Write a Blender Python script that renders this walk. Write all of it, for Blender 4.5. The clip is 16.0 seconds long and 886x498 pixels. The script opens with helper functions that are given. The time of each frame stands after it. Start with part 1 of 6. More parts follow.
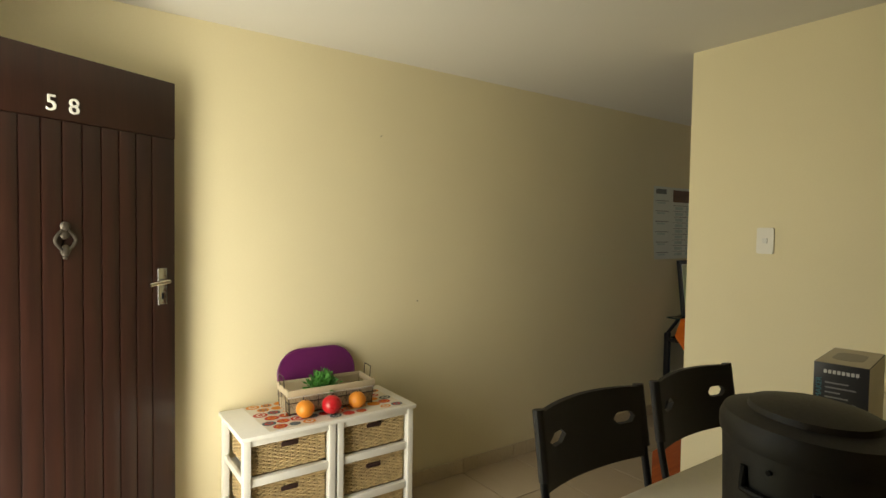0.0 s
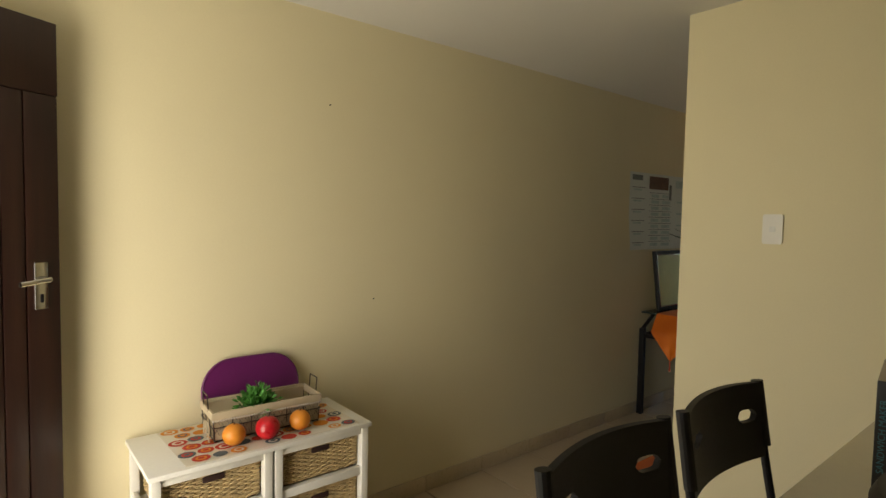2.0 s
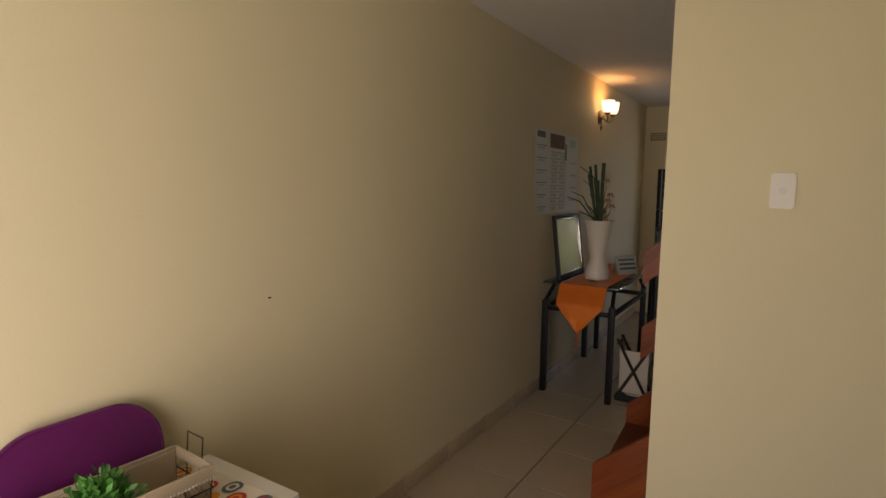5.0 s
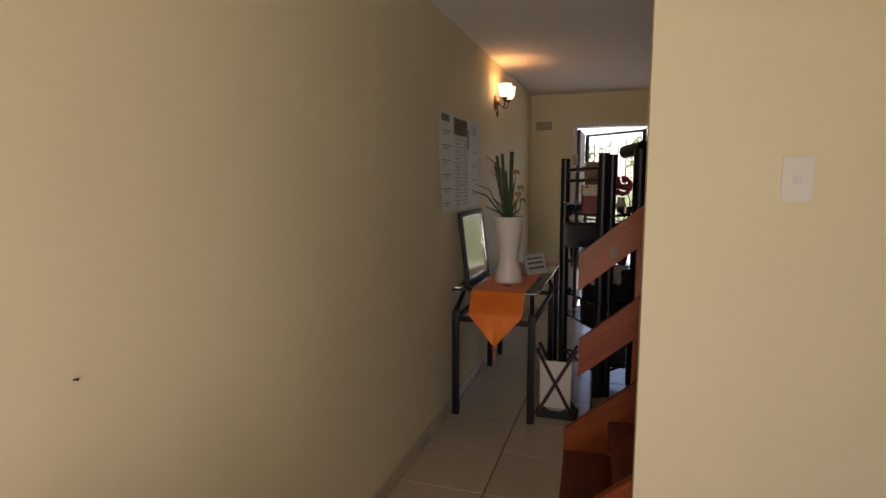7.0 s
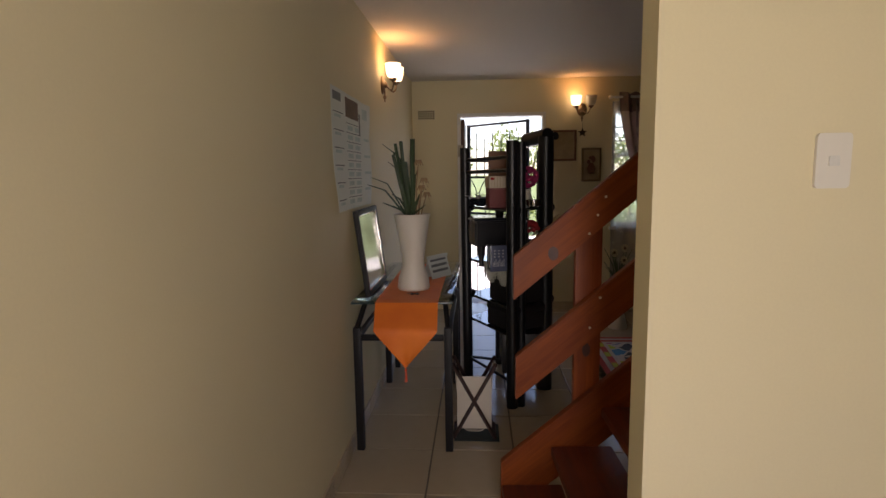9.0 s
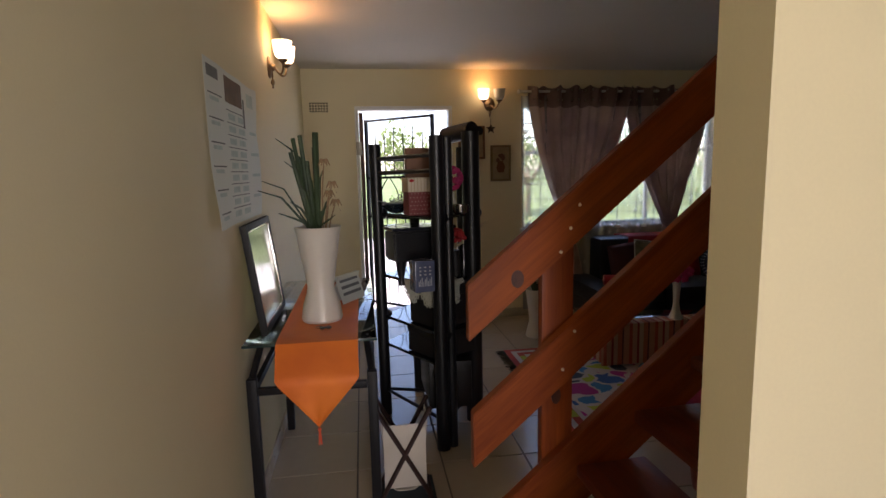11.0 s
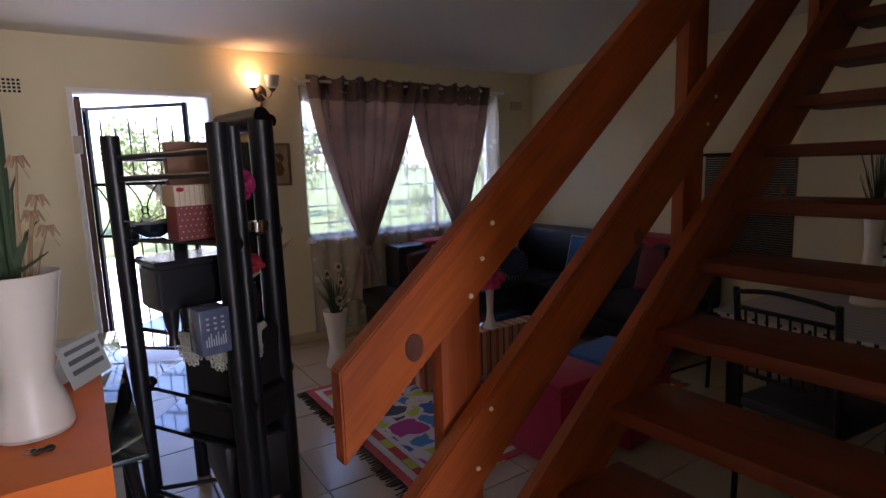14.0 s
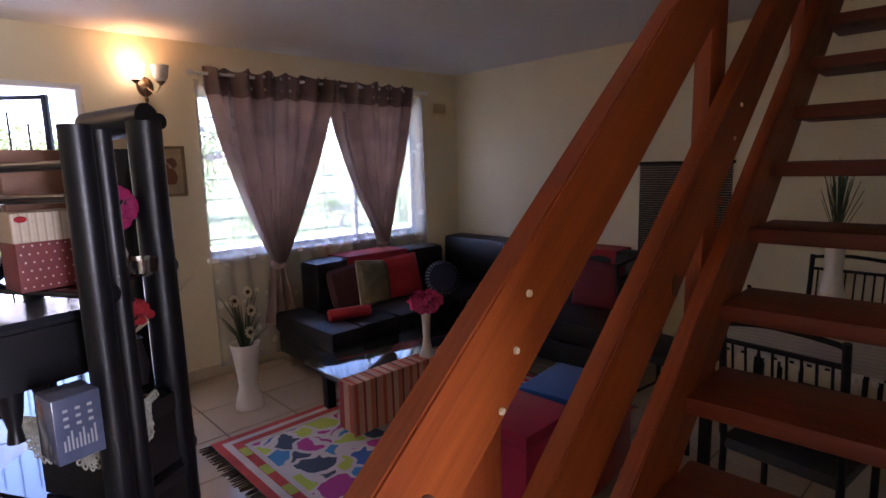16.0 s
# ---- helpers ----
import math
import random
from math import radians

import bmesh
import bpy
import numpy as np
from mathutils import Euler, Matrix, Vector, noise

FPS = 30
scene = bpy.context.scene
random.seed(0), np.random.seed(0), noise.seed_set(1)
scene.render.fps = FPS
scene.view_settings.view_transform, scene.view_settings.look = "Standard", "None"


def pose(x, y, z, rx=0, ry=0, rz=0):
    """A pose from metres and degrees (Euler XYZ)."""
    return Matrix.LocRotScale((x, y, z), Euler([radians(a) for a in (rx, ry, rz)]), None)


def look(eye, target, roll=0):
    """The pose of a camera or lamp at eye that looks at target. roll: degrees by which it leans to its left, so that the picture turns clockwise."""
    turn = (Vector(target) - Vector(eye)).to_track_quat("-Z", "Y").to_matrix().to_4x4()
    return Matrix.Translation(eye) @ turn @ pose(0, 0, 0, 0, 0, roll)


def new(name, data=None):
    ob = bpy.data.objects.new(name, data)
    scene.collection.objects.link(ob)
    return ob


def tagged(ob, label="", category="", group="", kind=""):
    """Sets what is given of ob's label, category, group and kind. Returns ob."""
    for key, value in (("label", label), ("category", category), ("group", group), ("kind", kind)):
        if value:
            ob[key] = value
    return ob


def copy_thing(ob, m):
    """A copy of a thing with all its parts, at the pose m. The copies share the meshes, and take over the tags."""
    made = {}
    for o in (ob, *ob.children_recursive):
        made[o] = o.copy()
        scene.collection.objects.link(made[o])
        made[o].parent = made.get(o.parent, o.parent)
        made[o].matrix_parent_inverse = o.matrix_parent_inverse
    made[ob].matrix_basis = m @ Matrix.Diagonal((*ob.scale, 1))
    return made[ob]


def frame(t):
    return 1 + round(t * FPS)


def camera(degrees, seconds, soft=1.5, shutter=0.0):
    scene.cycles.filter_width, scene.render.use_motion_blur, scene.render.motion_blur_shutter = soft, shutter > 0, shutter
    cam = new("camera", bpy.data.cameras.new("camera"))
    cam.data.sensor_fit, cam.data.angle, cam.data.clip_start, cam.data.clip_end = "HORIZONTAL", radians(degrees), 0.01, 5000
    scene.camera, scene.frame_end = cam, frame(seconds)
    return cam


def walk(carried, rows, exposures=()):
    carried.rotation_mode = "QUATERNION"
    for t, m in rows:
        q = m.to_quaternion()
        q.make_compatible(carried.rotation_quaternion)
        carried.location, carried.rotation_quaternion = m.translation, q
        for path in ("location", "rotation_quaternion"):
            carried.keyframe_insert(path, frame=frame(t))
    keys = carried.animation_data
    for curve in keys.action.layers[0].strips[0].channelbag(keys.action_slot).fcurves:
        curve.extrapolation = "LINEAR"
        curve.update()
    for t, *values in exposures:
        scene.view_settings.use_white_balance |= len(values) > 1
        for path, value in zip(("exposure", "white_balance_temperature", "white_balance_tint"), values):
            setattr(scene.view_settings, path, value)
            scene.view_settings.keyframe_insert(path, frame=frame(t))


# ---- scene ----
cam = camera(78.0, 16.0)
PATH = [
    (0, (2.651, 0.454, 1.507), (1.018, 1.607, 1.433), 0.9),
    (0.5, (2.579, 0.508, 1.502), (0.96, 1.679, 1.425), 1.0),
    (1, (2.488, 0.57, 1.5), (0.889, 1.77, 1.415), 1.1),
    (1.5, (2.406, 0.641, 1.496), (0.83, 1.869, 1.4), 1.1),
    (2, (2.31, 0.691, 1.488), (0.768, 1.961, 1.381), 1.1),
    (2.5, (2.156, 0.71, 1.484), (0.676, 2.05, 1.366), 1.2),
    (3, (2.029, 0.727, 1.472), (0.622, 2.142, 1.342), 1.0),
    (3.5, (1.922, 0.769, 1.454), (0.586, 2.249, 1.299), 1.1),
    (5.8, (1.255, 1.066, 1.482), (0.406, 2.861, 1.245), 0.2),
    (6, (1.214, 1.12, 1.463), (0.42, 2.941, 1.228), -0.0),
    (6.5, (1.097, 1.255, 1.472), (0.4, 3.114, 1.229), -0.1),
    (7, (1.004, 1.392, 1.472), (0.389, 3.279, 1.225), -0.1),
    (7.5, (0.904, 1.509, 1.473), (0.375, 3.422, 1.221), -0.2),
    (8, (0.796, 1.608, 1.47), (0.41, 3.554, 1.216), -0.4),
    (8.5, (0.73, 1.71, 1.464), (0.505, 3.68, 1.203), -0.7),
    (8.7, (0.71, 1.764, 1.456), (0.531, 3.739, 1.191), -0.8),
    (10.8, (0.516, 2.353, 1.485), (0.717, 4.322, 1.202), -1.1),
    (11, (0.513, 2.416, 1.477), (0.795, 4.375, 1.194), -1.3),
    (11.5, (0.485, 2.542, 1.465), (0.968, 4.461, 1.178), -1.5),
    (12, (0.462, 2.69, 1.474), (1.071, 4.573, 1.188), -1.7),
    (12.5, (0.462, 2.796, 1.47), (1.158, 4.648, 1.18), -1.7),
    (13, (0.474, 2.91, 1.469), (1.271, 4.721, 1.175), -1.7),
    (13.5, (0.476, 3.038, 1.484), (1.408, 4.782, 1.184), -1.9),
    (14, (0.473, 3.156, 1.482), (1.558, 4.809, 1.183), -1.8),
    (14.5, (0.507, 3.282, 1.477), (1.704, 4.856, 1.178), -1.7),
    (15, (0.548, 3.41, 1.494), (1.809, 4.932, 1.191), -1.7),
    (15.5, (0.588, 3.517, 1.513), (1.9, 4.996, 1.209), -1.7),
    (16, (0.611, 3.602, 1.536), (1.96, 5.047, 1.231), -1.5),
]
EXPO = [(0.0, 1.50, 7450, 6), (3.5, 1.05, 7450, 18), (7.0, 1.50, 7050, 28), (8.5, 1.62, 6950, 27), (11.0, 2.06, 6500, 25), (12.5, 2.26, 6400, 28),
        (14.5, 2.76, 5600, 34), (16.0, 3.32, 5550, 37)]
walk(cam, [(t, look(eye, target, roll)) for t, eye, target, roll in PATH], EXPO)

# ---- world and large lights ----
world = bpy.data.worlds.new("world")
scene.world = world
world.use_nodes = True
sky = world.node_tree.nodes.new("ShaderNodeTexSky")
sky.sky_type, sky.sun_disc = "NISHITA", False
sky.sun_elevation, sky.sun_rotation = radians(50), radians(256)
backing = world.node_tree.nodes["Background"]
backing.inputs["Strength"].default_value = 0.15
world.node_tree.links.new(sky.outputs[0], backing.inputs[0])


def lamp(name, kind, m, energy, colour=(1, 1, 1), **settings):
    data = bpy.data.lights.new(name, kind)
    data.energy, data.color = energy, colour
    for key, value in settings.items():
        if key == "size":
            data.size = value
        elif key == "size_y":
            data.shape, data.size_y = "RECTANGLE", value
        elif key == "angle":
            data.angle = value
        elif key == "spread":
            data.spread = value
        elif key == "soft":
            data.shadow_soft_size = value
    ob = new(name, data)
    ob.matrix_world = m
    return ob


SUN_FROM = Vector((-0.62, -0.15, 0.770))
lamp("sun", "SUN", look(SUN_FROM * 20, (0, 0, 0)), 5.0, (1.0, 0.95, 0.87), angle=radians(0.5))
# daylight that the open front door lets in
lamp("front_door_daylight", "AREA", look((0.9, 0.06, 1.1), (0.06, 1.65, 1.65)), 12.0, (1.0, 0.97, 0.9), size=0.78, size_y=1.9, spread=radians(158))

# ---- materials ----
MATS = {}


def nodes_of(name):
    m = bpy.data.materials.new(name)
    m.use_nodes = True
    return m, m.node_tree.nodes, m.node_tree.links, m.node_tree.nodes["Principled BSDF"]


def mix_colour(nt, links, fac, a, b):
    n = nt.new("ShaderNodeMix")
    n.data_type = "RGBA"
    for sock, v in ((n.inputs[0], fac), (n.inputs[6], a), (n.inputs[7], b)):
        if isinstance(v, (int, float)):
            sock.default_value = v
        elif isinstance(v, tuple):
            sock.default_value = (*v, 1) if len(v) == 3 else v
        else:
            links.new(v, sock)
    return n.outputs[2]


def maths(nt, links, op, a, b=0.0):
    n = nt.new("ShaderNodeMath")
    n.operation = op
    for sock, v in ((n.inputs[0], a), (n.inputs[1], b)):
        if isinstance(v, (int, float)):
            sock.default_value = v
        else:
            links.new(v, sock)
    return n.outputs[0]


def noise_out(nt, links, coord, scale, detail=3.0, stretch=(1, 1, 1)):
    mp = nt.new("ShaderNodeMapping")
    mp.inputs["Scale"].default_value = stretch
    links.new(coord, mp.inputs["Vector"])
    n = nt.new("ShaderNodeTexNoise")
    n.inputs["Scale"].default_value, n.inputs["Detail"].default_value = scale, detail
    links.new(mp.outputs[0], n.inputs["Vector"])
    return n.outputs["Fac"]


def ramp(nt, links, fac, lo, hi):
    n = nt.new("ShaderNodeMapRange")
    n.inputs["From Min"].default_value, n.inputs["From Max"].default_value = lo, hi
    links.new(fac, n.inputs["Value"])
    return n.outputs["Result"]


def mat(name, colour, rough=0.6, metal=0.0, vary=0.12, scale=3.0, grain=60.0, bump=0.1, stretch=(1, 1, 1), spec=0.5, per_piece=0.0, trans=0.0, coat=0.0, dist=0.004):
    """A plain surface with variation at two scales, fine relief and uneven gloss."""
    if name in MATS:
        return MATS[name]
    m, nt, links, b = nodes_of(name)
    co = nt.new("ShaderNodeTexCoord").outputs["Object"]
    if per_piece:
        shift = nt.new("ShaderNodeVectorMath")
        shift.operation = "ADD"
        links.new(co, shift.inputs[0])
        links.new(maths(nt, links, "MULTIPLY", nt.new("ShaderNodeObjectInfo").outputs["Random"], 40.0), shift.inputs[1])
        co = shift.outputs[0]
    big = noise_out(nt, links, co, scale, 3.0, stretch)
    fine = noise_out(nt, links, co, grain, 2.0, stretch)
    both = maths(nt, links, "ADD", maths(nt, links, "MULTIPLY", big, 0.65), maths(nt, links, "MULTIPLY", fine, 0.35))
    fac = ramp(nt, links, both, 0.3, 0.7)
    dark = tuple(c * (1 - vary) for c in colour)
    light = tuple(min(1, c * (1 + vary)) for c in colour)
    out = mix_colour(nt, links, fac, dark, light)
    if per_piece:
        rnd = nt.new("ShaderNodeObjectInfo").outputs["Random"]
        out = mix_colour(nt, links, maths(nt, links, "MULTIPLY", rnd, per_piece), out, tuple(c * 0.5 for c in colour))
    links.new(out, b.inputs["Base Color"])
    links.new(maths(nt, links, "ADD", maths(nt, links, "MULTIPLY", fine, 0.16), max(0.02, rough - 0.08)), b.inputs["Roughness"])
    b.inputs["Metallic"].default_value = metal
    b.inputs["Specular IOR Level"].default_value = spec
    b.inputs["Transmission Weight"].default_value = trans
    b.inputs["Coat Weight"].default_value = coat
    if bump:
        bp = nt.new("ShaderNodeBump")
        bp.inputs["Strength"].default_value, bp.inputs["Distance"].default_value = bump, dist
        links.new(both, bp.inputs["Height"])
        links.new(bp.outputs[0], b.inputs["Normal"])
    MATS[name] = m
    return m


def wood(name, a, b_, rough=0.4, along="x", coat=0.0, tilt=0.0):
    """Stained wood with long grain."""
    if name in MATS:
        return MATS[name]
    m, nt, links, b = nodes_of(name)
    co = nt.new("ShaderNodeTexCoord").outputs["Object"]
    if tilt:
        turn = nt.new("ShaderNodeMapping")
        turn.inputs["Rotation"].default_value = (0, tilt, 0)
        links.new(co, turn.inputs["Vector"])
        co = turn.outputs[0]
    st = {"x": (0.06, 1, 1), "y": (1, 0.06, 1), "z": (1, 1, 0.06)}[along]
    g1 = noise_out(nt, links, co, 24.0, 6.0, st)
    g2 = noise_out(nt, links, co, 150.0, 2.0, st)
    blot = noise_out(nt, links, co, 3.0, 2.0)
    f = ramp(nt, links, maths(nt, links, "ADD", maths(nt, links, "MULTIPLY", g1, 0.7), maths(nt, links, "MULTIPLY", g2, 0.3)), 0.35, 0.65)
    c = mix_colour(nt, links, f, a, b_)
    c = mix_colour(nt, links, maths(nt, links, "MULTIPLY", ramp(nt, links, blot, 0.45, 0.75), 0.35), c, tuple(v * 0.55 for v in a))
    links.new(c, b.inputs["Base Color"])
    links.new(maths(nt, links, "ADD", maths(nt, links, "MULTIPLY", g2, 0.2), rough - 0.1), b.inputs["Roughness"])
    b.inputs["Coat Weight"].default_value = coat
    b.inputs["Coat Roughness"].default_value = 0.2
    bp = nt.new("ShaderNodeBump")
    bp.inputs["Strength"].default_value, bp.inputs["Distance"].default_value = 0.15, 0.002
    links.new(f, bp.inputs["Height"])
    links.new(bp.outputs[0], b.inputs["Normal"])
    MATS[name] = m
    return m


def glow(name, colour, strength):
    m, nt, links, b = nodes_of(name)
    b.inputs["Base Color"].default_value = (*colour, 1)
    b.inputs["Emission Color"].default_value = (*colour, 1)
    b.inputs["Emission Strength"].default_value = strength
    MATS[name] = m
    return m


def glass(name, tint=(0.95, 0.98, 0.96), rough=0.02):
    if name in MATS:
        return MATS[name]
    m, nt, links, b = nodes_of(name)
    b.inputs["Base Color"].default_value = (*tint, 1)
    b.inputs["Roughness"].default_value = rough
    b.inputs["Transmission Weight"].default_value = 1.0
    b.inputs["IOR"].default_value = 1.45
    MATS[name] = m
    return m


def sheer(name, colour, pattern, low=0.25, high=0.85):
    """Net curtain: woven cloth that lets part of the light straight through, with leaf shapes worked into it."""
    m, nt, links, b = nodes_of(name)
    co = nt.new("ShaderNodeTexCoord").outputs["Object"]
    v = nt.new("ShaderNodeTexVoronoi")
    v.inputs["Scale"].default_value = 9.0
    links.new(co, v.inputs["Vector"])
    sprig = ramp(nt, links, v.outputs["Distance"], 0.30, 0.22)
    patch = ramp(nt, links, noise_out(nt, links, co, 3.5, 3.0), 0.48, 0.56)
    leaf = maths(nt, links, "MULTIPLY", sprig, patch)
    links.new(mix_colour(nt, links, leaf, colour, pattern), b.inputs["Base Color"])
    b.inputs["Roughness"].default_value = 0.9
    tr = nt.new("ShaderNodeBsdfTransparent")
    tl = nt.new("ShaderNodeBsdfTranslucent")
    tl.inputs["Color"].default_value = (*colour, 1)
    half = nt.new("ShaderNodeMixShader")
    half.inputs[0].default_value = 0.5
    links.new(b.outputs[0], half.inputs[1])
    links.new(tl.outputs[0], half.inputs[2])
    mx = nt.new("ShaderNodeMixShader")
    links.new(maths(nt, links, "ADD", maths(nt, links, "MULTIPLY", leaf, high - low), low), mx.inputs[0])
    links.new(tr.outputs[0], mx.inputs[1])
    links.new(half.outputs[0], mx.inputs[2])
    links.new(mx.outputs[0], nt["Material Output"].inputs["Surface"])
    MATS[name] = m
    return m


def cloth(name, colour, dark, rough=0.7, through_light=0.0, scale=4.0):
    m, nt, links, b = nodes_of(name)
    co = nt.new("ShaderNodeTexCoord").outputs["Object"]
    f = ramp(nt, links, noise_out(nt, links, co, scale, 4.0), 0.4, 0.62)
    weave = noise_out(nt, links, co, 350.0, 1.0)
    links.new(mix_colour(nt, links, f, colour, dark), b.inputs["Base Color"])
    b.inputs["Roughness"].default_value = rough
    b.inputs["Sheen Weight"].default_value = 0.08
    bp = nt.new("ShaderNodeBump")
    bp.inputs["Strength"].default_value, bp.inputs["Distance"].default_value = 0.25, 0.001
    links.new(weave, bp.inputs["Height"])
    links.new(bp.outputs[0], b.inputs["Normal"])
    if through_light:
        tl = nt.new("ShaderNodeBsdfTranslucent")
        tl.inputs["Color"].default_value = (*colour, 1)
        mx = nt.new("ShaderNodeMixShader")
        mx.inputs[0].default_value = through_light
        links.new(b.outputs[0], mx.inputs[1])
        links.new(tl.outputs[0], mx.inputs[2])
        links.new(mx.outputs[0], nt["Material Output"].inputs["Surface"])
    MATS[name] = m
    return m


def rug_pattern(name):
    """Blobs of bright colour outlined in cream."""
    m, nt, links, b = nodes_of(name)
    co = nt.new("ShaderNodeTexCoord").outputs["Object"]
    wob = nt.new("ShaderNodeTexNoise")
    wob.inputs["Scale"].default_value = 7.0
    links.new(co, wob.inputs["Vector"])
    mixv = nt.new("ShaderNodeVectorMath")
    mixv.operation = "MULTIPLY_ADD"
    links.new(wob.outputs["Color"], mixv.inputs[0])
    mixv.inputs[1].default_value = (0.16, 0.16, 0.0)
    links.new(co, mixv.inputs[2])
    flat = nt.new("ShaderNodeMapping")
    flat.inputs["Scale"].default_value = (1, 1, 0)
    links.new(mixv.outputs[0], flat.inputs["Vector"])
    co2 = flat.outputs[0]
    v = nt.new("ShaderNodeTexVoronoi")
    v.inputs["Scale"].default_value = 6.5
    v.inputs["Randomness"].default_value = 0.7
    links.new(co2, v.inputs["Vector"])
    edge = nt.new("ShaderNodeTexVoronoi")
    edge.feature = "DISTANCE_TO_EDGE"
    edge.inputs["Scale"].default_value = 6.5
    edge.inputs["Randomness"].default_value = 0.7
    links.new(co2, edge.inputs["Vector"])
    sep = nt.new("ShaderNodeSeparateColor")
    links.new(v.outputs["Color"], sep.inputs[0])
    cr = nt.new("ShaderNodeValToRGB")
    cr.color_ramp.interpolation = "CONSTANT"
    stops = [(0.0, (0.55, 0.03, 0.30)), (0.2, (0.02, 0.12, 0.42)), (0.4, (0.50, 0.62, 0.04)), (0.58, (0.02, 0.05, 0.10)), (0.72, (0.45, 0.02, 0.25)), (0.86, (0.03, 0.25, 0.55))]
    for k, (p, c) in enumerate(stops):
        e = cr.color_ramp.elements[k] if k < 2 else cr.color_ramp.elements.new(p)
        e.position, e.color = p, (*c, 1)
    links.new(sep.outputs[0], cr.inputs[0])
    line = ramp(nt, links, edge.outputs["Distance"], 0.085, 0.07)
    worn = noise_out(nt, links, co, 90.0, 2.0)
    c = mix_colour(nt, links, line, cr.outputs[0], (0.68, 0.64, 0.60))
    c = mix_colour(nt, links, maths(nt, links, "MULTIPLY", worn, 0.25), c, (0.3, 0.28, 0.27))
    links.new(c, b.inputs["Base Color"])
    b.inputs["Roughness"].default_value = 0.95
    bp = nt.new("ShaderNodeBump")
    bp.inputs["Strength"].default_value, bp.inputs["Distance"].default_value = 0.5, 0.004
    links.new(worn, bp.inputs["Height"])
    links.new(bp.outputs[0], b.inputs["Normal"])
    MATS[name] = m
    return m


def stripes(name, axis, period, colours, rough=0.85):
    m, nt, links, b = nodes_of(name)
    co = nt.new("ShaderNodeTexCoord").outputs["Object"]
    sep = nt.new("ShaderNodeSeparateXYZ")
    links.new(co, sep.inputs[0])
    f = maths(nt, links, "FRACT", maths(nt, links, "DIVIDE", sep.outputs["xyz".index(axis)], period))
    cr = nt.new("ShaderNodeValToRGB")
    cr.color_ramp.interpolation = "CONSTANT"
    for k, (p, c) in enumerate(colours):
        e = cr.color_ramp.elements[k] if k < 2 else cr.color_ramp.elements.new(p)
        e.position, e.color = p, (*c, 1)
    links.new(f, cr.inputs[0])
    worn = noise_out(nt, links, co, 120.0, 2.0)
    links.new(mix_colour(nt, links, maths(nt, links, "MULTIPLY", worn, 0.3), cr.outputs[0], (0.15, 0.1, 0.08)), b.inputs["Base Color"])
    b.inputs["Roughness"].default_value = rough
    MATS[name] = m
    return m


PAINT = mat("cream_wall_paint", (0.74, 0.66, 0.44), 0.62, vary=0.035, scale=1.3, grain=140, bump=0.12, spec=0.35, dist=0.002)
CEIL = mat("white_ceiling_paint", (0.66, 0.64, 0.59), 0.8, vary=0.03, scale=1.0, grain=180, bump=0.15, dist=0.002)
TILE = mat("cream_floor_tile", (0.49, 0.40, 0.29), 0.16, vary=0.035, scale=3.0, grain=18, bump=0.02, per_piece=0.12)
GROUT = mat("dark_grout", (0.16, 0.13, 0.10), 0.9, bump=0.2)
SKIRT = mat("skirting_tile", (0.55, 0.45, 0.30), 0.3, vary=0.08, scale=6.0, per_piece=0.15)
DOORWOOD = wood("dark_varnished_door", (0.016, 0.0045, 0.003), (0.034, 0.010, 0.006), 0.42, "z", 0.15)
STAIRWOOD = wood("orange_varnished_pine", (0.165, 0.029, 0.004), (0.295, 0.066, 0.008), 0.46, "x", 0.06, radians(39.3))
POSTWOOD = wood("orange_varnished_pine_post", (0.17, 0.029, 0.004), (0.29, 0.062, 0.008), 0.48, "z", 0.05)
for varnish in ("orange_varnished_pine", "orange_varnished_pine_post"):
    MATS[varnish].node_tree.nodes["Principled BSDF"].inputs["Specular IOR Level"].default_value = 0.28
KNOT = wood("dark_knot", (0.045, 0.012, 0.006), (0.09, 0.025, 0.012), 0.4, "y")
WHITE = mat("white_paint", (0.80, 0.78, 0.72), 0.45, vary=0.05, scale=4, grain=80, bump=0.06)
FRAMEWHITE = mat("white_frame_enamel", (0.78, 0.78, 0.76), 0.4, vary=0.05, bump=0.05)
PLASTICW = mat("white_plastic", (0.74, 0.71, 0.64), 0.35, vary=0.02, bump=0.02)
BLACKP = mat("black_plastic", (0.012, 0.010, 0.010), 0.55, vary=0.25, scale=6, grain=200, bump=0.08)
BLACKM = mat("black_metal", (0.011, 0.010, 0.011), 0.46, vary=0.3, grain=120, bump=0.08, spec=0.2)
LACQUER = mat("black_lacquer", (0.007, 0.007, 0.009), 0.36, vary=0.3, grain=60, bump=0.06)
LEATHER = mat("black_leather", (0.012, 0.012, 0.015), 0.46, vary=0.3, scale=5, grain=160, bump=0.35)
CHROME = mat("chrome", (0.62, 0.60, 0.57), 0.18, metal=1.0, vary=0.08, bump=0.03)
BRASSY = mat("aged_brass", (0.22, 0.15, 0.09), 0.35, metal=0.9, vary=0.3, bump=0.1)
PEWTER = mat("aged_pewter", (0.10, 0.085, 0.07), 0.45, metal=0.8, vary=0.3, scale=20, bump=0.3)
CERAMIC = mat("white_ceramic", (0.74, 0.69, 0.61), 0.36, vary=0.03, scale=5, bump=0.02)
GREEN = mat("plant_green", (0.034, 0.060, 0.024), 0.5, vary=0.4, scale=9, bump=0.2)
BRIGHTGREEN = mat("artificial_green", (0.07, 0.25, 0.045), 0.5, vary=0.35, scale=30, bump=0.1)
DRY = mat("dry_leaf", (0.34, 0.22, 0.12), 0.7, vary=0.3, scale=20)
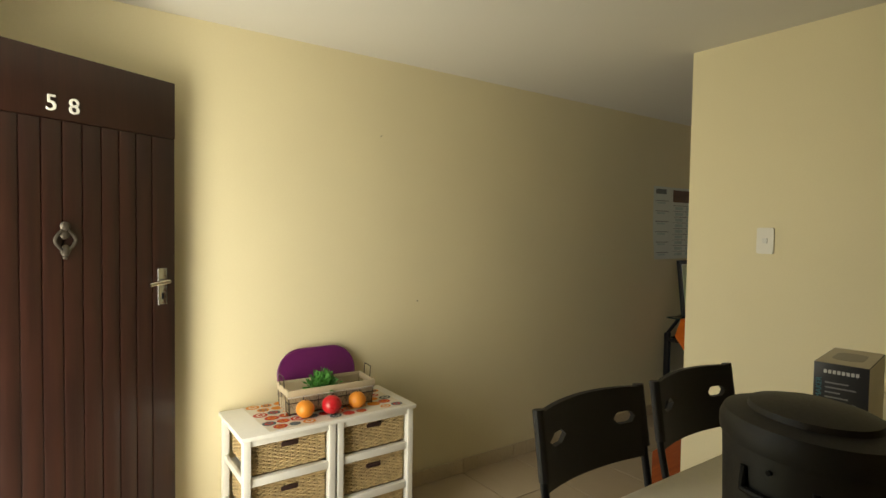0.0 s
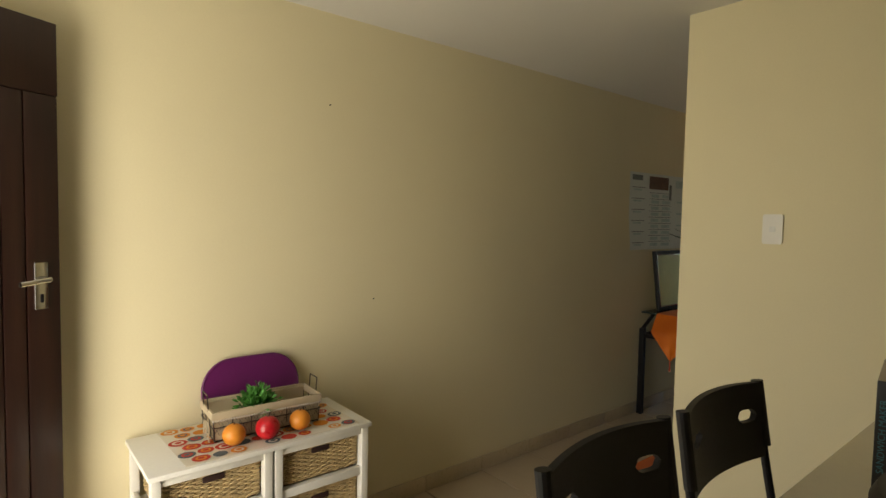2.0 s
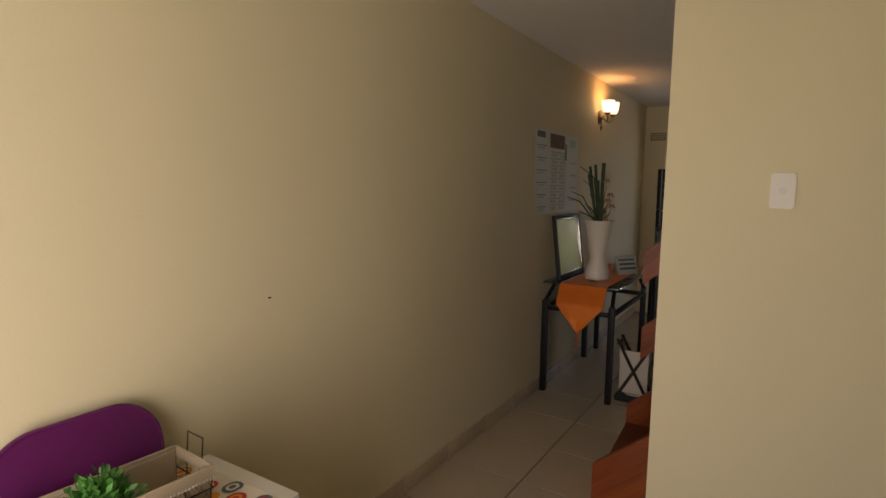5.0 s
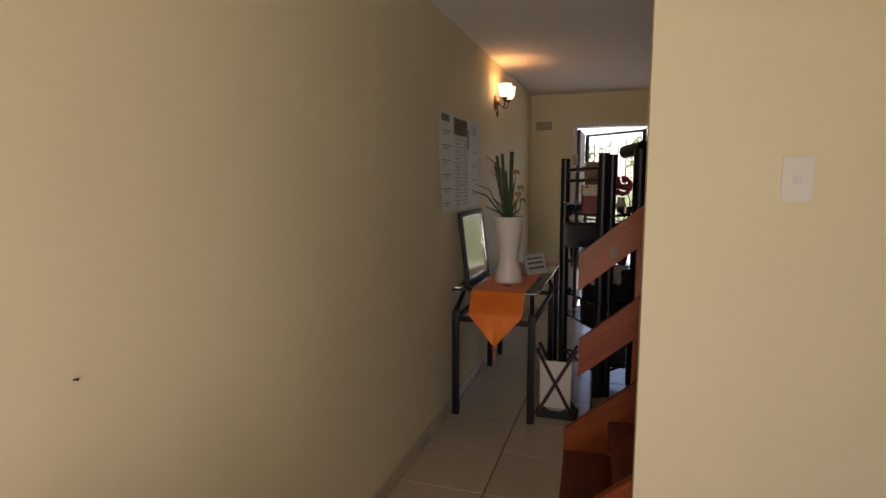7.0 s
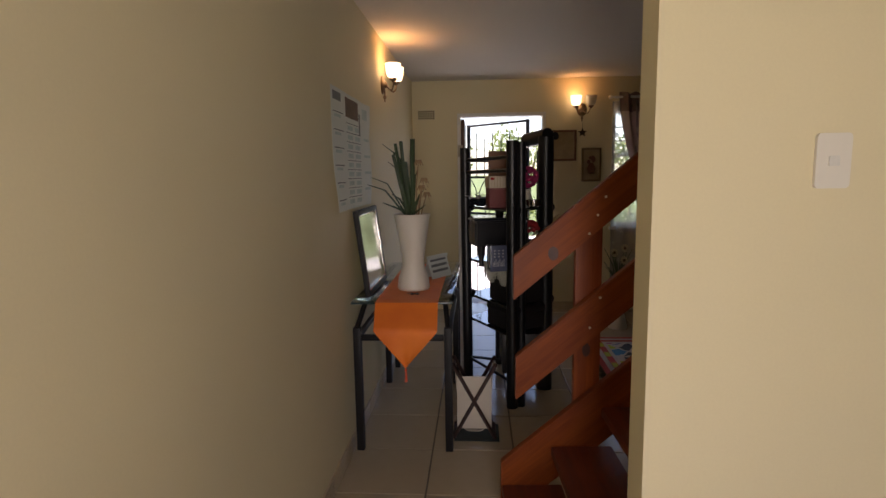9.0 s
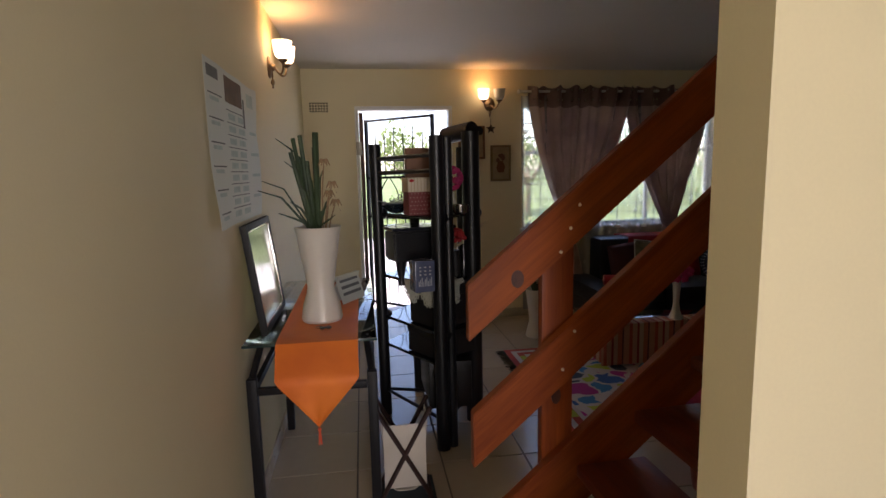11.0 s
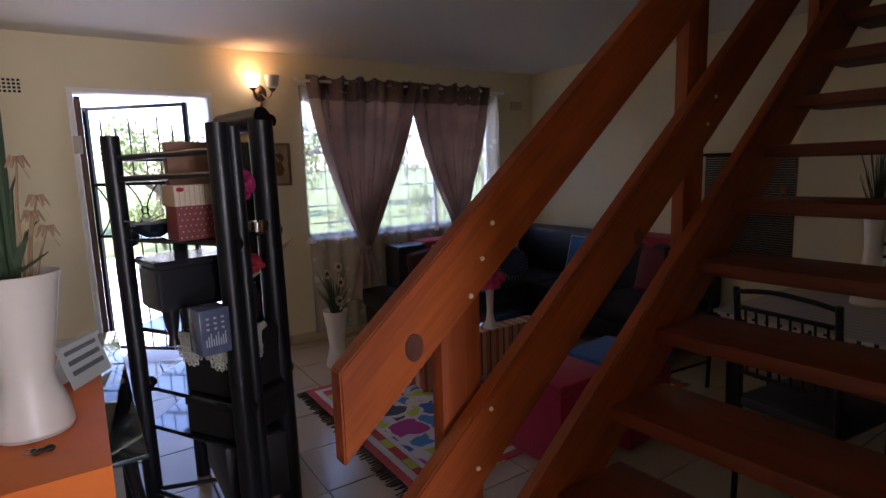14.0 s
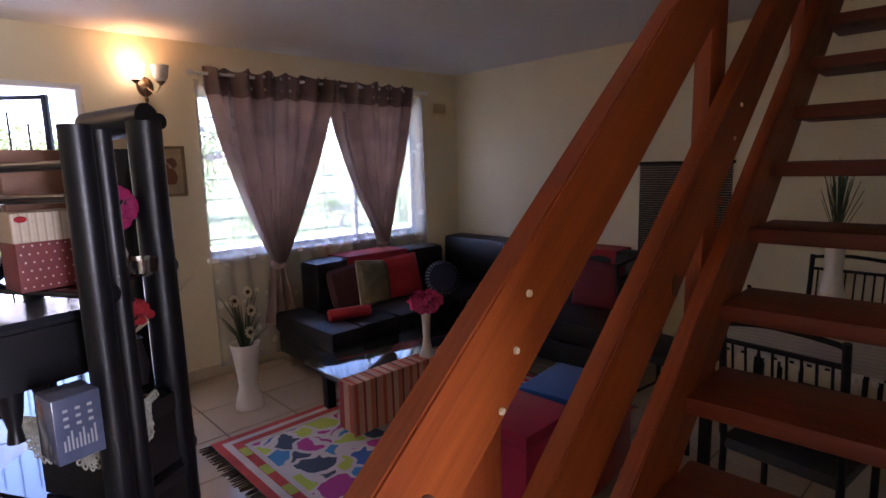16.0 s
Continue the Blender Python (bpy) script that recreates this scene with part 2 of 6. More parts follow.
ORANGECLOTH = cloth("orange_satin", (0.84, 0.205, 0.012), (0.72, 0.15, 0.010), 0.55)
MATS["orange_satin"].node_tree.nodes["Principled BSDF"].inputs["Metallic"].default_value = 0.2
REDCLOTH = cloth("red_cloth", (0.42, 0.015, 0.02), (0.30, 0.01, 0.02), 0.75)
OLIVE = cloth("olive_cloth", (0.20, 0.17, 0.10), (0.13, 0.11, 0.06), 0.7, 0, 12)
BLUECLOTH = cloth("blue_cloth", (0.02, 0.14, 0.34), (0.015, 0.08, 0.22), 0.7)
MAGENTA = cloth("magenta_vinyl", (0.44, 0.010, 0.055), (0.35, 0.008, 0.045), 0.45)
CANVAS = cloth("cream_canvas", (0.62, 0.56, 0.47), (0.54, 0.48, 0.40), 0.9)
LINEN = cloth("beige_linen", (0.50, 0.41, 0.28), (0.44, 0.36, 0.24), 0.9)
CURTAIN = cloth("taupe_satin_curtain", (0.58, 0.45, 0.40), (0.33, 0.23, 0.205), 0.28, 0.38, 3.0)
CURTAINTOP = cloth("dark_taupe_satin", (0.26, 0.18, 0.165), (0.17, 0.11, 0.105), 0.36, 0.35, 3.0)
NET = sheer("net_curtain", (0.80, 0.78, 0.76), (0.16, 0.13, 0.13), 0.34, 0.85)
WICKER = mat("seagrass_weave", (0.50, 0.37, 0.19), 0.75, vary=0.32, scale=30, grain=140, bump=0.5)
CLEAR = glass("clear_glass", (0.80, 0.90, 0.87))
PAPER = mat("white_paper", (0.66, 0.69, 0.64), 0.55, vary=0.04, scale=3, bump=0.1)
INK = mat("grey_print", (0.16, 0.17, 0.17), 0.7, vary=0.2, scale=30)
PALEINK = mat("pale_teal_print", (0.46, 0.55, 0.52), 0.7, vary=0.15, scale=25)
BROWNINK = mat("brown_print", (0.12, 0.055, 0.035), 0.6, vary=0.4, scale=18)
PURPLE = mat("purple_plastic", (0.12, 0.012, 0.095), 0.38, vary=0.08, bump=0.03)


# ---- mesh helpers ----
def bm_new():
    return bmesh.new()


def box(bm, a, b, bevel=0.0, rot=None):
    """A box between two corners, with rounded edges; rot turns it about its middle."""
    mid = [(p + q) / 2 for p, q in zip(a, b)]
    m = Matrix.Translation(mid) @ (rot or Matrix()) @ Matrix.Diagonal((abs(b[0] - a[0]), abs(b[1] - a[1]), abs(b[2] - a[2]), 1))
    vs = bmesh.ops.create_cube(bm, size=1.0, matrix=m)["verts"]
    if bevel:
        es = list({e for v in vs for e in v.link_edges})
        bmesh.ops.bevel(bm, geom=es, offset=bevel, segments=2, affect="EDGES", profile=0.6)
    return bm


def rod(bm, p, q, r, r2=None, seg=14):
    p, q = Vector(p), Vector(q)
    d = q - p
    m = Matrix.Translation((p + q) / 2) @ d.to_track_quat("Z", "Y").to_matrix().to_4x4()
    bmesh.ops.create_cone(bm, cap_ends=True, segments=seg, radius1=r, radius2=r if r2 is None else r2, depth=d.length, matrix=m)
    return bm


def ball(bm, c, r, squash=(1, 1, 1), seg=12):
    bmesh.ops.create_uvsphere(bm, u_segments=seg, v_segments=max(6, seg // 2 + 2), radius=r, matrix=Matrix.Translation(c) @ Matrix.Diagonal((*squash, 1)))
    return bm


def bent(bm, pts, r, seg=8):
    """A round bar through points."""
    for p, q in zip(pts, pts[1:]):
        rod(bm, p, q, r, seg=seg)
    for p in pts[1:-1]:
        ball(bm, p, r, seg=8)
    return bm


def lathe(bm, profile, c=(0, 0, 0), seg=28):
    rings = []
    for r, z in profile:
        rings.append([bm.verts.new((c[0] + r * math.cos(2 * math.pi * k / seg), c[1] + r * math.sin(2 * math.pi * k / seg), c[2] + z)) for k in range(seg)])
    for a, b in zip(rings, rings[1:]):
        for k in range(seg):
            bm.faces.new((a[k], a[(k + 1) % seg], b[(k + 1) % seg], b[k]))
    if profile[0][0] > 1e-4:
        bm.faces.new(rings[0][::-1])
    if profile[-1][0] > 1e-4:
        bm.faces.new(rings[-1])
    return bm


def slab(bm, outline, m, thick):
    """An outline of (u, v) points laid by the pose m and given thickness along its normal."""
    lo = [bm.verts.new(m @ Vector((u, v, 0))) for u, v in outline]
    hi = [bm.verts.new(m @ Vector((u, v, thick))) for u, v in outline]
    bm.faces.new(lo[::-1])
    bm.faces.new(hi)
    n = len(lo)
    for k in range(n):
        bm.faces.new((lo[k], lo[(k + 1) % n], hi[(k + 1) % n], hi[k]))
    return bm


def sheet(bm, nu, nv, f, thick=0.0):
    grid = [[bm.verts.new(f(i / nu, j / nv)) for i in range(nu + 1)] for j in range(nv + 1)]
    for j in range(nv):
        for i in range(nu):
            bm.faces.new((grid[j][i], grid[j][i + 1], grid[j + 1][i + 1], grid[j + 1][i]))
    if thick:
        bmesh.ops.recalc_face_normals(bm, faces=bm.faces)
        bmesh.ops.solidify(bm, geom=bm.faces[:], thickness=thick)
    return bm


def rounded(w, h, r, n=6):
    pts = []
    for cx, cy, a0 in ((w / 2 - r, h / 2 - r, 0), (-w / 2 + r, h / 2 - r, 90), (-w / 2 + r, -h / 2 + r, 180), (w / 2 - r, -h / 2 + r, 270)):
        pts += [(cx + r * math.cos(radians(a0 + 90 * k / n)), cy + r * math.sin(radians(a0 + 90 * k / n))) for k in range(n + 1)]
    return pts


def mesh_of(name, bm, material, smooth=None):
    bmesh.ops.recalc_face_normals(bm, faces=bm.faces)
    me = bpy.data.meshes.new(name)
    bm.to_mesh(me)
    bm.free()
    if material:
        me.materials.append(material)
    if smooth is None:
        smooth = radians(28)
    for p in me.polygons:
        p.use_smooth = True
    me.set_sharp_from_angle(angle=smooth)
    return me


def repeated(name, bm, poses, material):
    """One mesh of many copies of a small shape."""
    vs = np.array([(*v.co, 1.0) for v in bm.verts])
    bm.verts.index_update()
    fs = [[v.index for v in f.verts] for f in bm.faces]
    bm.free()
    n = len(vs)
    every = np.concatenate([(vs @ np.array(m).T)[:, :3] for m in poses])
    faces = [[i + n * k for i in f] for k in range(len(poses)) for f in fs]
    me = bpy.data.meshes.new(name)
    me.from_pydata(every.tolist(), [], faces)
    me.materials.append(material)
    me.shade_smooth()
    return me


def along(p, q):
    """The pose that lays a unit rod along z from p to q."""
    p, q = Vector(p), Vector(q)
    d = q - p
    return Matrix.Translation((p + q) / 2) @ d.to_track_quat("Z", "Y").to_matrix().to_4x4() @ Matrix.Diagonal((1, 1, d.length, 1))


def part(name, bm, material, parent, label="", m=None):
    ob = new(name, bm if isinstance(bm, bpy.types.Mesh) else mesh_of(name, bm, material))
    ob.parent = parent
    if m is not None:
        ob.matrix_local = m
    return tagged(ob, label)


def thing(name, label, category, at=(0, 0, 0), rz=0.0, group=""):
    ob = new(name)
    ob.empty_display_size = 0.1
    ob.matrix_world = pose(*at, 0, 0, rz)
    return tagged(ob, label, category, group)


def single(name, bm, material, label, category, m=None, group="", kind=""):
    ob = new(name, mesh_of(name, bm, material))
    if m is not None:
        ob.matrix_world = m
    return tagged(ob, label, category, group, kind)


def text_bm(words, size, depth=0.002):
    cu = bpy.data.curves.new("words", "FONT")
    cu.body, cu.size, cu.extrude, cu.align_x, cu.align_y = words, size, depth, "CENTER", "CENTER"
    ob = new("words", cu)
    me = bpy.data.meshes.new_from_object(ob.evaluated_get(bpy.context.evaluated_depsgraph_get()))
    bpy.data.objects.remove(ob)
    bpy.data.curves.remove(cu)
    bm = bmesh.new()
    bm.from_mesh(me)
    bpy.data.meshes.remove(me)
    return bm


# ---- structure ----
H = 2.42          # ceiling
FAR = 7.68        # far wall's inner face
RIGHT = 4.65      # right wall's inner face
FRONT = 0.10      # wall with the front door, inner face
PART_Y0, PART_Y1, PART_X = 3.114, 3.235, 1.072


def wall(name, boxes, label):
    bm = bm_new()
    for a, b in boxes:
        box(bm, a, b)
    return single(name, bm, PAINT, label, "wall", kind="structure")


wall("wall_west", [((-0.15, -0.1, 0), (0, FAR + 0.2, H + 1.2))], "long smooth cream painted plaster wall")
DX0, DX1, DZ = 0.47, 1.385, 2.085
WX0, WX1, WZ0, WZ1 = 2.08, 4.135, 0.89, 2.105
wall("wall_north", [((0, FAR, 0), (DX0, FAR + 0.2, H)), ((DX0, FAR, DZ), (DX1, FAR + 0.2, H)), ((DX1, FAR, 0), (WX0, FAR + 0.2, H)),
                    ((WX0, FAR, 0), (WX1, FAR + 0.2, WZ0)), ((WX0, FAR, WZ1), (WX1, FAR + 0.2, H)), ((WX1, FAR, 0), (RIGHT + 0.15, FAR + 0.2, H))],
     "cream painted plaster wall with a doorway and a wide window")
wall("wall_east", [((RIGHT, -0.1, 0), (RIGHT + 0.15, FAR, H + 1.2))], "cream painted plaster side wall")
wall("wall_partition", [((PART_X, PART_Y0, 0), (RIGHT, PART_Y1, H))], "cream painted partition wall ending at the passage")
FD0, FD1 = 0.47, 1.29
wall("wall_south", [((0, -0.1, 0), (FD0, FRONT, H)), ((FD0, -0.1, 2.12), (FD1, FRONT, H)), ((FD1, -0.1, 0), (RIGHT, FRONT, H))], "cream painted entrance wall")
SX0, SY1 = 2.35, 4.30
bm = bm_new()
box(bm, (-0.15, -0.1, H), (RIGHT, PART_Y1, H + 0.15))
box(bm, (-0.15, PART_Y1, H), (SX0, SY1, H + 0.15))
box(bm, (-0.15, SY1, H), (RIGHT, FAR + 0.2, H + 0.15))
single("ceiling", bm, CEIL, "smooth white painted ceiling", "ceiling", kind="structure")
bm = bm_new()
box(bm, (SX0 - 0.1, PART_Y1 - 0.12, H + 0.15), (RIGHT, PART_Y1, H + 1.2))
box(bm, (SX0 - 0.1, SY1, H + 0.15), (RIGHT, SY1 + 0.1, H + 1.2))
box(bm, (SX0 - 0.1, PART_Y1, H + 0.15), (SX0, SY1, H + 1.2))
box(bm, (SX0 - 0.1, PART_Y1 - 0.12, H + 1.2), (RIGHT + 0.15, SY1 + 0.1, H + 1.3))
single("stairwell_wall", bm, PAINT, "cream painted walls of the stairwell above", "wall", kind="structure")

# ---- outside ----
LAWN = mat("garden_lawn", (0.10, 0.14, 0.045), 0.95, vary=0.45, scale=1.5, grain=40, bump=0.5, dist=0.02)
PAVE = mat("concrete_paving", (0.52, 0.50, 0.47), 0.85, vary=0.12, scale=2.0, grain=50, bump=0.3)
LEAF = cloth("sunlit_leaf", (0.17, 0.22, 0.07), (0.12, 0.16, 0.05), 0.6, 0.5, 2.0)
BARK = mat("tree_bark", (0.13, 0.09, 0.06), 0.9, vary=0.3, scale=8, grain=40, bump=0.6)
bm = bm_new()
for a, b in (((-400, FAR + 0.2), (400, 600)), ((-400, -600), (400, -0.1)), ((-400, -0.1), (-0.15, FAR + 0.2)), ((RIGHT + 0.15, -0.1), (400, FAR + 0.2))):
    bm.faces.new([bm.verts.new((x, y, -0.12)) for x, y in ((a[0], a[1]), (b[0], a[1]), (b[0], b[1]), (a[0], b[1]))])
single("ground", bm, LAWN, "sunlit green garden lawn", "ground", kind="structure")
bm = bm_new()
box(bm, (-9.0, FAR + 0.2, -0.118), (RIGHT + 9.0, 15.2, -0.05), 0.01)
single("pavement", bm, PAVE, "wide pale concrete yard outside the door", "pavement", kind="structure")


def leaf_clump(bm, c, r, n, size, rng):
    for _ in range(n):
        d = Vector((rng.gauss(0, 1), rng.gauss(0, 1), rng.gauss(0, 1))).normalized()
        p = Vector(c) + d * r * rng.uniform(0.35, 1.0)
        q = Euler((rng.uniform(0, 6.3), rng.uniform(0, 6.3), rng.uniform(0, 6.3))).to_matrix()
        s = size * rng.uniform(0.6, 1.3)
        bm.faces.new([bm.verts.new(p + q @ Vector(v) * s) for v in ((-0.5, 0, 0), (0, -0.28, 0.06), (0.6, 0, 0), (0, 0.28, 0.06))])


def tree(x, y, height, spread, seed):
    rng = random.Random(seed)
    t = thing("tree", "leafy green garden tree in full sun", "tree", (x, y, -0.12), group="garden trees")
    bm = bm_new()
    rod(bm, (0, 0, 0), (0.1, 0, height * 0.45), 0.13, 0.09, 9)
    tips = []
    for k in range(7):
        a = k * 0.9 + rng.uniform(0, 0.5)
        tip = (math.cos(a) * spread * 0.6, math.sin(a) * spread * 0.6, height * rng.uniform(0.6, 0.9))
        rod(bm, (0.1, 0, height * rng.uniform(0.3, 0.45)), tip, 0.06, 0.02, 7)
        tips.append(tip)
    part("trunk", bm, BARK, t)
    bm = bm_new()
    for tip in tips + [(0, 0, height * 0.8)]:
        for _ in range(5):
            c = [v + rng.uniform(-0.5, 0.5) * spread * 0.6 for v in tip]
            leaf_clump(bm, c, spread * rng.uniform(0.2, 0.36), 48, 0.15, rng)
    part("crown", bm, LEAF, t)


for n, (x, y, h, s) in enumerate([(-1.2, 21.5, 2.7, 1.8), (2.6, 23.5, 3.0, 2.0), (6.5, 22.0, 2.8, 2.0), (11.0, 24.5, 3.2, 2.2), (-5.5, 24.0, 3.2, 2.2), (15.0, 22.0, 2.8, 1.8)]):
    tree(x, y, h, s, n + 3)
rng = random.Random(11)
for n in range(9):
    x = -5.0 + n * 2.3
    t = thing("shrub", "dense green garden shrub on the lawn", "shrub", (x, 16.2 + rng.uniform(-0.5, 0.6), -0.12), group="garden shrubs")
    bm = bm_new()
    for k in range(5):
        rod(bm, (0, 0, 0), (rng.uniform(-0.4, 0.4), rng.uniform(-0.3, 0.3), 0.7), 0.02, 0.008, 6)
    part("stem", bm, BARK, t)
    bm = bm_new()
    for k in range(9):
        leaf_clump(bm, (rng.uniform(-0.6, 0.6), rng.uniform(-0.4, 0.4), rng.uniform(0.25, 0.95)), 0.36, 90, 0.10, rng)
    part("leaves", bm, LEAF, t)

# ---- staircase ----
ST_RZ = 3.0
stair = thing("staircase", "orange varnished pine staircase with open treads and plank rails", "staircase", (0.77, 4.05, 0), ST_RZ)
SLOPE, RISE, TOP = 0.83, 0.172, 0.240
GOING, WIDE, RUN = RISE / SLOPE, 0.77, 3.05
ANG = math.atan(SLOPE)


def plank(bm, x0, x1, z_top, depth, v0, v1, foot=False, bevel=0.0035):
    """A sloping plank with upright cut ends; z_top is its upper edge at x = 0."""
    pts = [(x0, z_top + SLOPE * x0), (x1, z_top + SLOPE * x1), (x1, z_top + SLOPE * x1 - depth), (x0, z_top + SLOPE * x0 - depth)]
    if foot:
        pts = [(x0, z_top + SLOPE * x0), (x1, z_top + SLOPE * x1), (x1, z_top + SLOPE * x1 - depth), ((depth - z_top) / SLOPE, 0), (x0, 0)]
    m = Matrix(((1, 0, 0, 0), (0, 0, -1, v1), (0, 1, 0, 0), (0, 0, 0, 1)))
    slab(bm, pts, m, v1 - v0)
    bmesh.ops.bevel(bm, geom=bm.edges[:], offset=bevel, segments=2, affect="EDGES")
    return bm


part("stringer", plank(bm_new(), 0.0, RUN, TOP, 0.27, -0.010, 0.028, True), STAIRWOOD, stair)
part("stringer", plank(bm_new(), 0.0, RUN, TOP, 0.27, -WIDE - 0.028, -WIDE + 0.010, True), STAIRWOOD, stair)
# treads: the same pine, with the stair's shade darkened into its colour
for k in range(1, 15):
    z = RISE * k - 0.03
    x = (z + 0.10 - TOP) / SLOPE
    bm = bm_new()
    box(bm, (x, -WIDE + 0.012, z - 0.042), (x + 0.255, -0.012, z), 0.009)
    part("tread", bm, wood("shaded_pine_tread", (0.10, 0.016, 0.004), (0.19, 0.036, 0.007), 0.55, "y", 0.04), stair)
rail = part("handrail", plank(bm_new(), 0.05, RUN, 1.085, 0.180, -0.022, 0.018), STAIRWOOD, stair)
rail2 = part("middle_rail", plank(bm_new(), 0.060, RUN, 0.658, 0.185, -0.022, 0.018), STAIRWOOD, stair)
for x0, z1 in ((0.31, 1.28), (1.235, 2.03), (2.15, 2.75)):
    bm = bm_new()
    z0 = TOP + SLOPE * x0 - 0.24
    box(bm, (x0, 0.030, max(0.02, z0)), (x0 + 0.11, 0.070, z1), 0.006)
    part("post", bm, POSTWOOD, stair)


def plug(host, x, z, r=0.0055):
    bm = bm_new()
    rod(bm, (x, -0.0225, z), (x, -0.0262, z), r, r * 0.85, 10)
    part("wood_plug", bm, mat("pale_plug", (0.62, 0.50, 0.34), 0.5), host, "pale wooden plug")


for dx, dz in ((0.413, 1.362), (0.383, 1.290), (0.351, 1.216), (1.30, 2.06), (1.27, 1.99)):
    plug(rail, dx, dz)
for dx, dz in ((0.40, 0.955), (0.36, 0.83), (1.30, 1.66), (1.26, 1.58)):
    plug(rail2, dx, dz)
for host, x, z, a in ((rail, 0.208, 1.138, 0.021), (rail2, 0.93, 1.28, 0.018), (rail, 1.55, 2.25, 0.017)):
    bm = bm_new()
    slab(bm, [(a * math.cos(k * 0.3927), 1.35 * a * math.sin(k * 0.3927)) for k in range(16)], pose(x, -0.0222, z, 90, 0, 0), 0.0015)
    part("knot", bm, KNOT, host, "dark round knot in the wood")
bm = bm_new()
slab(bm, [(0.017 * math.cos(k * 0.3927), 0.03 * math.sin(k * 0.3927)) for k in range(16)], pose(0.36, 0.0292, 0.72, 90, 0, 0), 0.0015)
part("knot", bm, KNOT, stair, "dark round knot in the wood")

# ---- front door, standing open ----
LEAFW, LEAFH = 0.81, 2.084
door = tagged(new("door_1"), "open dark brown varnished front door with vertical grooves", "door", "", "structure")
hx, hy = 0.49, 0.143
ang = math.degrees(math.atan2(0.858 - hy, 0.11 - hx))
door.matrix_world = pose(hx, hy, 0.01, 0, 0, ang)
# local x runs from the hinge to the free edge; the grooved outer face looks to -y
bm = bm_new()
box(bm, (0, 0.0, 0), (LEAFW, 0.038, LEAFH), 0.002)
part("core", bm, DOORWOOD, door)
groove = [0.0975 + 0.0675 * k for k in range(10)]
edges = [0.0] + groove + [LEAFW]
for a, b in zip(edges, edges[1:]):
    bm = bm_new()
    z1 = LEAFH - 0.235
    box(bm, (a + 0.0025, -0.007, 0.12), (b - 0.0025, 0.001, z1), 0.002)
    part("board", bm, DOORWOOD, door)
bm = bm_new()
box(bm, (0, -0.007, LEAFH - 0.231), (LEAFW, 0.001, LEAFH), 0.002)
part("top_rail", bm, DOORWOOD, door)
bm = bm_new()
box(bm, (0, -0.007, 0), (LEAFW, 0.001, 0.118), 0.002)
part("bottom_rail", bm, DOORWOOD, door)
for ch, x in (("5", 0.333), ("8", 0.407)):
    part("number", text_bm(ch, 0.078, 0.003), mat("white_number", (0.82, 0.81, 0.77), 0.4, bump=0.02), door, "white house number " + ch, pose(x, -0.011, 1.903, 90, 0, 0))
hand = bm_new()
box(hand, (LEAFW - 0.082, -0.012, 1.166), (LEAFW - 0.042, -0.006, 1.317), 0.003)
handle = part("lock_plate", hand, CHROME, door, "brushed steel lock plate")
bm = bm_new()
rod(bm, (LEAFW - 0.064, -0.012, 1.264), (LEAFW - 0.064, -0.055, 1.264), 0.009, seg=14)
bent(bm, [(LEAFW - 0.064, -0.052, 1.264), (LEAFW - 0.10, -0.057, 1.262), (LEAFW - 0.150, -0.055, 1.256)], 0.0085, 12)
part("lever_handle", bm, CHROME, handle)
bm = bm_new()
box(bm, (LEAFW - 0.067, -0.0135, 1.188), (LEAFW - 0.057, -0.0118, 1.215), 0.0005)
part("keyhole", bm, BLACKM, handle)
bm = bm_new()
KX, KZ = 0.370, 1.435
ball(bm, (KX, -0.016, KZ + 0.050), 0.017, (1, 0.6, 1), 14)
ball(bm, (KX, -0.013, KZ + 0.024), 0.024, (0.75, 0.4, 0.8), 14)
for side in (-1, 1):
    bent(bm, [(KX + side * (0.010 + 0.024 * math.sin(math.pi * min(1.0, k / 7))), -0.018, KZ + 0.036 - 0.010 * k) for k in range(9)], 0.006, 8)
ball(bm, (KX, -0.016, KZ - 0.036), 0.018, (0.9, 0.6, 1.2), 12)
ball(bm, (KX, -0.016, KZ - 0.058), 0.009, (1, 0.7, 1), 12)
part("knocker", bm, PEWTER, door, "aged pewter urn-shaped door knocker")
frame_1 = tagged(new("door_frame_1"), "dark timber frame of the front doorway", "door frame", "", "structure")
bm = bm_new()
box(bm, (FD0 - 0.05, 0.0, 0), (FD0, FRONT + 0.012, 2.165), 0.003)
box(bm, (FD1, 0.0, 0), (FD1 + 0.05, FRONT + 0.012, 2.165), 0.003)
box(bm, (FD0, 0.0, 2.12), (FD1, FRONT + 0.012, 2.165), 0.003)
part("jamb", bm, DOORWOOD, frame_1)

# ---- back doorway with its gate ----
frame_2 = tagged(new("door_frame_2"), "white painted steel frame of the back doorway", "door frame", "", "structure")
for a, b in (((DX0, FAR - 0.012, 0), (DX0 + 0.035, FAR + 0.12, DZ - 0.035)), ((DX1 - 0.035, FAR - 0.012, 0), (DX1, FAR + 0.12, DZ - 0.035)), ((DX0, FAR - 0.012, DZ - 0.035), (DX1, FAR + 0.12, DZ))):
    bm = bm_new()
    box(bm, a, b, 0.004)
    part("jamb", bm, FRAMEWHITE, frame_2)
bm = bm_new()
box(bm, (DX0 + 0.004, FAR - 0.06, 1.64), (DX0 + 0.055, FAR - 0.013, 1.76), 0.006)
part("lock_box", bm, mat("beige_lock", (0.5, 0.45, 0.36), 0.5), frame_2, "beige lock box on the frame")
bm = bm_new()
box(bm, (DX0 + 0.037, FAR + 0.03, 0.01), (DX0 + 0.075, FAR + 0.80, 2.03), 0.004)
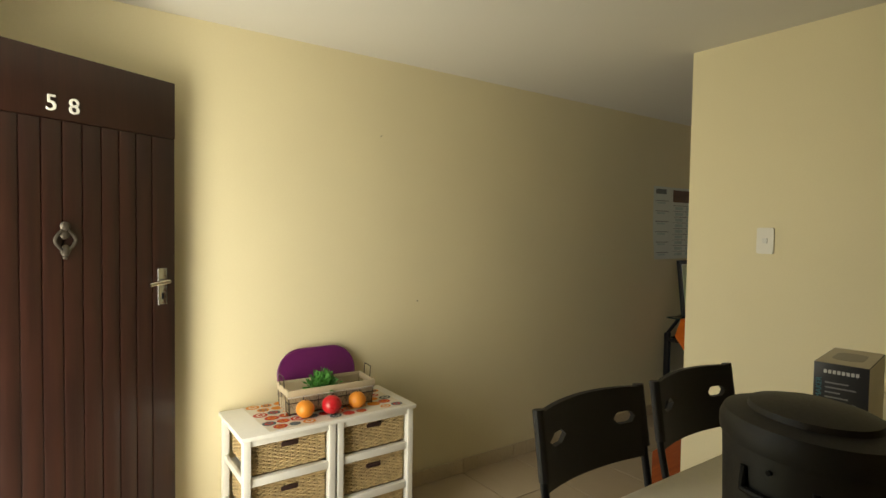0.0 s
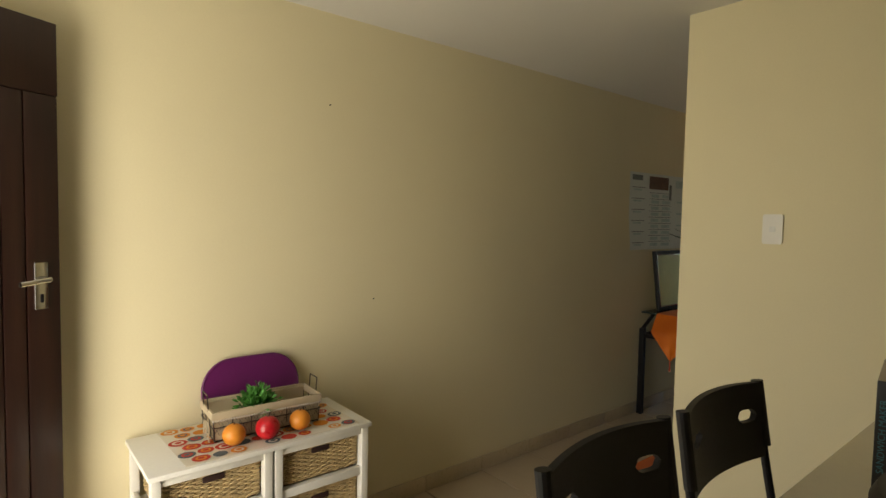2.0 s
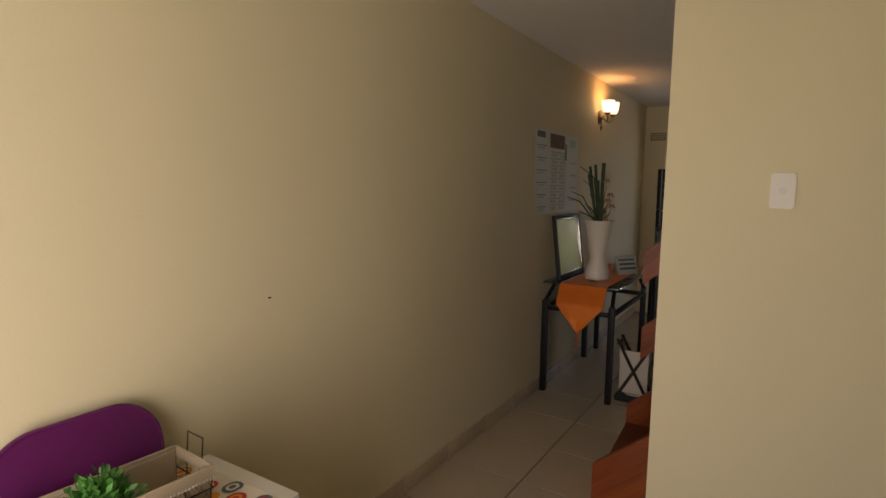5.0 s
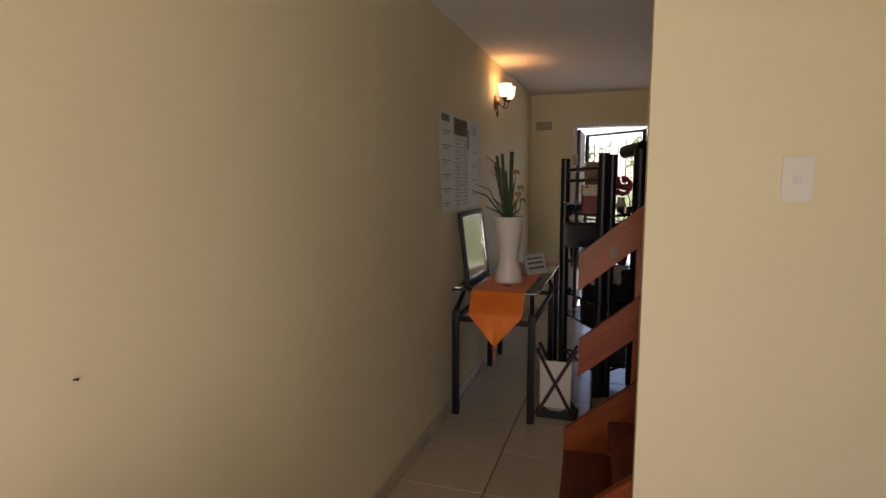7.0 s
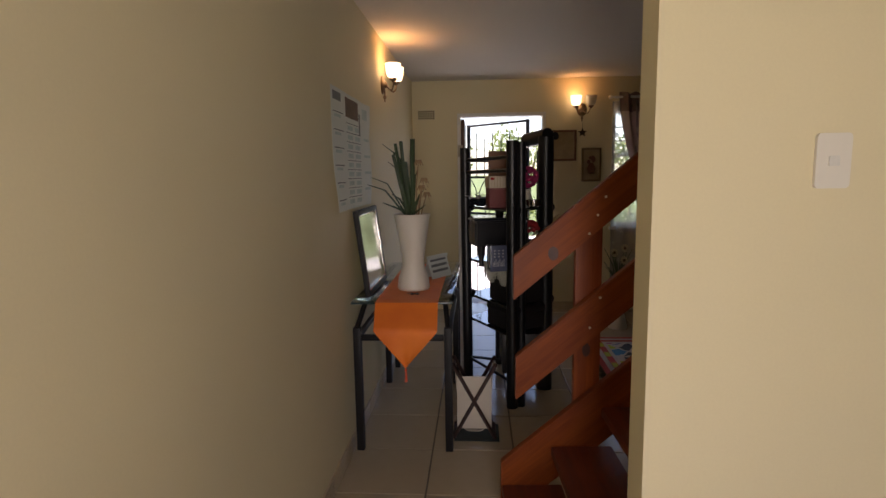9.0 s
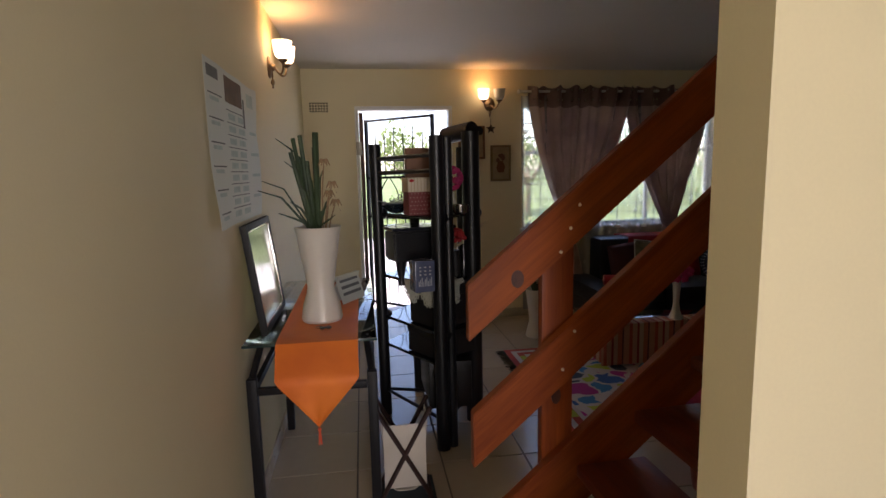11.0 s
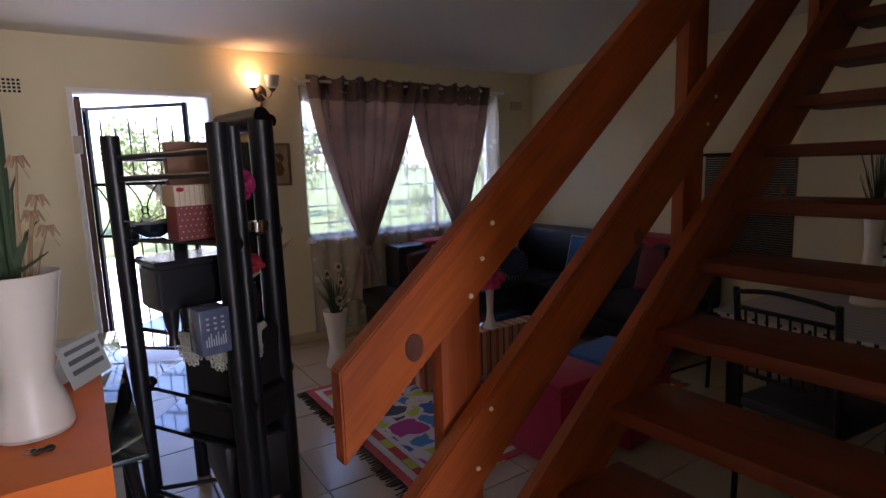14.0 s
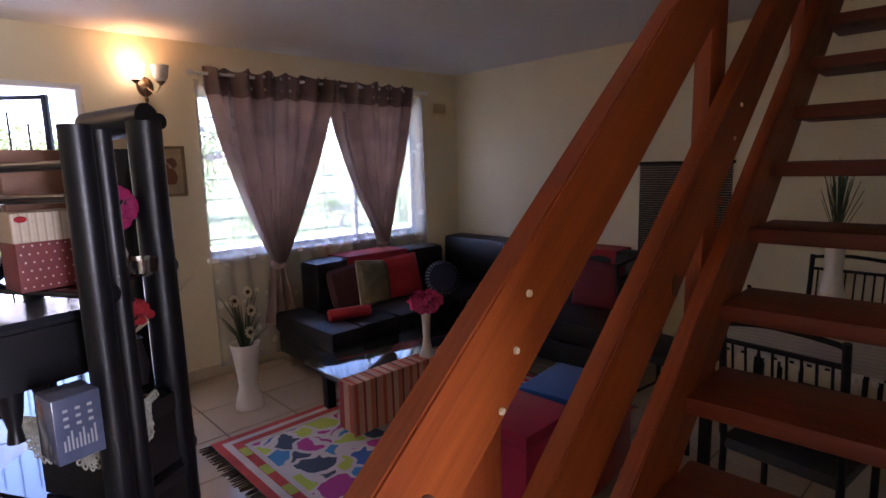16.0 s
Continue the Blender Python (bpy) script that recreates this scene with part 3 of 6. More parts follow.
back_door = tagged(new("door_2", mesh_of("door_2", bm, wood("brown_back_door", (0.09, 0.04, 0.02), (0.15, 0.07, 0.035), 0.5, "z"))), "brown wooden back door folded open outside", "door", "", "structure")

gate = thing("security_gate", "black wrought-iron security gate standing half open", "gate", (1.215, FAR + 0.16, 0.0), math.degrees(math.atan2(0.60, -0.66)))
GW, GH = 0.86, 2.03
for a, b in (((0, 0.02), (0, GH)), ((GW, 0.02), (GW, GH))):
    bm = bm_new()
    box(bm, (a[0] - 0.016, -0.016, a[1]), (b[0] + 0.016, 0.016, b[1]), 0.003)
    part("stile", bm, BLACKM, gate)
for z in (0.06, 1.00, 1.42, GH - 0.016):
    bm = bm_new()
    box(bm, (0, -0.012, z - 0.012), (GW, 0.012, z + 0.012), 0.002)
    part("cross_bar", bm, BLACKM, gate)
for k in range(1, 7):
    x = GW * k / 7
    bm = bm_new()
    rod(bm, (x, 0, 0.06), (x, 0, 1.00), 0.006, seg=6)
    rod(bm, (x, 0, 1.42), (x, 0, 1.86 if k % 2 else 1.93), 0.006, seg=6)
    part("bar", bm, BLACKM, gate)
for k in range(3):
    cx = GW * (k + 0.5) / 3
    bm = bm_new()
    for s in (-1, 1):
        arc = [(cx + s * (0.125 - 0.105 * math.sin(math.pi * j / 10)), 0, 1.01 + 0.40 * j / 10) for j in range(11)]
        bent(bm, arc, 0.006, 6)
    loop = [(cx + 0.03 * math.cos(a), 0, 1.21 + 0.03 * math.sin(a)) for a in [j * math.pi / 6 for j in range(13)]]
    bent(bm, loop, 0.005, 6)
    part("scroll", bm, BLACKM, gate)

# ---- window with burglar bars ----
win = tagged(new("window_1"), "wide white steel window with burglar bars", "window", "", "structure")
yf = FAR + 0.09
for a, b in (((WX0, WZ0), (WX0 + 0.04, WZ1)), ((WX1 - 0.04, WZ0), (WX1, WZ1)), ((WX0 + 0.04, WZ0), (WX1 - 0.04, WZ0 + 0.04)), ((WX0 + 0.04, WZ1 - 0.04), (WX1 - 0.04, WZ1)),
             ((2.74, WZ0 + 0.04), (2.775, WZ1 - 0.04)), ((3.42, WZ0 + 0.04), (3.455, WZ1 - 0.04)), ((WX0 + 0.04, 1.62), (2.74, 1.65)), ((3.455, 1.62), (WX1 - 0.04, 1.65))):
    bm = bm_new()
    box(bm, (a[0], yf, a[1]), (b[0], yf + 0.045, b[1]), 0.004)
    part("window_frame", bm, FRAMEWHITE, win)
bm = bm_new()
box(bm, (WX0 - 0.03, FAR - 0.035, WZ0 - 0.028), (WX1 + 0.03, FAR + 0.088, WZ0 + 0.004), 0.005)
part("window_sill", bm, FRAMEWHITE, win)
for x0, x1 in ((WX0 + 0.042, 2.738), (2.777, 3.418), (3.457, WX1 - 0.042)):
    bm = bm_new()
    box(bm, (x0, yf + 0.02, WZ0 + 0.042), (x1, yf + 0.024, WZ1 - 0.042))
    pane = part("pane", bm, glass("window_glass", (0.97, 0.99, 0.98), 0.0), win)
    pane.visible_shadow = False
for z in (1.02, 1.17, 1.32, 1.47, 1.78, 1.92):
    bm = bm_new()
    box(bm, (WX0 + 0.04, yf - 0.014, z - 0.006), (WX1 - 0.04, yf - 0.004, z + 0.006), 0.002)
    part("burglar_bar", bm, FRAMEWHITE, win)
for k in range(1, 10):
    x = WX0 + (WX1 - WX0) * k / 10
    bm = bm_new()
    rod(bm, (x, yf - 0.02, WZ0 + 0.03), (x, yf - 0.02, WZ1 - 0.03), 0.005, seg=6)
    part("burglar_bar", bm, FRAMEWHITE, win)

# ---- air bricks ----
def air_brick(x0, x1, z0, z1, cols, rows):
    t = thing("air_vent", "cream painted perforated air brick in the wall", "vent", ((x0 + x1) / 2, FAR, (z0 + z1) / 2))
    w, h = x1 - x0, z1 - z0
    bm = bm_new()
    cw, ch = w / cols, h / rows
    for i in range(cols + 1):
        box(bm, (-w / 2 + i * cw - cw * 0.17, -0.008, -h / 2 - 0.01), (-w / 2 + i * cw + cw * 0.17, -0.001, h / 2 + 0.01))
    for j in range(rows + 1):
        box(bm, (-w / 2 - 0.012, -0.0085, -h / 2 + j * ch - ch * 0.17), (w / 2 + 0.012, -0.0012, -h / 2 + j * ch + ch * 0.17))
    part("grille", bm, PAINT, t)
    # near-black sheet on the wall face paints the shade inside the holes
    bm = bm_new()
    box(bm, (-w / 2, -0.0008, -h / 2), (w / 2, -0.0002, h / 2))
    part("backing", bm, mat("vent_hole_shade", (0.02, 0.018, 0.015), 0.9), t, "dark sheet that stands for the shade in the holes")


air_brick(0.06, 0.235, 2.03, 2.125, 7, 4)
air_brick(4.34, 4.50, 2.04, 2.13, 6, 4)

# ---- light switch ----
sw = thing("light_switch", "white plastic light switch on the partition wall", "light switch", (1.453, PART_Y0, 1.475))
bm = bm_new()
slab(bm, rounded(0.074, 0.120, 0.010), pose(0, -0.0005, 0, 90, 0, 0), 0.009)
bmesh.ops.bevel(bm, geom=[e for e in bm.edges if abs(e.calc_face_angle(0)) > 1.0], offset=0.003, segments=2, affect="EDGES")
part("plate", bm, PLASTICW, sw)
bm = bm_new()
slab(bm, rounded(0.022, 0.022, 0.004), pose(0, -0.0096, 0, 90, 0, 0), 0.004)
part("rocker", bm, mat("ivory_plastic", (0.66, 0.65, 0.61), 0.35), sw)

# ---- white storage unit with baskets ----
TOPZ = 0.643
cab = thing("storage_unit", "white painted storage unit with four wicker basket drawers", "storage unit", (0.0, 1.07, 0))
CW, CD = 0.812, 0.385
bm = bm_new()
box(bm, (0.012, -0.012, TOPZ - 0.018), (CD + 0.022, CW + 0.012, TOPZ), 0.004)
part("top", bm, WHITE, cab)
for y in (0.0, CW / 2 - 0.030, CW / 2 + 0.010, CW - 0.024):
    for x0, x1 in ((0.015, 0.045), (CD - 0.036, CD + 0.004)):
        bm = bm_new()
        box(bm, (x0, y, 0.0), (x1, y + 0.030 if y else 0.030, TOPZ - 0.019), 0.003)
        part("post", bm, WHITE, cab)
SLOT = (TOPZ - 0.02 - 0.04) / 3
for col in range(2):
    y0, y1 = (0.031, CW / 2 - 0.031) if col == 0 else (CW / 2 + 0.037, CW - 0.025)
    for k in range(4):
        z = 0.03 + SLOT * k
        bm = bm_new()
        zz = min(z, TOPZ - 0.052)
        box(bm, (CD - 0.032, y0, zz), (CD - 0.004, y1, zz + 0.034), 0.003)
        part("front_rail", bm, WHITE, cab)
    for k in range(3):
        z = 0.03 + SLOT * k
        bm = bm_new()
        box(bm, (0.046, y0 - 0.02, z - 0.002), (CD - 0.034, y1 + 0.02, z + 0.010))
        part("shelf", bm, WHITE, cab)
for y in (0.006, CW - 0.02):
    for k in range(4):
        z = min(0.03 + SLOT * k, TOPZ - 0.052)
        bm = bm_new()
        box(bm, (0.046, y, z), (CD - 0.036, y + 0.016, z + 0.030), 0.003)
        part("side_rail", bm, WHITE, cab)


def basket(y0, y1, z0, z1):
    """A woven drawer: stakes and strands over a core, with a bound rim and a hand hole."""
    b = thing("wicker_basket", "woven seagrass basket drawer with a dark hand slot", "basket", (0.05, 1.07 + y0, z0), group="baskets in the storage unit")
    w, h, d = y1 - y0, z1 - z0, CD - 0.075
    # solid core, coloured dark as the shade between the strands
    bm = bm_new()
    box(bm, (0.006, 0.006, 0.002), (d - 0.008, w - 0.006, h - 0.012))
    part("core", bm, mat("weave_gap_shade", (0.11, 0.065, 0.03), 0.85, vary=0.3, scale=40), b)
    rows, cols = 17, 13
    spots = []
    for j in range(rows):
        z = 0.008 + (h - 0.02) * (j + 0.5) / rows
        for i in range(cols):
            out = 0.0045 if (i + j) % 2 else 0.0005
            spots.append(pose(d - 0.008 + out, w * (i + 0.5) / cols, z, random.uniform(-8, 8)) @ Matrix.Diagonal((0.0075, w / cols * 1.3, (h - 0.02) / rows * random.uniform(0.85, 1.0), 1)))
        for i in range(14):
            out = 0.0035 if (i + j) % 2 else 0.0
            spots.append(pose(d * (i + 0.5) / 14, 0.006 - out, z) @ Matrix.Diagonal((d / 14 * 1.05, 0.0075, (h - 0.02) / rows * 0.95, 1)))
    strand = bm_new()
    bmesh.ops.create_uvsphere(strand, u_segments=6, v_segments=4, radius=0.62)
    bm = repeated("weave", strand, spots, WICKER)
    tagged(part("weave", bm, WICKER, b), kind="stuff")
    bm = bm_new()
    for k in range(30):
        a, c = w * k / 30, w * (k + 1) / 30
        rod(bm, (d - 0.004, a, h - 0.012 - 0.003 * (k % 2)), (d - 0.004, c, h - 0.008 - 0.003 * ((k + 1) % 2)), 0.0062, seg=6)
    rod(bm, (0.0, 0.0, h - 0.01), (d, 0.0, h - 0.01), 0.006, seg=6)
    rod(bm, (0.0, w, h - 0.01), (d, w, h - 0.01), 0.006, seg=6)
    part("rim", bm, WICKER, b)
    # no hole is cut: a dark block stands for the shadow inside the slot
    bm = bm_new()
    box(bm, (d - 0.004, w / 2 - 0.038, h - 0.052), (d + 0.0045, w / 2 + 0.038, h - 0.030), 0.006)
    part("hand_slot", bm, mat("slot_shadow_brown", (0.035, 0.012, 0.008), 0.8), b, "hand slot with its shadow coloured dark brown")
    return b


BH = SLOT - 0.0365
first = basket(0.040, CW / 2 - 0.040, 0.0625, 0.0625 + BH)
for col in range(2):
    for k in range(3):
        if col or k:
            copy_thing(first, pose(0.05, 1.07 + (CW / 2 + 0.044 if col else 0.040), 0.0625 + SLOT * k))

# runner on the unit
ru = thing("table_runner", "cream cotton runner printed with red, orange and blue circles", "runner", (0.205, 1.505, TOPZ))
RX, RY = 0.372, 0.67
bm = bm_new()
sheet(bm, 10, 14, lambda u, v: Vector(((u - 0.5) * RX, (v - 0.5) * RY + 0.012 * (u - 0.5), 0.0018 + 0.0009 * math.sin(9 * u + 7 * v))), 0.0014)
part("cloth", bm, cloth("cream_print_cloth", (0.74, 0.69, 0.58), (0.70, 0.64, 0.53), 0.9), ru)
inks = [mat("print_red", (0.52, 0.045, 0.025), 0.8), mat("print_orange", (0.70, 0.26, 0.03), 0.8), mat("print_blue", (0.10, 0.13, 0.15), 0.8)]
prng = random.Random(5)
for i in range(6):
    for j in range(10):
        cx = (i + 0.5) / 6 * RX - RX / 2 + prng.uniform(-0.006, 0.006)
        cy = (j + 0.5 + 0.5 * (i % 2)) / 10.5 * RY - RY / 2
        if abs(cy) > RY / 2 - 0.03 or abs(cx) > RX / 2 - 0.026:
            continue
        which = prng.choice((0, 0, 1, 1, 2))
        r = prng.uniform(0.022, 0.029)
        bm = bm_new()
        ring = [(r * math.cos(k * 0.449) * prng.uniform(0.9, 1.06), 1.15 * r * math.sin(k * 0.449)) for k in range(14)]
        slab(bm, ring, pose(cx, cy, 0.0042), 0.0003)
        dot = part("printed_circle", bm, inks[which], ru)
        if prng.random() < 0.65:
            bm = bm_new()
            slab(bm, [(p * 0.62, q * 0.62) for p, q in ring], pose(cx, cy, 0.0047), 0.0003)
            part("printed_ring", bm, MATS["cream_print_cloth"] if prng.random() < 0.5 else inks[(which + 1) % 3], dot)
            bm = bm_new()
            slab(bm, [(p * 0.36, q * 0.36) for p, q in ring], pose(cx, cy, 0.0052), 0.0003)
            part("printed_dot", bm, inks[which], dot)

# wire basket with linen lining
wb = thing("wire_basket", "rustic wire basket lined with beige linen", "basket", (0.185, 1.515, TOPZ + 0.006), -3.0)
BX, BY, BZ = 0.175, 0.42, 0.105
bm = bm_new()
for z in (0.004, 0.055, BZ):
    g = 0.0 if z > 0.05 else 0.008
    bent(bm, [(-BX / 2 + g, -BY / 2 + g, z), (BX / 2 - g, -BY / 2 + g, z), (BX / 2 - g, BY / 2 - g, z), (-BX / 2 + g, BY / 2 - g, z), (-BX / 2 + g, -BY / 2 + g, z)], 0.0022, 6)
for k in range(7):
    y = -BY / 2 + BY * k / 6
    for s in (-1, 1):
        rod(bm, (s * (BX / 2 - 0.008), y * 0.97, 0.0), (s * BX / 2, y, BZ), 0.0018, seg=6)
for k in range(4):
    x = -BX / 2 + BX * k / 3
    for s in (-1, 1):
        rod(bm, (x * 0.95, s * (BY / 2 - 0.008), 0.0), (x, s * BY / 2, BZ), 0.0018, seg=6)
part("wire_frame", bm, PEWTER, wb)
wires = []
for s in (-1, 1):
    for k in range(26):
        y = -BY / 2 + BY * (k + 0.5) / 26
        for j in range(5):
            zz = 0.012 + 0.012 * (k % 2) + j * 0.02
            wires.append(along((s * (BX / 2 - 0.003), y, zz), (s * (BX / 2 - 0.003), y + BY / 52 * (1 if j % 2 else -1), min(BZ, zz + 0.02))))
wire = bm_new()
bmesh.ops.create_cone(wire, cap_ends=True, segments=4, radius1=0.0008, radius2=0.0008, depth=1.0)
bm = repeated("chicken_wire", wire, wires, PEWTER)
part("chicken_wire", bm, PEWTER, wb)
for s in (-1, 1):
    bm = bm_new()
    y = s * (BY / 2 + 0.003)
    bent(bm, [(-0.035, y, BZ), (-0.035, y * 1.02, BZ + 0.062), (0.035, y * 1.02, BZ + 0.062), (0.035, y, BZ)], 0.0024, 6)
    part("handle", bm, PEWTER, wb)
bm = bm_new()
for a, b in (((-BX / 2 - 0.004, -BY / 2 - 0.004, 0.084), (-BX / 2 + 0.004, BY / 2 + 0.004, BZ + 0.010)), ((BX / 2 - 0.004, -BY / 2 - 0.004, 0.084), (BX / 2 + 0.005, BY / 2 + 0.004, BZ + 0.010)),
             ((-BX / 2 + 0.004, -BY / 2 - 0.005, 0.084), (BX / 2 - 0.004, -BY / 2 + 0.003, BZ + 0.010)), ((-BX / 2 + 0.004, BY / 2 - 0.003, 0.084), (BX / 2 - 0.004, BY / 2 + 0.005, BZ + 0.010))):
    box(bm, a, b, 0.003)
box(bm, (-BX / 2 + 0.008, -BY / 2 + 0.008, 0.006), (BX / 2 - 0.008, BY / 2 - 0.008, 0.012))
for s in (-1, 1):
    box(bm, (s * (BX / 2 - 0.007) - 0.002, -BY / 2 + 0.006, 0.01), (s * (BX / 2 - 0.007) + 0.002, BY / 2 - 0.006, 0.104))
part("lining", bm, LINEN, wb)
bm = bm_new()
for k in range(46):
    y = -BY / 2 + BY * k / 45
    ball(bm, (BX / 2 + 0.006, y, 0.083), 0.0042, (0.6, 1, 1), 6)
part("lace_edge", bm, CANVAS, wb)
bm = bm_new()
for k in range(3):
    box(bm, (BX / 2 - 0.03 - 0.02 * k, -BY / 2 - 0.012 - 0.003 * k, 0.0 + 0.012 * k), (BX / 2 - 0.018 - 0.02 * k, -BY / 2 - 0.008 - 0.003 * k, 0.075), 0.001, Euler((0, 0.12 * (k - 1), 0)).to_matrix().to_4x4())
part("ribbon_tie", bm, LINEN, wb)
plant = thing("artificial_plant", "small bushy artificial green plant in the basket", "plant", (0.20, 1.485, TOPZ + 0.022))
bm = bm_new()
lathe(bm, [(0.028, 0), (0.036, 0.05), (0.034, 0.05)], seg=16)
part("pot", bm, mat("grey_pot", (0.3, 0.29, 0.27), 0.7), plant)
bm = bm_new()
prng = random.Random(8)
for k in range(760):
    a, e = prng.uniform(0, 6.283), prng.uniform(0.05, 1.5)
    d = Vector((math.cos(a) * math.cos(e), math.sin(a) * math.cos(e), math.sin(e)))
    L = prng.uniform(0.06, 0.115)
    p = Vector((0, 0, 0.055)) + d * L * prng.uniform(0.35, 0.8)
    q = p + d * 0.022 + Vector((prng.uniform(-0.012, 0.012), prng.uniform(-0.012, 0.012), prng.uniform(-0.004, 0.012)))
    side = d.cross(Vector((prng.uniform(-1, 1), prng.uniform(-1, 1), 1))).normalized() * 0.0070
    mid = (p + q) / 2 + Vector((0, 0, 0.002))
    bm.faces.new([bm.verts.new(v) for v in (p, mid + side, q, mid - side)])
part("foliage", bm, BRIGHTGREEN, plant)


def fruit(name, x, y, r, material, label, category):
    f = thing(name, label, category, (x, y, TOPZ + 0.005))
    bm = bm_new()
    lathe(bm, [(0.0005, 0.06 * r)] + [(r * math.sin(t) * (1.0 if t > 0.5 else 0.99), r - r * 0.96 * math.cos(t)) for t in [0.25 + k * (2.75 / 14) for k in range(15)]] + [(0.0006, 1.90 * r)], seg=24)
    part("skin", bm, material, f)
    bm = bm_new()
    rod(bm, (0, 0, 1.88 * r), (0.002, 0.001, 1.98 * r + 0.004), 0.002, seg=6)
    part("stalk", bm, BARK, f)


ORANGESKIN = mat("orange_peel", (0.74, 0.26, 0.03), 0.45, vary=0.1, scale=20, grain=220, bump=0.5)
fruit("orange", 0.318, 1.358, 0.041, ORANGESKIN, "ripe orange on the printed runner", "orange")
fruit("apple", 0.335, 1.478, 0.045, mat("red_skin", (0.50, 0.012, 0.02), 0.3, vary=0.25, scale=30), "shiny deep red apple on the printed runner", "apple")
fruit("orange", 0.322, 1.613, 0.041, ORANGESKIN, "ripe orange on the printed runner", "orange")

# purple tray leaning on the wall
bm = bm_new()
shape = rounded(0.40, 0.25, 0.118, 10)
tilt = pose(0.070, 1.525, TOPZ + 0.001, 0, 0, 90) @ pose(0, 0, 0, 90 - 12, 0, 0)
slab(bm, shape, tilt @ pose(0, 0.126, 0), 0.010)
tray = single("tray", bm, PURPLE, "purple plastic oval tray leaning against the wall", "tray")
bm = bm_new()
n = len(shape)
for k in range(n):
    p, q = shape[k], shape[(k + 1) % n]
    rod(bm, (tilt @ pose(0, 0.126, 0)) @ Vector((p[0], p[1], 0.006)), (tilt @ pose(0, 0.126, 0)) @ Vector((q[0], q[1], 0.006)), 0.0065, seg=8)
part("rim", bm, PURPLE, tray)

# ---- bar table, chairs and what stands on it ----
TZ = 0.90
tab = thing("bar_table", "high white topped table beside the partition wall", "table", (1.885, 1.02, 0))
bm = bm_new()
box(bm, (0, 0, TZ - 0.03), (0.80, 2.04, TZ), 0.005)
part("tabletop", bm, mat("cream_laminate", (0.80, 0.74, 0.60), 0.35, vary=0.05, bump=0.03), tab)
for x in (0.10, 0.66):
    for y in (0.05, 1.94):
        bm = bm_new()
        box(bm, (x, y, 0), (x + 0.05, y + 0.05, TZ - 0.031), 0.003)
        part("leg", bm, WHITE, tab)
SEAT = 0.64


def bar_chair():
    """Folding chair with a moulded back; local x points to the sitter's front."""
    c = thing("bar_chair", "black folding bar chair with a moulded plastic back", "chair", group="chairs at the high table")
    w = 0.39
    bm = bm_new()
    nu, nv = 24, 12
    z0, z1 = 0.90, 1.085

    def at(u, v, off):
        y = (u - 0.5) * w
        bow = 0.034 * (1 - (2 * u - 1) ** 2)
        top = 0.009 * (1 - (2 * u - 1) ** 2)
        z = z0 + (z1 - z0) * v + top * (2 * v - 1) * 0.6
        return Vector((-bow + off - 0.02 * v, y, z))

    for off in (0.0, 0.014):
        grid = [[bm.verts.new(at(i / nu, j / nv, off)) for i in range(nu + 1)] for j in range(nv + 1)]
        for j in range(nv):
            for i in range(nu):
                hole = j in (6, 7) and (i in (2, 3, 4, 5) or i in (nu - 3, nu - 4, nu - 5, nu - 6))
                if not hole:
                    f = (grid[j][i], grid[j][i + 1], grid[j + 1][i + 1], grid[j + 1][i])
                    bm.faces.new(f if off else f[::-1])
        if off == 0.0:
            keep = grid
    back = keep
    other = grid

    def link(i0, j0, i1, j1):
        bm.faces.new((back[j0][i0], back[j1][i1], other[j1][i1], other[j0][i0]))

    for i in range(nu):
        link(i, 0, i + 1, 0)
        link(i, nv, i + 1, nv)
    for j in range(nv):
        link(0, j, 0, j + 1)
        link(nu, j, nu, j + 1)
    for a, b in ((2, 6), (nu - 6, nu - 2)):
        for j0 in (6, 8):
            for i in range(a, b):
                link(i, j0, i + 1, j0)
        for i in (a, b):
            for j in (6, 7):
                link(i, j, i, j + 1)
    # round the corners of the two hand holes
    for layer in (back, other):
        for a, b in ((2, 6), (nu - 6, nu - 2)):
            for i, s in ((a, 1), (b, -1)):
                for j, q in ((6, 1), (8, -1)):
                    layer[j][i].co.y += s * 0.008
                    layer[j][i].co.z += q * 0.004
                layer[7][i].co.y -= s * 0.004
    part("backrest", bm, BLACKP, c)
    for s in (-1, 1):
        bm = bm_new()
        bent(bm, [(-0.02, s * w / 2, 1.075), (0.005, s * w / 2, 0.90), (0.06, s * (w / 2 - 0.01), SEAT), (0.30, s * (w / 2 - 0.01), 0.012)], 0.010, 10)
        part("leg", bm, BLACKM, c)
        bm = bm_new()
        bent(bm, [(0.30, s * (w / 2 - 0.03), SEAT - 0.02), (-0.04, s * (w / 2 - 0.03), 0.012)], 0.010, 10)
        part("leg", bm, BLACKM, c)
        bm = bm_new()
        rod(bm, (-0.022, s * w / 2, 1.088), (0.004, s * w / 2, 0.925), 0.0145, seg=12)
        part("sleeve", bm, BLACKP, c)
    bm = bm_new()
    box(bm, (0.0, -w / 2 + 0.035, SEAT - 0.012), (0.34, w / 2 - 0.035, SEAT + 0.012), 0.008)
    part("seat", bm, BLACKP, c)
    for z, x in ((0.25, 0.21), (0.25, 0.045)):
        bm = bm_new()
        rod(bm, (x, -w / 2 + 0.02, z), (x, w / 2 - 0.02, z), 0.008, seg=10)
        part("stretcher", bm, BLACKM, c)
    return c


chair = bar_chair()
chair.matrix_world = pose(1.768, 1.566, 0, 0, 0, 1)
copy_thing(chair, pose(1.772, 2.022, 0, 0, 0, 0))

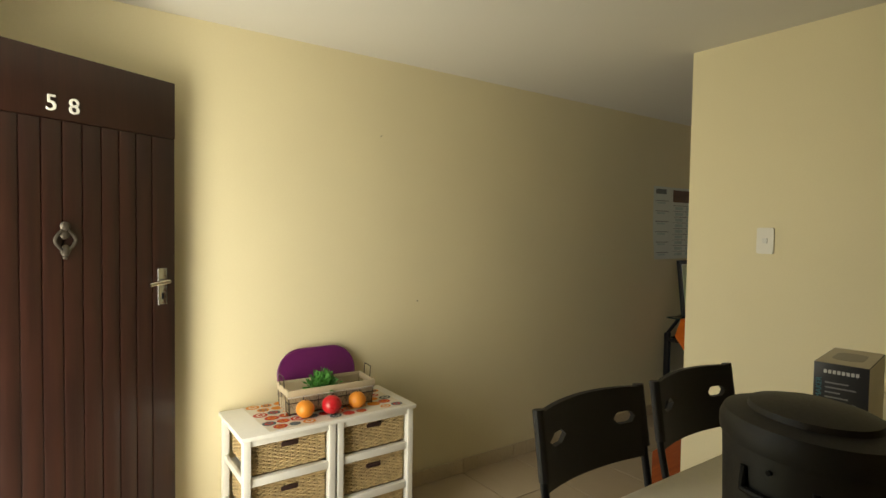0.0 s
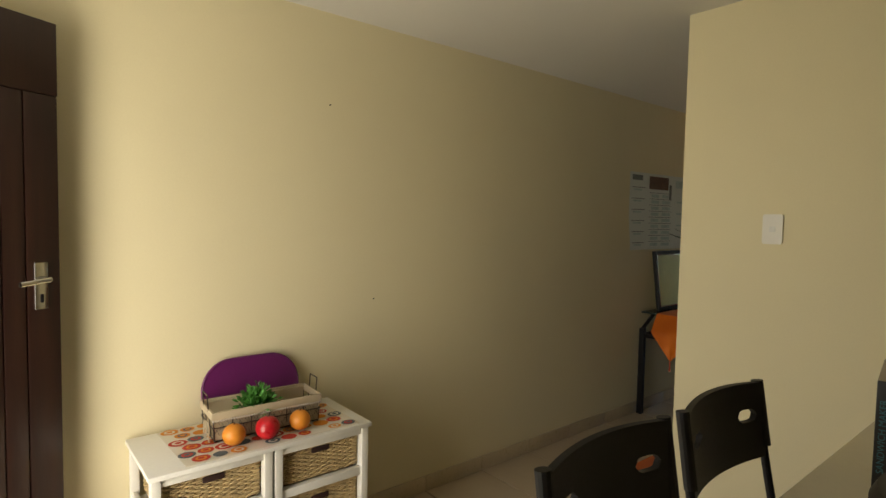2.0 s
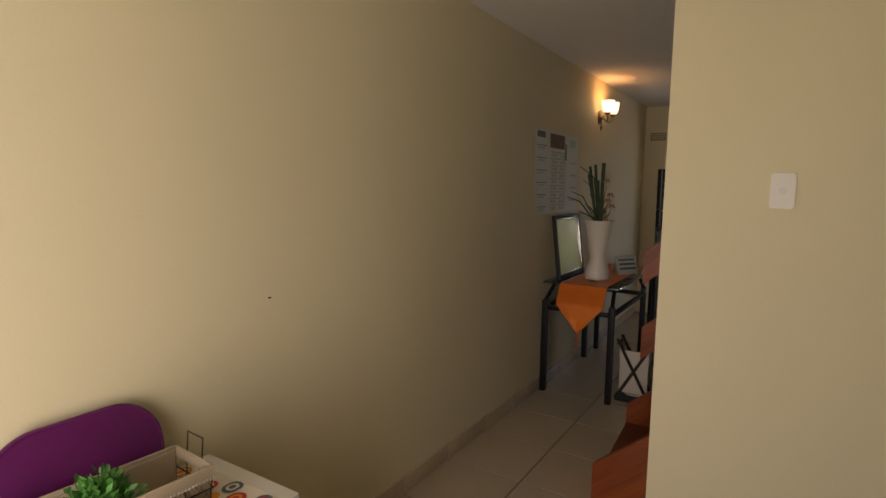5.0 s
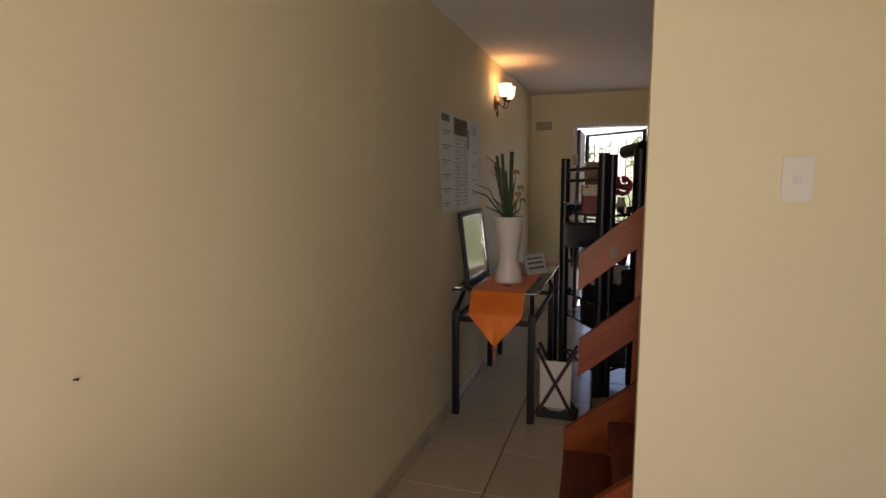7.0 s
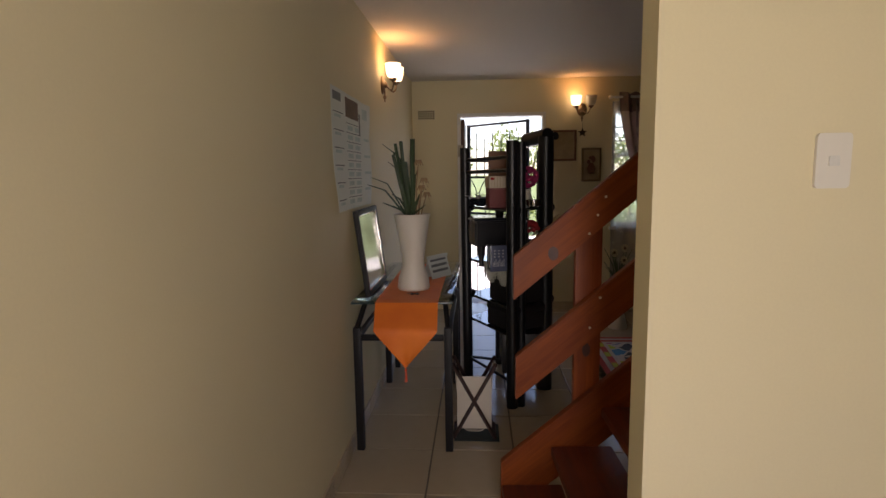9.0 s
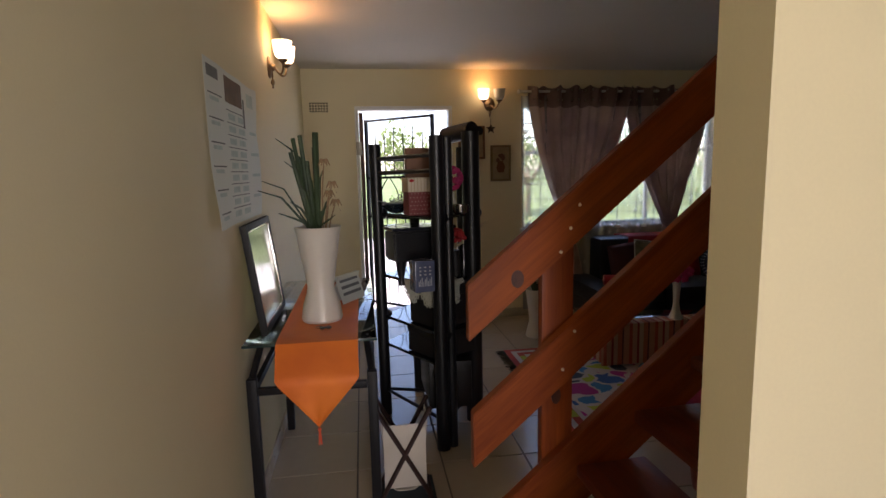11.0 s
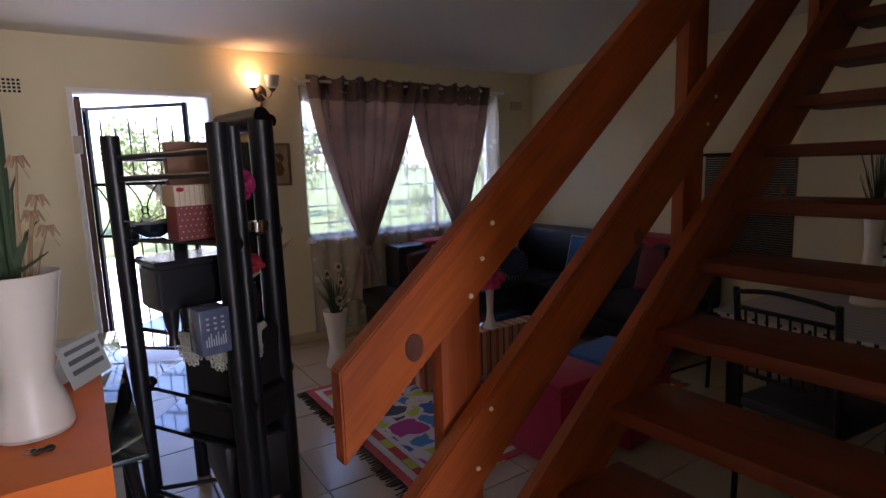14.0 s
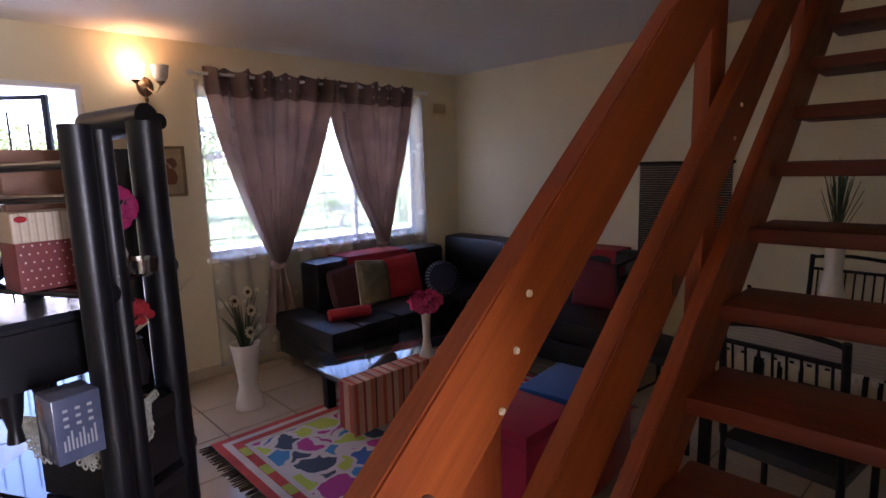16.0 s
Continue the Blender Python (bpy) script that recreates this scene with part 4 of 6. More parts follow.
bin_ = thing("bread_bin", "black plastic oval bin with a domed lid", "bin", (2.30, 1.405, TZ), -24)
BA, BB = 0.140, 0.82
bm = bm_new()
lathe(bm, [(BA * 0.88, 0), (BA * 0.92, 0.02), (BA * 0.97, 0.24), (BA * 0.985, 0.285)], seg=48)
for v in bm.verts:
    v.co.y *= BB
part("body", bm, BLACKP, bin_)
bm = bm_new()
lathe(bm, [(BA * 1.0, 0.283), (BA * 1.02, 0.290), (BA * 1.02, 0.308), (BA * 0.97, 0.322), (BA * 0.74, 0.328), (BA * 0.70, 0.329), (BA * 0.68, 0.338), (BA * 0.42, 0.347), (0.002, 0.350)], seg=48)
for v in bm.verts:
    v.co.y *= BB
lid = part("lid", bm, BLACKP, bin_)
bm = bm_new()
G = BA * 1.02


def rim_at(deg, z, r=G):
    return (r * math.cos(radians(deg)), BB * r * math.sin(radians(deg)), z)


for k in range(14):
    rod(bm, rim_at(-92 + 3.2 * k, 0.222), rim_at(-92 + 3.2 * (k + 1), 0.222), 0.0055, seg=8)
for deg in (-92, -92 + 3.2 * 14):
    rod(bm, rim_at(deg, 0.222), rim_at(deg, 0.256, BA * 0.99), 0.0055, seg=8)
part("grip", bm, BLACKM, bin_)
bm = bm_new()
rod(bm, rim_at(-74, 0.262, BA * 0.96), rim_at(-74, 0.262, BA * 1.01), 0.004, seg=10)
part("stud", bm, BLACKM, bin_)

bx = thing("appliance_box", "black and white cardboard box of a sandwich maker", "box", (1.998, 2.22, TZ), 9)
bm = bm_new()
box(bm, (0, 0, 0), (0.127, 0.27, 0.246), 0.002)
part("carton", bm, mat("printed_card_black", (0.025, 0.024, 0.026), 0.4, vary=0.2, bump=0.03), bx)
bm = bm_new()
box(bm, (0.1272, 0.002, 0.002), (0.1282, 0.268, 0.244))
part("side_panel", bm, mat("printed_card_cream", (0.58, 0.52, 0.42), 0.45), bx)
bm = bm_new()
box(bm, (0.001, 0.001, 0.2462), (0.126, 0.269, 0.2472))
top_panel = part("top_panel", bm, mat("printed_card_grey", (0.42, 0.37, 0.29), 0.4), bx)
bm = bm_new()
slab(bm, rounded(0.075, 0.13, 0.03), pose(0.064, 0.13, 0.2474), 0.0008)
part("printed_picture", bm, mat("printed_grey", (0.20, 0.18, 0.15), 0.4), top_panel)
WORD = mat("white_print", (0.6, 0.6, 0.58), 0.5)
bm = bm_new()
for k in range(8):
    box(bm, (0.024 + 0.0105 * k, -0.0012, 0.218), (0.0315 + 0.0105 * k, -0.0002, 0.228))
part("name_bar", bm, WORD, bx)
bm = bm_new()
for k in range(13):
    box(bm, (0.028, -0.001, 0.190 - 0.0135 * k), (0.028 + 0.075 * (0.72 + 0.28 * math.sin(k * 2.1)), -0.0002, 0.194 - 0.0135 * k))
part("text_lines", bm, mat("grey_text", (0.25, 0.25, 0.25), 0.5), bx)
part("printed_words", text_bm("SANDWICH MAKER", 0.019, 0.0004), mat("teal_print", (0.06, 0.22, 0.26), 0.5), bx, "teal printed words", pose(0.014, -0.001, 0.12, 90, -90, 0))

# ---- console table ----
con = thing("console_table", "glass topped console table with a black metal frame", "table", (0.0, 4.56, 0))
for x in (0.045, 0.52):
    for y in (0.03, 0.985):
        bm = bm_new()
        box(bm, (x - 0.02, y - 0.02, 0.0), (x + 0.02, y + 0.02, 0.675), 0.004)
        part("leg", bm, BLACKM, con)
for a, b in (((0.067, 0.015, 0.605), (0.498, 0.04, 0.635)), ((0.067, 0.973, 0.605), (0.498, 0.998, 0.635)), ((0.035, 0.052, 0.605), (0.058, 0.963, 0.635)), ((0.508, 0.052, 0.605), (0.532, 0.963, 0.635))):
    bm = bm_new()
    box(bm, a, b, 0.003)
    part("apron", bm, BLACKM, con)
for x, y in ((0.07, 0.06), (0.50, 0.06), (0.07, 0.95), (0.50, 0.95)):
    bm = bm_new()
    rod(bm, (x - 0.025 if x < 0.2 else x + 0.02, y - 0.03 if y < 0.5 else y + 0.03, 0.672), (x, y + (0.09 if y < 0.5 else -0.09), 0.786), 0.014, seg=10)
    part("bracket", bm, BLACKM, con)
bm = bm_new()
box(bm, (0.006, 0.075, 0.788), (0.545, 1.40, 0.798), 0.003)
part("glass_top", bm, CLEAR, con)
bm = bm_new()
for a, b in (((0.005, 0.070, 0.786), (0.547, 0.0745, 0.7975)),):
    box(bm, a, b, 0.002)
part("glass_edge", bm, mat("dark_glass_edge", (0.02, 0.04, 0.038), 0.2), con)
for y in (1.30,):
    for x in (0.06, 0.52):
        bm = bm_new()
        box(bm, (x - 0.02, y - 0.02, 0.0), (x + 0.02, y + 0.02, 0.787), 0.004)
        part("leg", bm, BLACKM, con)

rn = thing("orange_runner", "orange satin table runner with a pointed tasselled end", "runner", (0.303, 4.622, 0.7995))
bm = bm_new()
W2 = 0.165


def runner_at(u, v):
    x = (u - 0.5) * 2
    if v < 0.62:
        return Vector((x * W2, 1.22 * (0.62 - v) / 0.62 + 0.004, 0.0025))
    s = (v - 0.62) / 0.38
    width = W2 * (1.0 if s < 0.42 else max(0.012, 1 - (s - 0.42) / 0.58))
    return Vector((x * width, 0.004 - 0.082 * min(1, s * 2.4) - 0.006 * s + 0.004 * math.sin(5 * x + 3 * s) * s, 0.0025 - 0.33 * s))


sheet(bm, 14, 40, runner_at, 0.0018)
part("cloth", bm, ORANGECLOTH, rn)
bm = bm_new()
ball(bm, (0.0, -0.088, -0.335), 0.008, seg=10)
for k in range(9):
    rod(bm, (0.003 * math.cos(k), -0.088 + 0.003 * math.sin(k), -0.338), (0.007 * math.cos(k * 1.3), -0.088 + 0.006 * math.sin(k * 1.3), -0.40), 0.0016, seg=5)
part("tassel", bm, cloth("orange_red_thread", (0.70, 0.10, 0.03), (0.55, 0.07, 0.02), 0.7), rn)

vase = thing("tall_vase", "tall white waisted ceramic vase on the runner", "vase", (0.304, 4.955, 0.8038))
bm = bm_new()
lathe(bm, [(0.002, 0.0), (0.088, 0.0), (0.094, 0.012), (0.086, 0.07), (0.066, 0.13), (0.061, 0.16), (0.066, 0.20), (0.082, 0.30), (0.097, 0.405), (0.106, 0.435), (0.101, 0.436), (0.092, 0.405), (0.06, 0.18), (0.002, 0.17)], seg=40)
part("vessel", bm, CERAMIC, vase)
vp = thing("leafy_stems", "spiky green stems with dry flowers in the tall vase", "plant", (0.304, 4.955, 0.9335))


def strap(bm, pts, w):
    rows = []
    for k, p in enumerate(pts):
        p = Vector(p)
        d = (Vector(pts[min(k + 1, len(pts) - 1)]) - Vector(pts[max(k - 1, 0)])).normalized()
        s = d.cross(Vector((0.3, 0.9, 0.2))).normalized() * w * (1 - 0.75 * (k / (len(pts) - 1)) ** 2)
        rows.append((bm.verts.new(p - s), bm.verts.new(p + Vector((0, 0.002, 0.001))), bm.verts.new(p + s)))
    for a, b in zip(rows, rows[1:]):
        bm.faces.new((a[0], a[1], b[1], b[0]))
        bm.faces.new((a[1], a[2], b[2], b[1]))


prng = random.Random(21)
for dx, dy, top, r in ((-0.085, -0.02, 0.700, 0.008), (-0.060, 0.03, 0.715, 0.009), (0.012, -0.01, 0.725, 0.012), (-0.035, 0.02, 0.60, 0.010), (-0.105, 0.01, 0.64, 0.006), (0.0, 0.02, 0.66, 0.008)):
    bm = bm_new()
    rod(bm, (dx * 0.15, dy * 0.2, 0.06), (dx * 0.42, dy * 0.5, 0.36), r * 0.8, r, 8)
    rod(bm, (dx * 0.42, dy * 0.5, 0.36), (dx, dy, top), r, r * 1.15, 8)
    part("stem", bm, GREEN, vp)
for dx, dz, w in ((-0.245, 0.475, 0.008), (-0.235, 0.515, 0.006), (-0.17, 0.37, 0.008), (-0.16, 0.70, 0.007), (-0.125, 0.60, 0.006), (-0.105, 0.66, 0.009), (0.035, 0.56, 0.006), (-0.115, 0.42, 0.009), (0.07, 0.44, 0.007), (0.045, 0.40, 0.012), (-0.07, 0.50, 0.010), (0.02, 0.47, 0.013), (-0.03, 0.55, 0.011), (0.085, 0.36, 0.006)):
    y = prng.uniform(-0.06, 0.05)
    bm = bm_new()
    strap(bm, [(dx * 0.05, y * 0.1, 0.17), (dx * 0.18, y * 0.4, min(0.31, dz - 0.02)), (dx * 0.60, y * 0.8, dz * 0.93), (dx, y, dz)], w)
    part("leaf", bm, GREEN, vp)
for dx, h in ((0.045, 0.60), (0.075, 0.50), (0.088, 0.42), (0.060, 0.46)):
    bm = bm_new()
    strap(bm, [(0.02, -0.01, 0.15), (dx * 0.7, -0.02, h * 0.8), (dx, -0.03, h), (dx + 0.022, -0.03, h - 0.05)], 0.004)
    for k in range(6):
        a = k * 1.05
        strap(bm, [(dx, -0.03, h), (dx + 0.012 * math.cos(a), -0.03 + 0.012 * math.sin(a), h + 0.006), (dx + 0.026 * math.cos(a), -0.03 + 0.02 * math.sin(a), h - 0.022)], 0.007)
    part("dry_flower", bm, DRY, vp)

pf = thing("leaning_picture", "black framed picture behind glass leaning on the wall", "picture frame", (0.080, 5.03, 0.7985), 90)
# local x runs along the wall, the picture leans back towards it
lean = pose(0, 0, 0, 90 - 7.0, 0, 0)
PW, PH = 0.56, 0.475
for a, b in (((-PW / 2, 0), (-PW / 2 + 0.028, PH)), ((PW / 2 - 0.028, 0), (PW / 2, PH)), ((-PW / 2 + 0.028, 0), (PW / 2 - 0.028, 0.028)), ((-PW / 2 + 0.028, PH - 0.028), (PW / 2 - 0.028, PH))):
    bm = bm_new()
    box(bm, (a[0], a[1], -0.018), (b[0], b[1], 0.010), 0.004)
    bmesh.ops.transform(bm, matrix=lean, verts=bm.verts)
    part("frame_bar", bm, mat("matt_black_frame", (0.008, 0.008, 0.009), 0.6, vary=0.2), pf)
# pale green base colour stands for doorway daylight mirrored in the glass
bm = bm_new()
box(bm, (-PW / 2 + 0.026, 0.026, -0.014), (PW / 2 - 0.026, PH - 0.026, -0.006))
bmesh.ops.transform(bm, matrix=lean, verts=bm.verts)
part("print", bm, mat("pale_green_reflection", (0.74, 0.86, 0.55), 0.17, vary=0.10, scale=2.5, bump=0.0, coat=0.4), pf, "glossy picture glass coloured pale green like mirrored daylight")

for a, b in (((-PW / 2 + 0.028, 0.028), (-PW / 2 + 0.036, PH - 0.028)), ((PW / 2 - 0.036, 0.028), (PW / 2 - 0.028, PH - 0.028)), ((-PW / 2 + 0.036, 0.028), (PW / 2 - 0.036, 0.036)), ((-PW / 2 + 0.036, PH - 0.036), (PW / 2 - 0.036, PH - 0.028))):
    bm = bm_new()
    box(bm, (a[0], a[1], -0.005), (b[0], b[1], 0.007), 0.001)
    bmesh.ops.transform(bm, matrix=lean, verts=bm.verts)
    part("inner_edge", bm, CHROME, pf, "thin silver inner edge")

cards = thing("greeting_card", "folded printed card standing beside the vase", "card", (0.445, 5.31, 0.8038), 58)
bm = bm_new()
slab(bm, [(-0.105, 0), (0.105, 0), (0.105, 0.15), (-0.105, 0.15)], pose(0, 0, 0.0, 72, 0, 0), 0.003)
slab(bm, [(-0.105, 0), (0.105, 0), (0.105, 0.15), (-0.105, 0.15)], pose(0, 0.075, 0.0, 108, 0, 0), 0.003)
part("leaf", bm, PAPER, cards)
bm = bm_new()
for z in (0.04, 0.075, 0.11):
    slab(bm, [(-0.08, z), (0.085, z), (0.085, z + 0.016), (-0.08, z + 0.016)], pose(0, -0.0034, 0.0, 72, 0, 0), 0.0015)
part("print_bars", bm, INK, cards)
keys = thing("key_bunch", "small bunch of dark keys on the runner", "keys", (0.300, 4.80, 0.8038))
bm = bm_new()
for a in (0.2, 0.9, 2.6, 3.3):
    box(bm, (0.0, -0.006, 0.001), (0.052, 0.006, 0.005), 0.001, pose(0, 0, 0, 0, 0, math.degrees(a)))
part("key", bm, PEWTER, keys)
bm = bm_new()
bent(bm, [(0.016 * math.cos(k * 0.6283), 0.016 * math.sin(k * 0.6283), 0.006) for k in range(11)], 0.0016, 6)
part("ring", bm, CHROME, keys)

# ---- poster ----
po = thing("wall_poster", "large white printed chart pinned to the wall", "poster", (0.0, 4.40, 1.285), 90)
# local x runs along the wall away from the entrance, local -y into the room
PWD, PHT = 0.86, 0.595
bm = bm_new()


def curl(x, z):
    return -0.004 - 0.020 * math.exp(-((x / 0.16) ** 2 + (z / 0.16) ** 2)) - 0.004 * math.sin(x * 9) ** 2 - 0.010 * math.exp(-((x - PWD) / 0.05) ** 2) * abs(math.sin(z * 8))


sheet(bm, 30, 24, lambda u, v: Vector((u * PWD, curl(u * PWD, v * PHT), v * PHT)), 0.0008)
part("paper", bm, PAPER, po)


def printed(x0, x1, z0, z1, material, name="print_bar"):
    bm = bm_new()
    sheet(bm, 4, 2, lambda u, v: Vector((x0 + (x1 - x0) * u, curl(x0 + (x1 - x0) * u, z0 + (z1 - z0) * v) - 0.0016, z0 + (z1 - z0) * v)), 0.0004)
    part(name, bm, material, po)


printed(0.27, 0.56, 0.475, 0.575, BROWNINK, "header_picture")
printed(0.03, 0.17, 0.535, 0.575, INK)
printed(0.68, 0.80, 0.50, 0.56, PALEINK)
printed(0.575, 0.615, 0.40, 0.52, INK)
for k in range(6):
    z = 0.44 - 0.085 * k
    printed(0.03, 0.21, z + 0.038, z + 0.043, INK)
    printed(0.05, 0.16, z + 0.016, z + 0.030, PALEINK)
for k in range(9):
    z = 0.445 - 0.048 * k
    printed(0.28, 0.62, z, z + 0.0035, INK)
    printed(0.31, 0.42, z - 0.034, z - 0.010, PALEINK)
    printed(0.47, 0.60, z - 0.034, z - 0.010, PALEINK)
    if k % 2:
        printed(0.71, 0.84, z - 0.02, z - 0.006, PALEINK)

# ---- folding magazine stand ----
ms = thing("folding_stand", "folding wooden stand with a cream canvas sling", "stand", (0.652, 4.77, 0.0))
for y in (-0.055, 0.075):
    for s in (-1, 1):
        bm = bm_new()
        rod(bm, (s * -0.115, y, 0.008), (s * 0.115, y + 0.01, 0.425), 0.011, seg=10)
        ball(bm, (s * 0.115, y + 0.01, 0.425), 0.0125, seg=10)
        part("leg", bm, DOORWOOD, ms)
for x in (-0.112, 0.112):
    for z in (0.03, 0.405):
        bm = bm_new()
        rod(bm, (x, -0.055, z), (x, 0.085, z), 0.008, seg=8)
        part("crossbar", bm, DOORWOOD, ms)
bm = bm_new()


def sling(u, v):
    a = (u - 0.5) * 2
    z = 0.395 - 0.355 * (1 - abs(a) ** 5)
    return Vector((a * 0.105, -0.04 + 0.115 * v, z))


sheet(bm, 24, 4, sling, 0.003)
part("sling", bm, CANVAS, ms)
bm = bm_new()
box(bm, (-0.095, -0.046, 0.06), (0.095, -0.042, 0.36), 0.001)
part("end_panel", bm, CANVAS, ms)
# thin dark sheet laid on the tiles as the stand's base shadow
bm = bm_new()
box(bm, (-0.12, -0.09, 0.0), (0.13, 0.12, 0.006), 0.002)
single("mat", bm, cloth("dark_teal_base_shadow", (0.035, 0.05, 0.052), (0.02, 0.03, 0.03), 0.9), "thin dark teal sheet as the shadow under the stand", "mat", pose(0.66, 4.78, 0.0005))

# ---- wall lights ----
SHADE_ON = glow("lit_shade", (1.0, 0.74, 0.42), 1.1)
SHADE_OFF = mat("frosted_shade", (0.72, 0.66, 0.56), 0.3)


def sconce(at, rz, lit):
    """Two-arm wall light; local -y points into the room."""
    s = thing("wall_light", "brass two-arm wall light with frosted cup shades", "wall light", at, rz, "wall lights")
    bm = bm_new()
    lathe(bm, [(0.002, 0), (0.048, 0), (0.052, 0.006), (0.040, 0.016), (0.02, 0.022), (0.012, 0.04), (0.002, 0.042)], seg=24)
    bmesh.ops.transform(bm, matrix=pose(0, 0, 0, 90, 0, 0) @ Matrix.Diagonal((1, 1.25, 1, 1)), verts=bm.verts)
    part("back_plate", bm, BRASSY, s)
    bm = bm_new()
    ball(bm, (0, -0.02, -0.085), 0.012, (1, 1, 1.6), 10)
    rod(bm, (0, -0.02, -0.02), (0, -0.02, -0.12), 0.005, seg=8)
    part("drop", bm, BRASSY, s)
    for k, side in enumerate((-1, 1)):
        bm = bm_new()
        pts = [(side * 0.075 * t ** 0.8, -0.035 - 0.06 * math.sin(t * 1.57), -0.005 - 0.055 * math.sin(t * 3.0) + 0.035 * t) for t in [j / 10 for j in range(11)]]
        bent(bm, pts, 0.0055, 8)
        part("arm", bm, BRASSY, s)
        end = pts[-1]
        bm = bm_new()
        lathe(bm, [(0.004, -0.02), (0.012, -0.012), (0.026, 0.0), (0.028, 0.008), (0.004, 0.009)], end, 18)
        part("cup", bm, BRASSY, s)
        bm = bm_new()
        lathe(bm, [(0.022, 0.010), (0.040, 0.022), (0.049, 0.05), (0.052, 0.085), (0.056, 0.108), (0.052, 0.108), (0.046, 0.05), (0.02, 0.014)], end, 26)
        part("shade", bm, SHADE_ON if lit[k] else SHADE_OFF, s, "glowing frosted glass shade" if lit[k] else "unlit frosted glass shade")
        if lit[k]:
            w = s.matrix_world @ Vector((end[0], end[1], end[2] + 0.118))
            lamp("wall_light_bulb", "POINT", Matrix.Translation(w), LAMP_W, (1.0, 0.55, 0.20), soft=0.03)


LAMP_W = 0.18
sconce((0.0, 5.84, 2.098), 90, (True, True))
sconce((1.75, FAR, 2.096), 0, (True, False))

for y, z in ((1.90, 2.003), (2.146, 1.088)):
    nail = thing("wall_nail", "tiny dark nail driven into the plaster wall", "nail", (0.0, y, z), 90, "nails in the wall")
    bm = bm_new()
    rod(bm, (0, 0.0005, 0), (0, -0.010, 0.002), 0.0018, seg=8)
    ball(bm, (0, -0.011, 0.002), 0.003, (1, 0.5, 1), 8)
    part("shank", bm, BLACKM, nail)

# ---- black display rack ----
rack = thing("display_rack", "black lacquered display rack of round posts and shelves", "rack", (0.90, 5.40, 0.0))
PB0, PB1 = Vector((-0.012, -0.25, 0.0)), Vector((-0.016, -0.235, 1.652))   # double front post
PA0, PA1 = Vector((-0.296, 0.25, 0.0)), Vector((-0.308, 0.25, 1.636))      # slim side post
PC0, PC1 = Vector((0.225, 0.07, 0.0)), Vector((0.222, 0.085, 1.69))        # far side post
PD0, PD1 = Vector((-0.06, 0.56, 0.0)), Vector((-0.06, 0.56, 1.62))         # hidden back post


def on(p, q, z):
    return p + (q - p) * (z / q.z)


for p, q, r in ((PB0, PB1, 0.036), (PB0 + Vector((0.056, 0.026, 0)), PB1 + Vector((0.056, 0.026, -0.01)), 0.027), (PA0, PA1, 0.034), (PC0, PC1, 0.050), (PD0, PD1, 0.032), (Vector((0.25, 0.45, 0.0)), Vector((0.25, 0.45, 1.62)), 0.048)):
    bm = bm_new()
    rod(bm, p, q, r, seg=26)
    part("post", bm, LACQUER, rack)
for z in (1.47, 1.55):
    bm = bm_new()
    rod(bm, on(PA0, PA1, z), on(PB0, PB1, z + 0.01), 0.012, seg=10)
    part("crossbar", bm, LACQUER, rack)
    bm = bm_new()
    rod(bm, on(PA0, PA1, z), on(PD0, PD1, z), 0.010, seg=10)
    part("crossbar", bm, LACQUER, rack)
for z in (0.16,):
    for (p, q), (s, t) in (((PA0, PA1), (PB0, PB1)), ((PB0, PB1), (PC0, PC1)), ((PC0, PC1), (PD0, PD1)), ((PA0, PA1), (PC0, PC1))):
        bm = bm_new()
        rod(bm, on(p, q, z), on(s, t, z), 0.010, seg=10)
        part("crossbar", bm, LACQUER, rack)
bm = bm_new()
a, b = Vector((0.235, 0.085, 1.70)), Vector((0.115, 0.29, 1.68))
rod(bm, a, b, 0.048, seg=26)
part("top_tube", bm, LACQUER, rack)
bm = bm_new()
rod(bm, (0.295, 0.165, 1.70), (0.225, 0.31, 1.69), 0.026, seg=18)
part("top_tube", bm, LACQUER, rack)
for k, z in enumerate((0.45, 0.62, 1.235, 0.87)):
    pts = [on(PA0, PA1, z), on(PB0, PB1, z), on(PC0, PC1, z), on(PD0, PD1, z)]
    mid = sum(pts, Vector()) / 4
    pts = [mid + (p - mid) * 0.96 for p in pts]
    bm = bm_new()
    slab(bm, [(p.x, p.y) for p in pts], pose(0, 0, z - 0.011), 0.018)
    bmesh.ops.bevel(bm, geom=bm.edges[:], offset=0.004, segments=1, affect="EDGES")
    part("shelf", bm, mat("black_glass_shelf", (0.010, 0.012, 0.016), 0.10, vary=0.2, bump=0.0, coat=0.6), rack)
for p, q in ((PA0, PA1), (PB0, PB1), (PC0, PC1)):
    for z in (0.62, 1.235):
        bm = bm_new()
        ball(bm, on(p, q, z) + Vector((0.03, 0.02, 0)), 0.034, seg=14)
        part("knuckle", bm, LACQUER, rack)
bm = bm_new()
box(bm, (-0.07, -0.13, 0.172), (0.17, 0.32, 0.437), 0.01)
single("cabinet_box", bm, mat("black_cabinet", (0.014, 0.012, 0.012), 0.4, vary=0.3), "black wooden speaker cabinet on the rack's base", "speaker", pose(0.90, 5.40, 0.0))

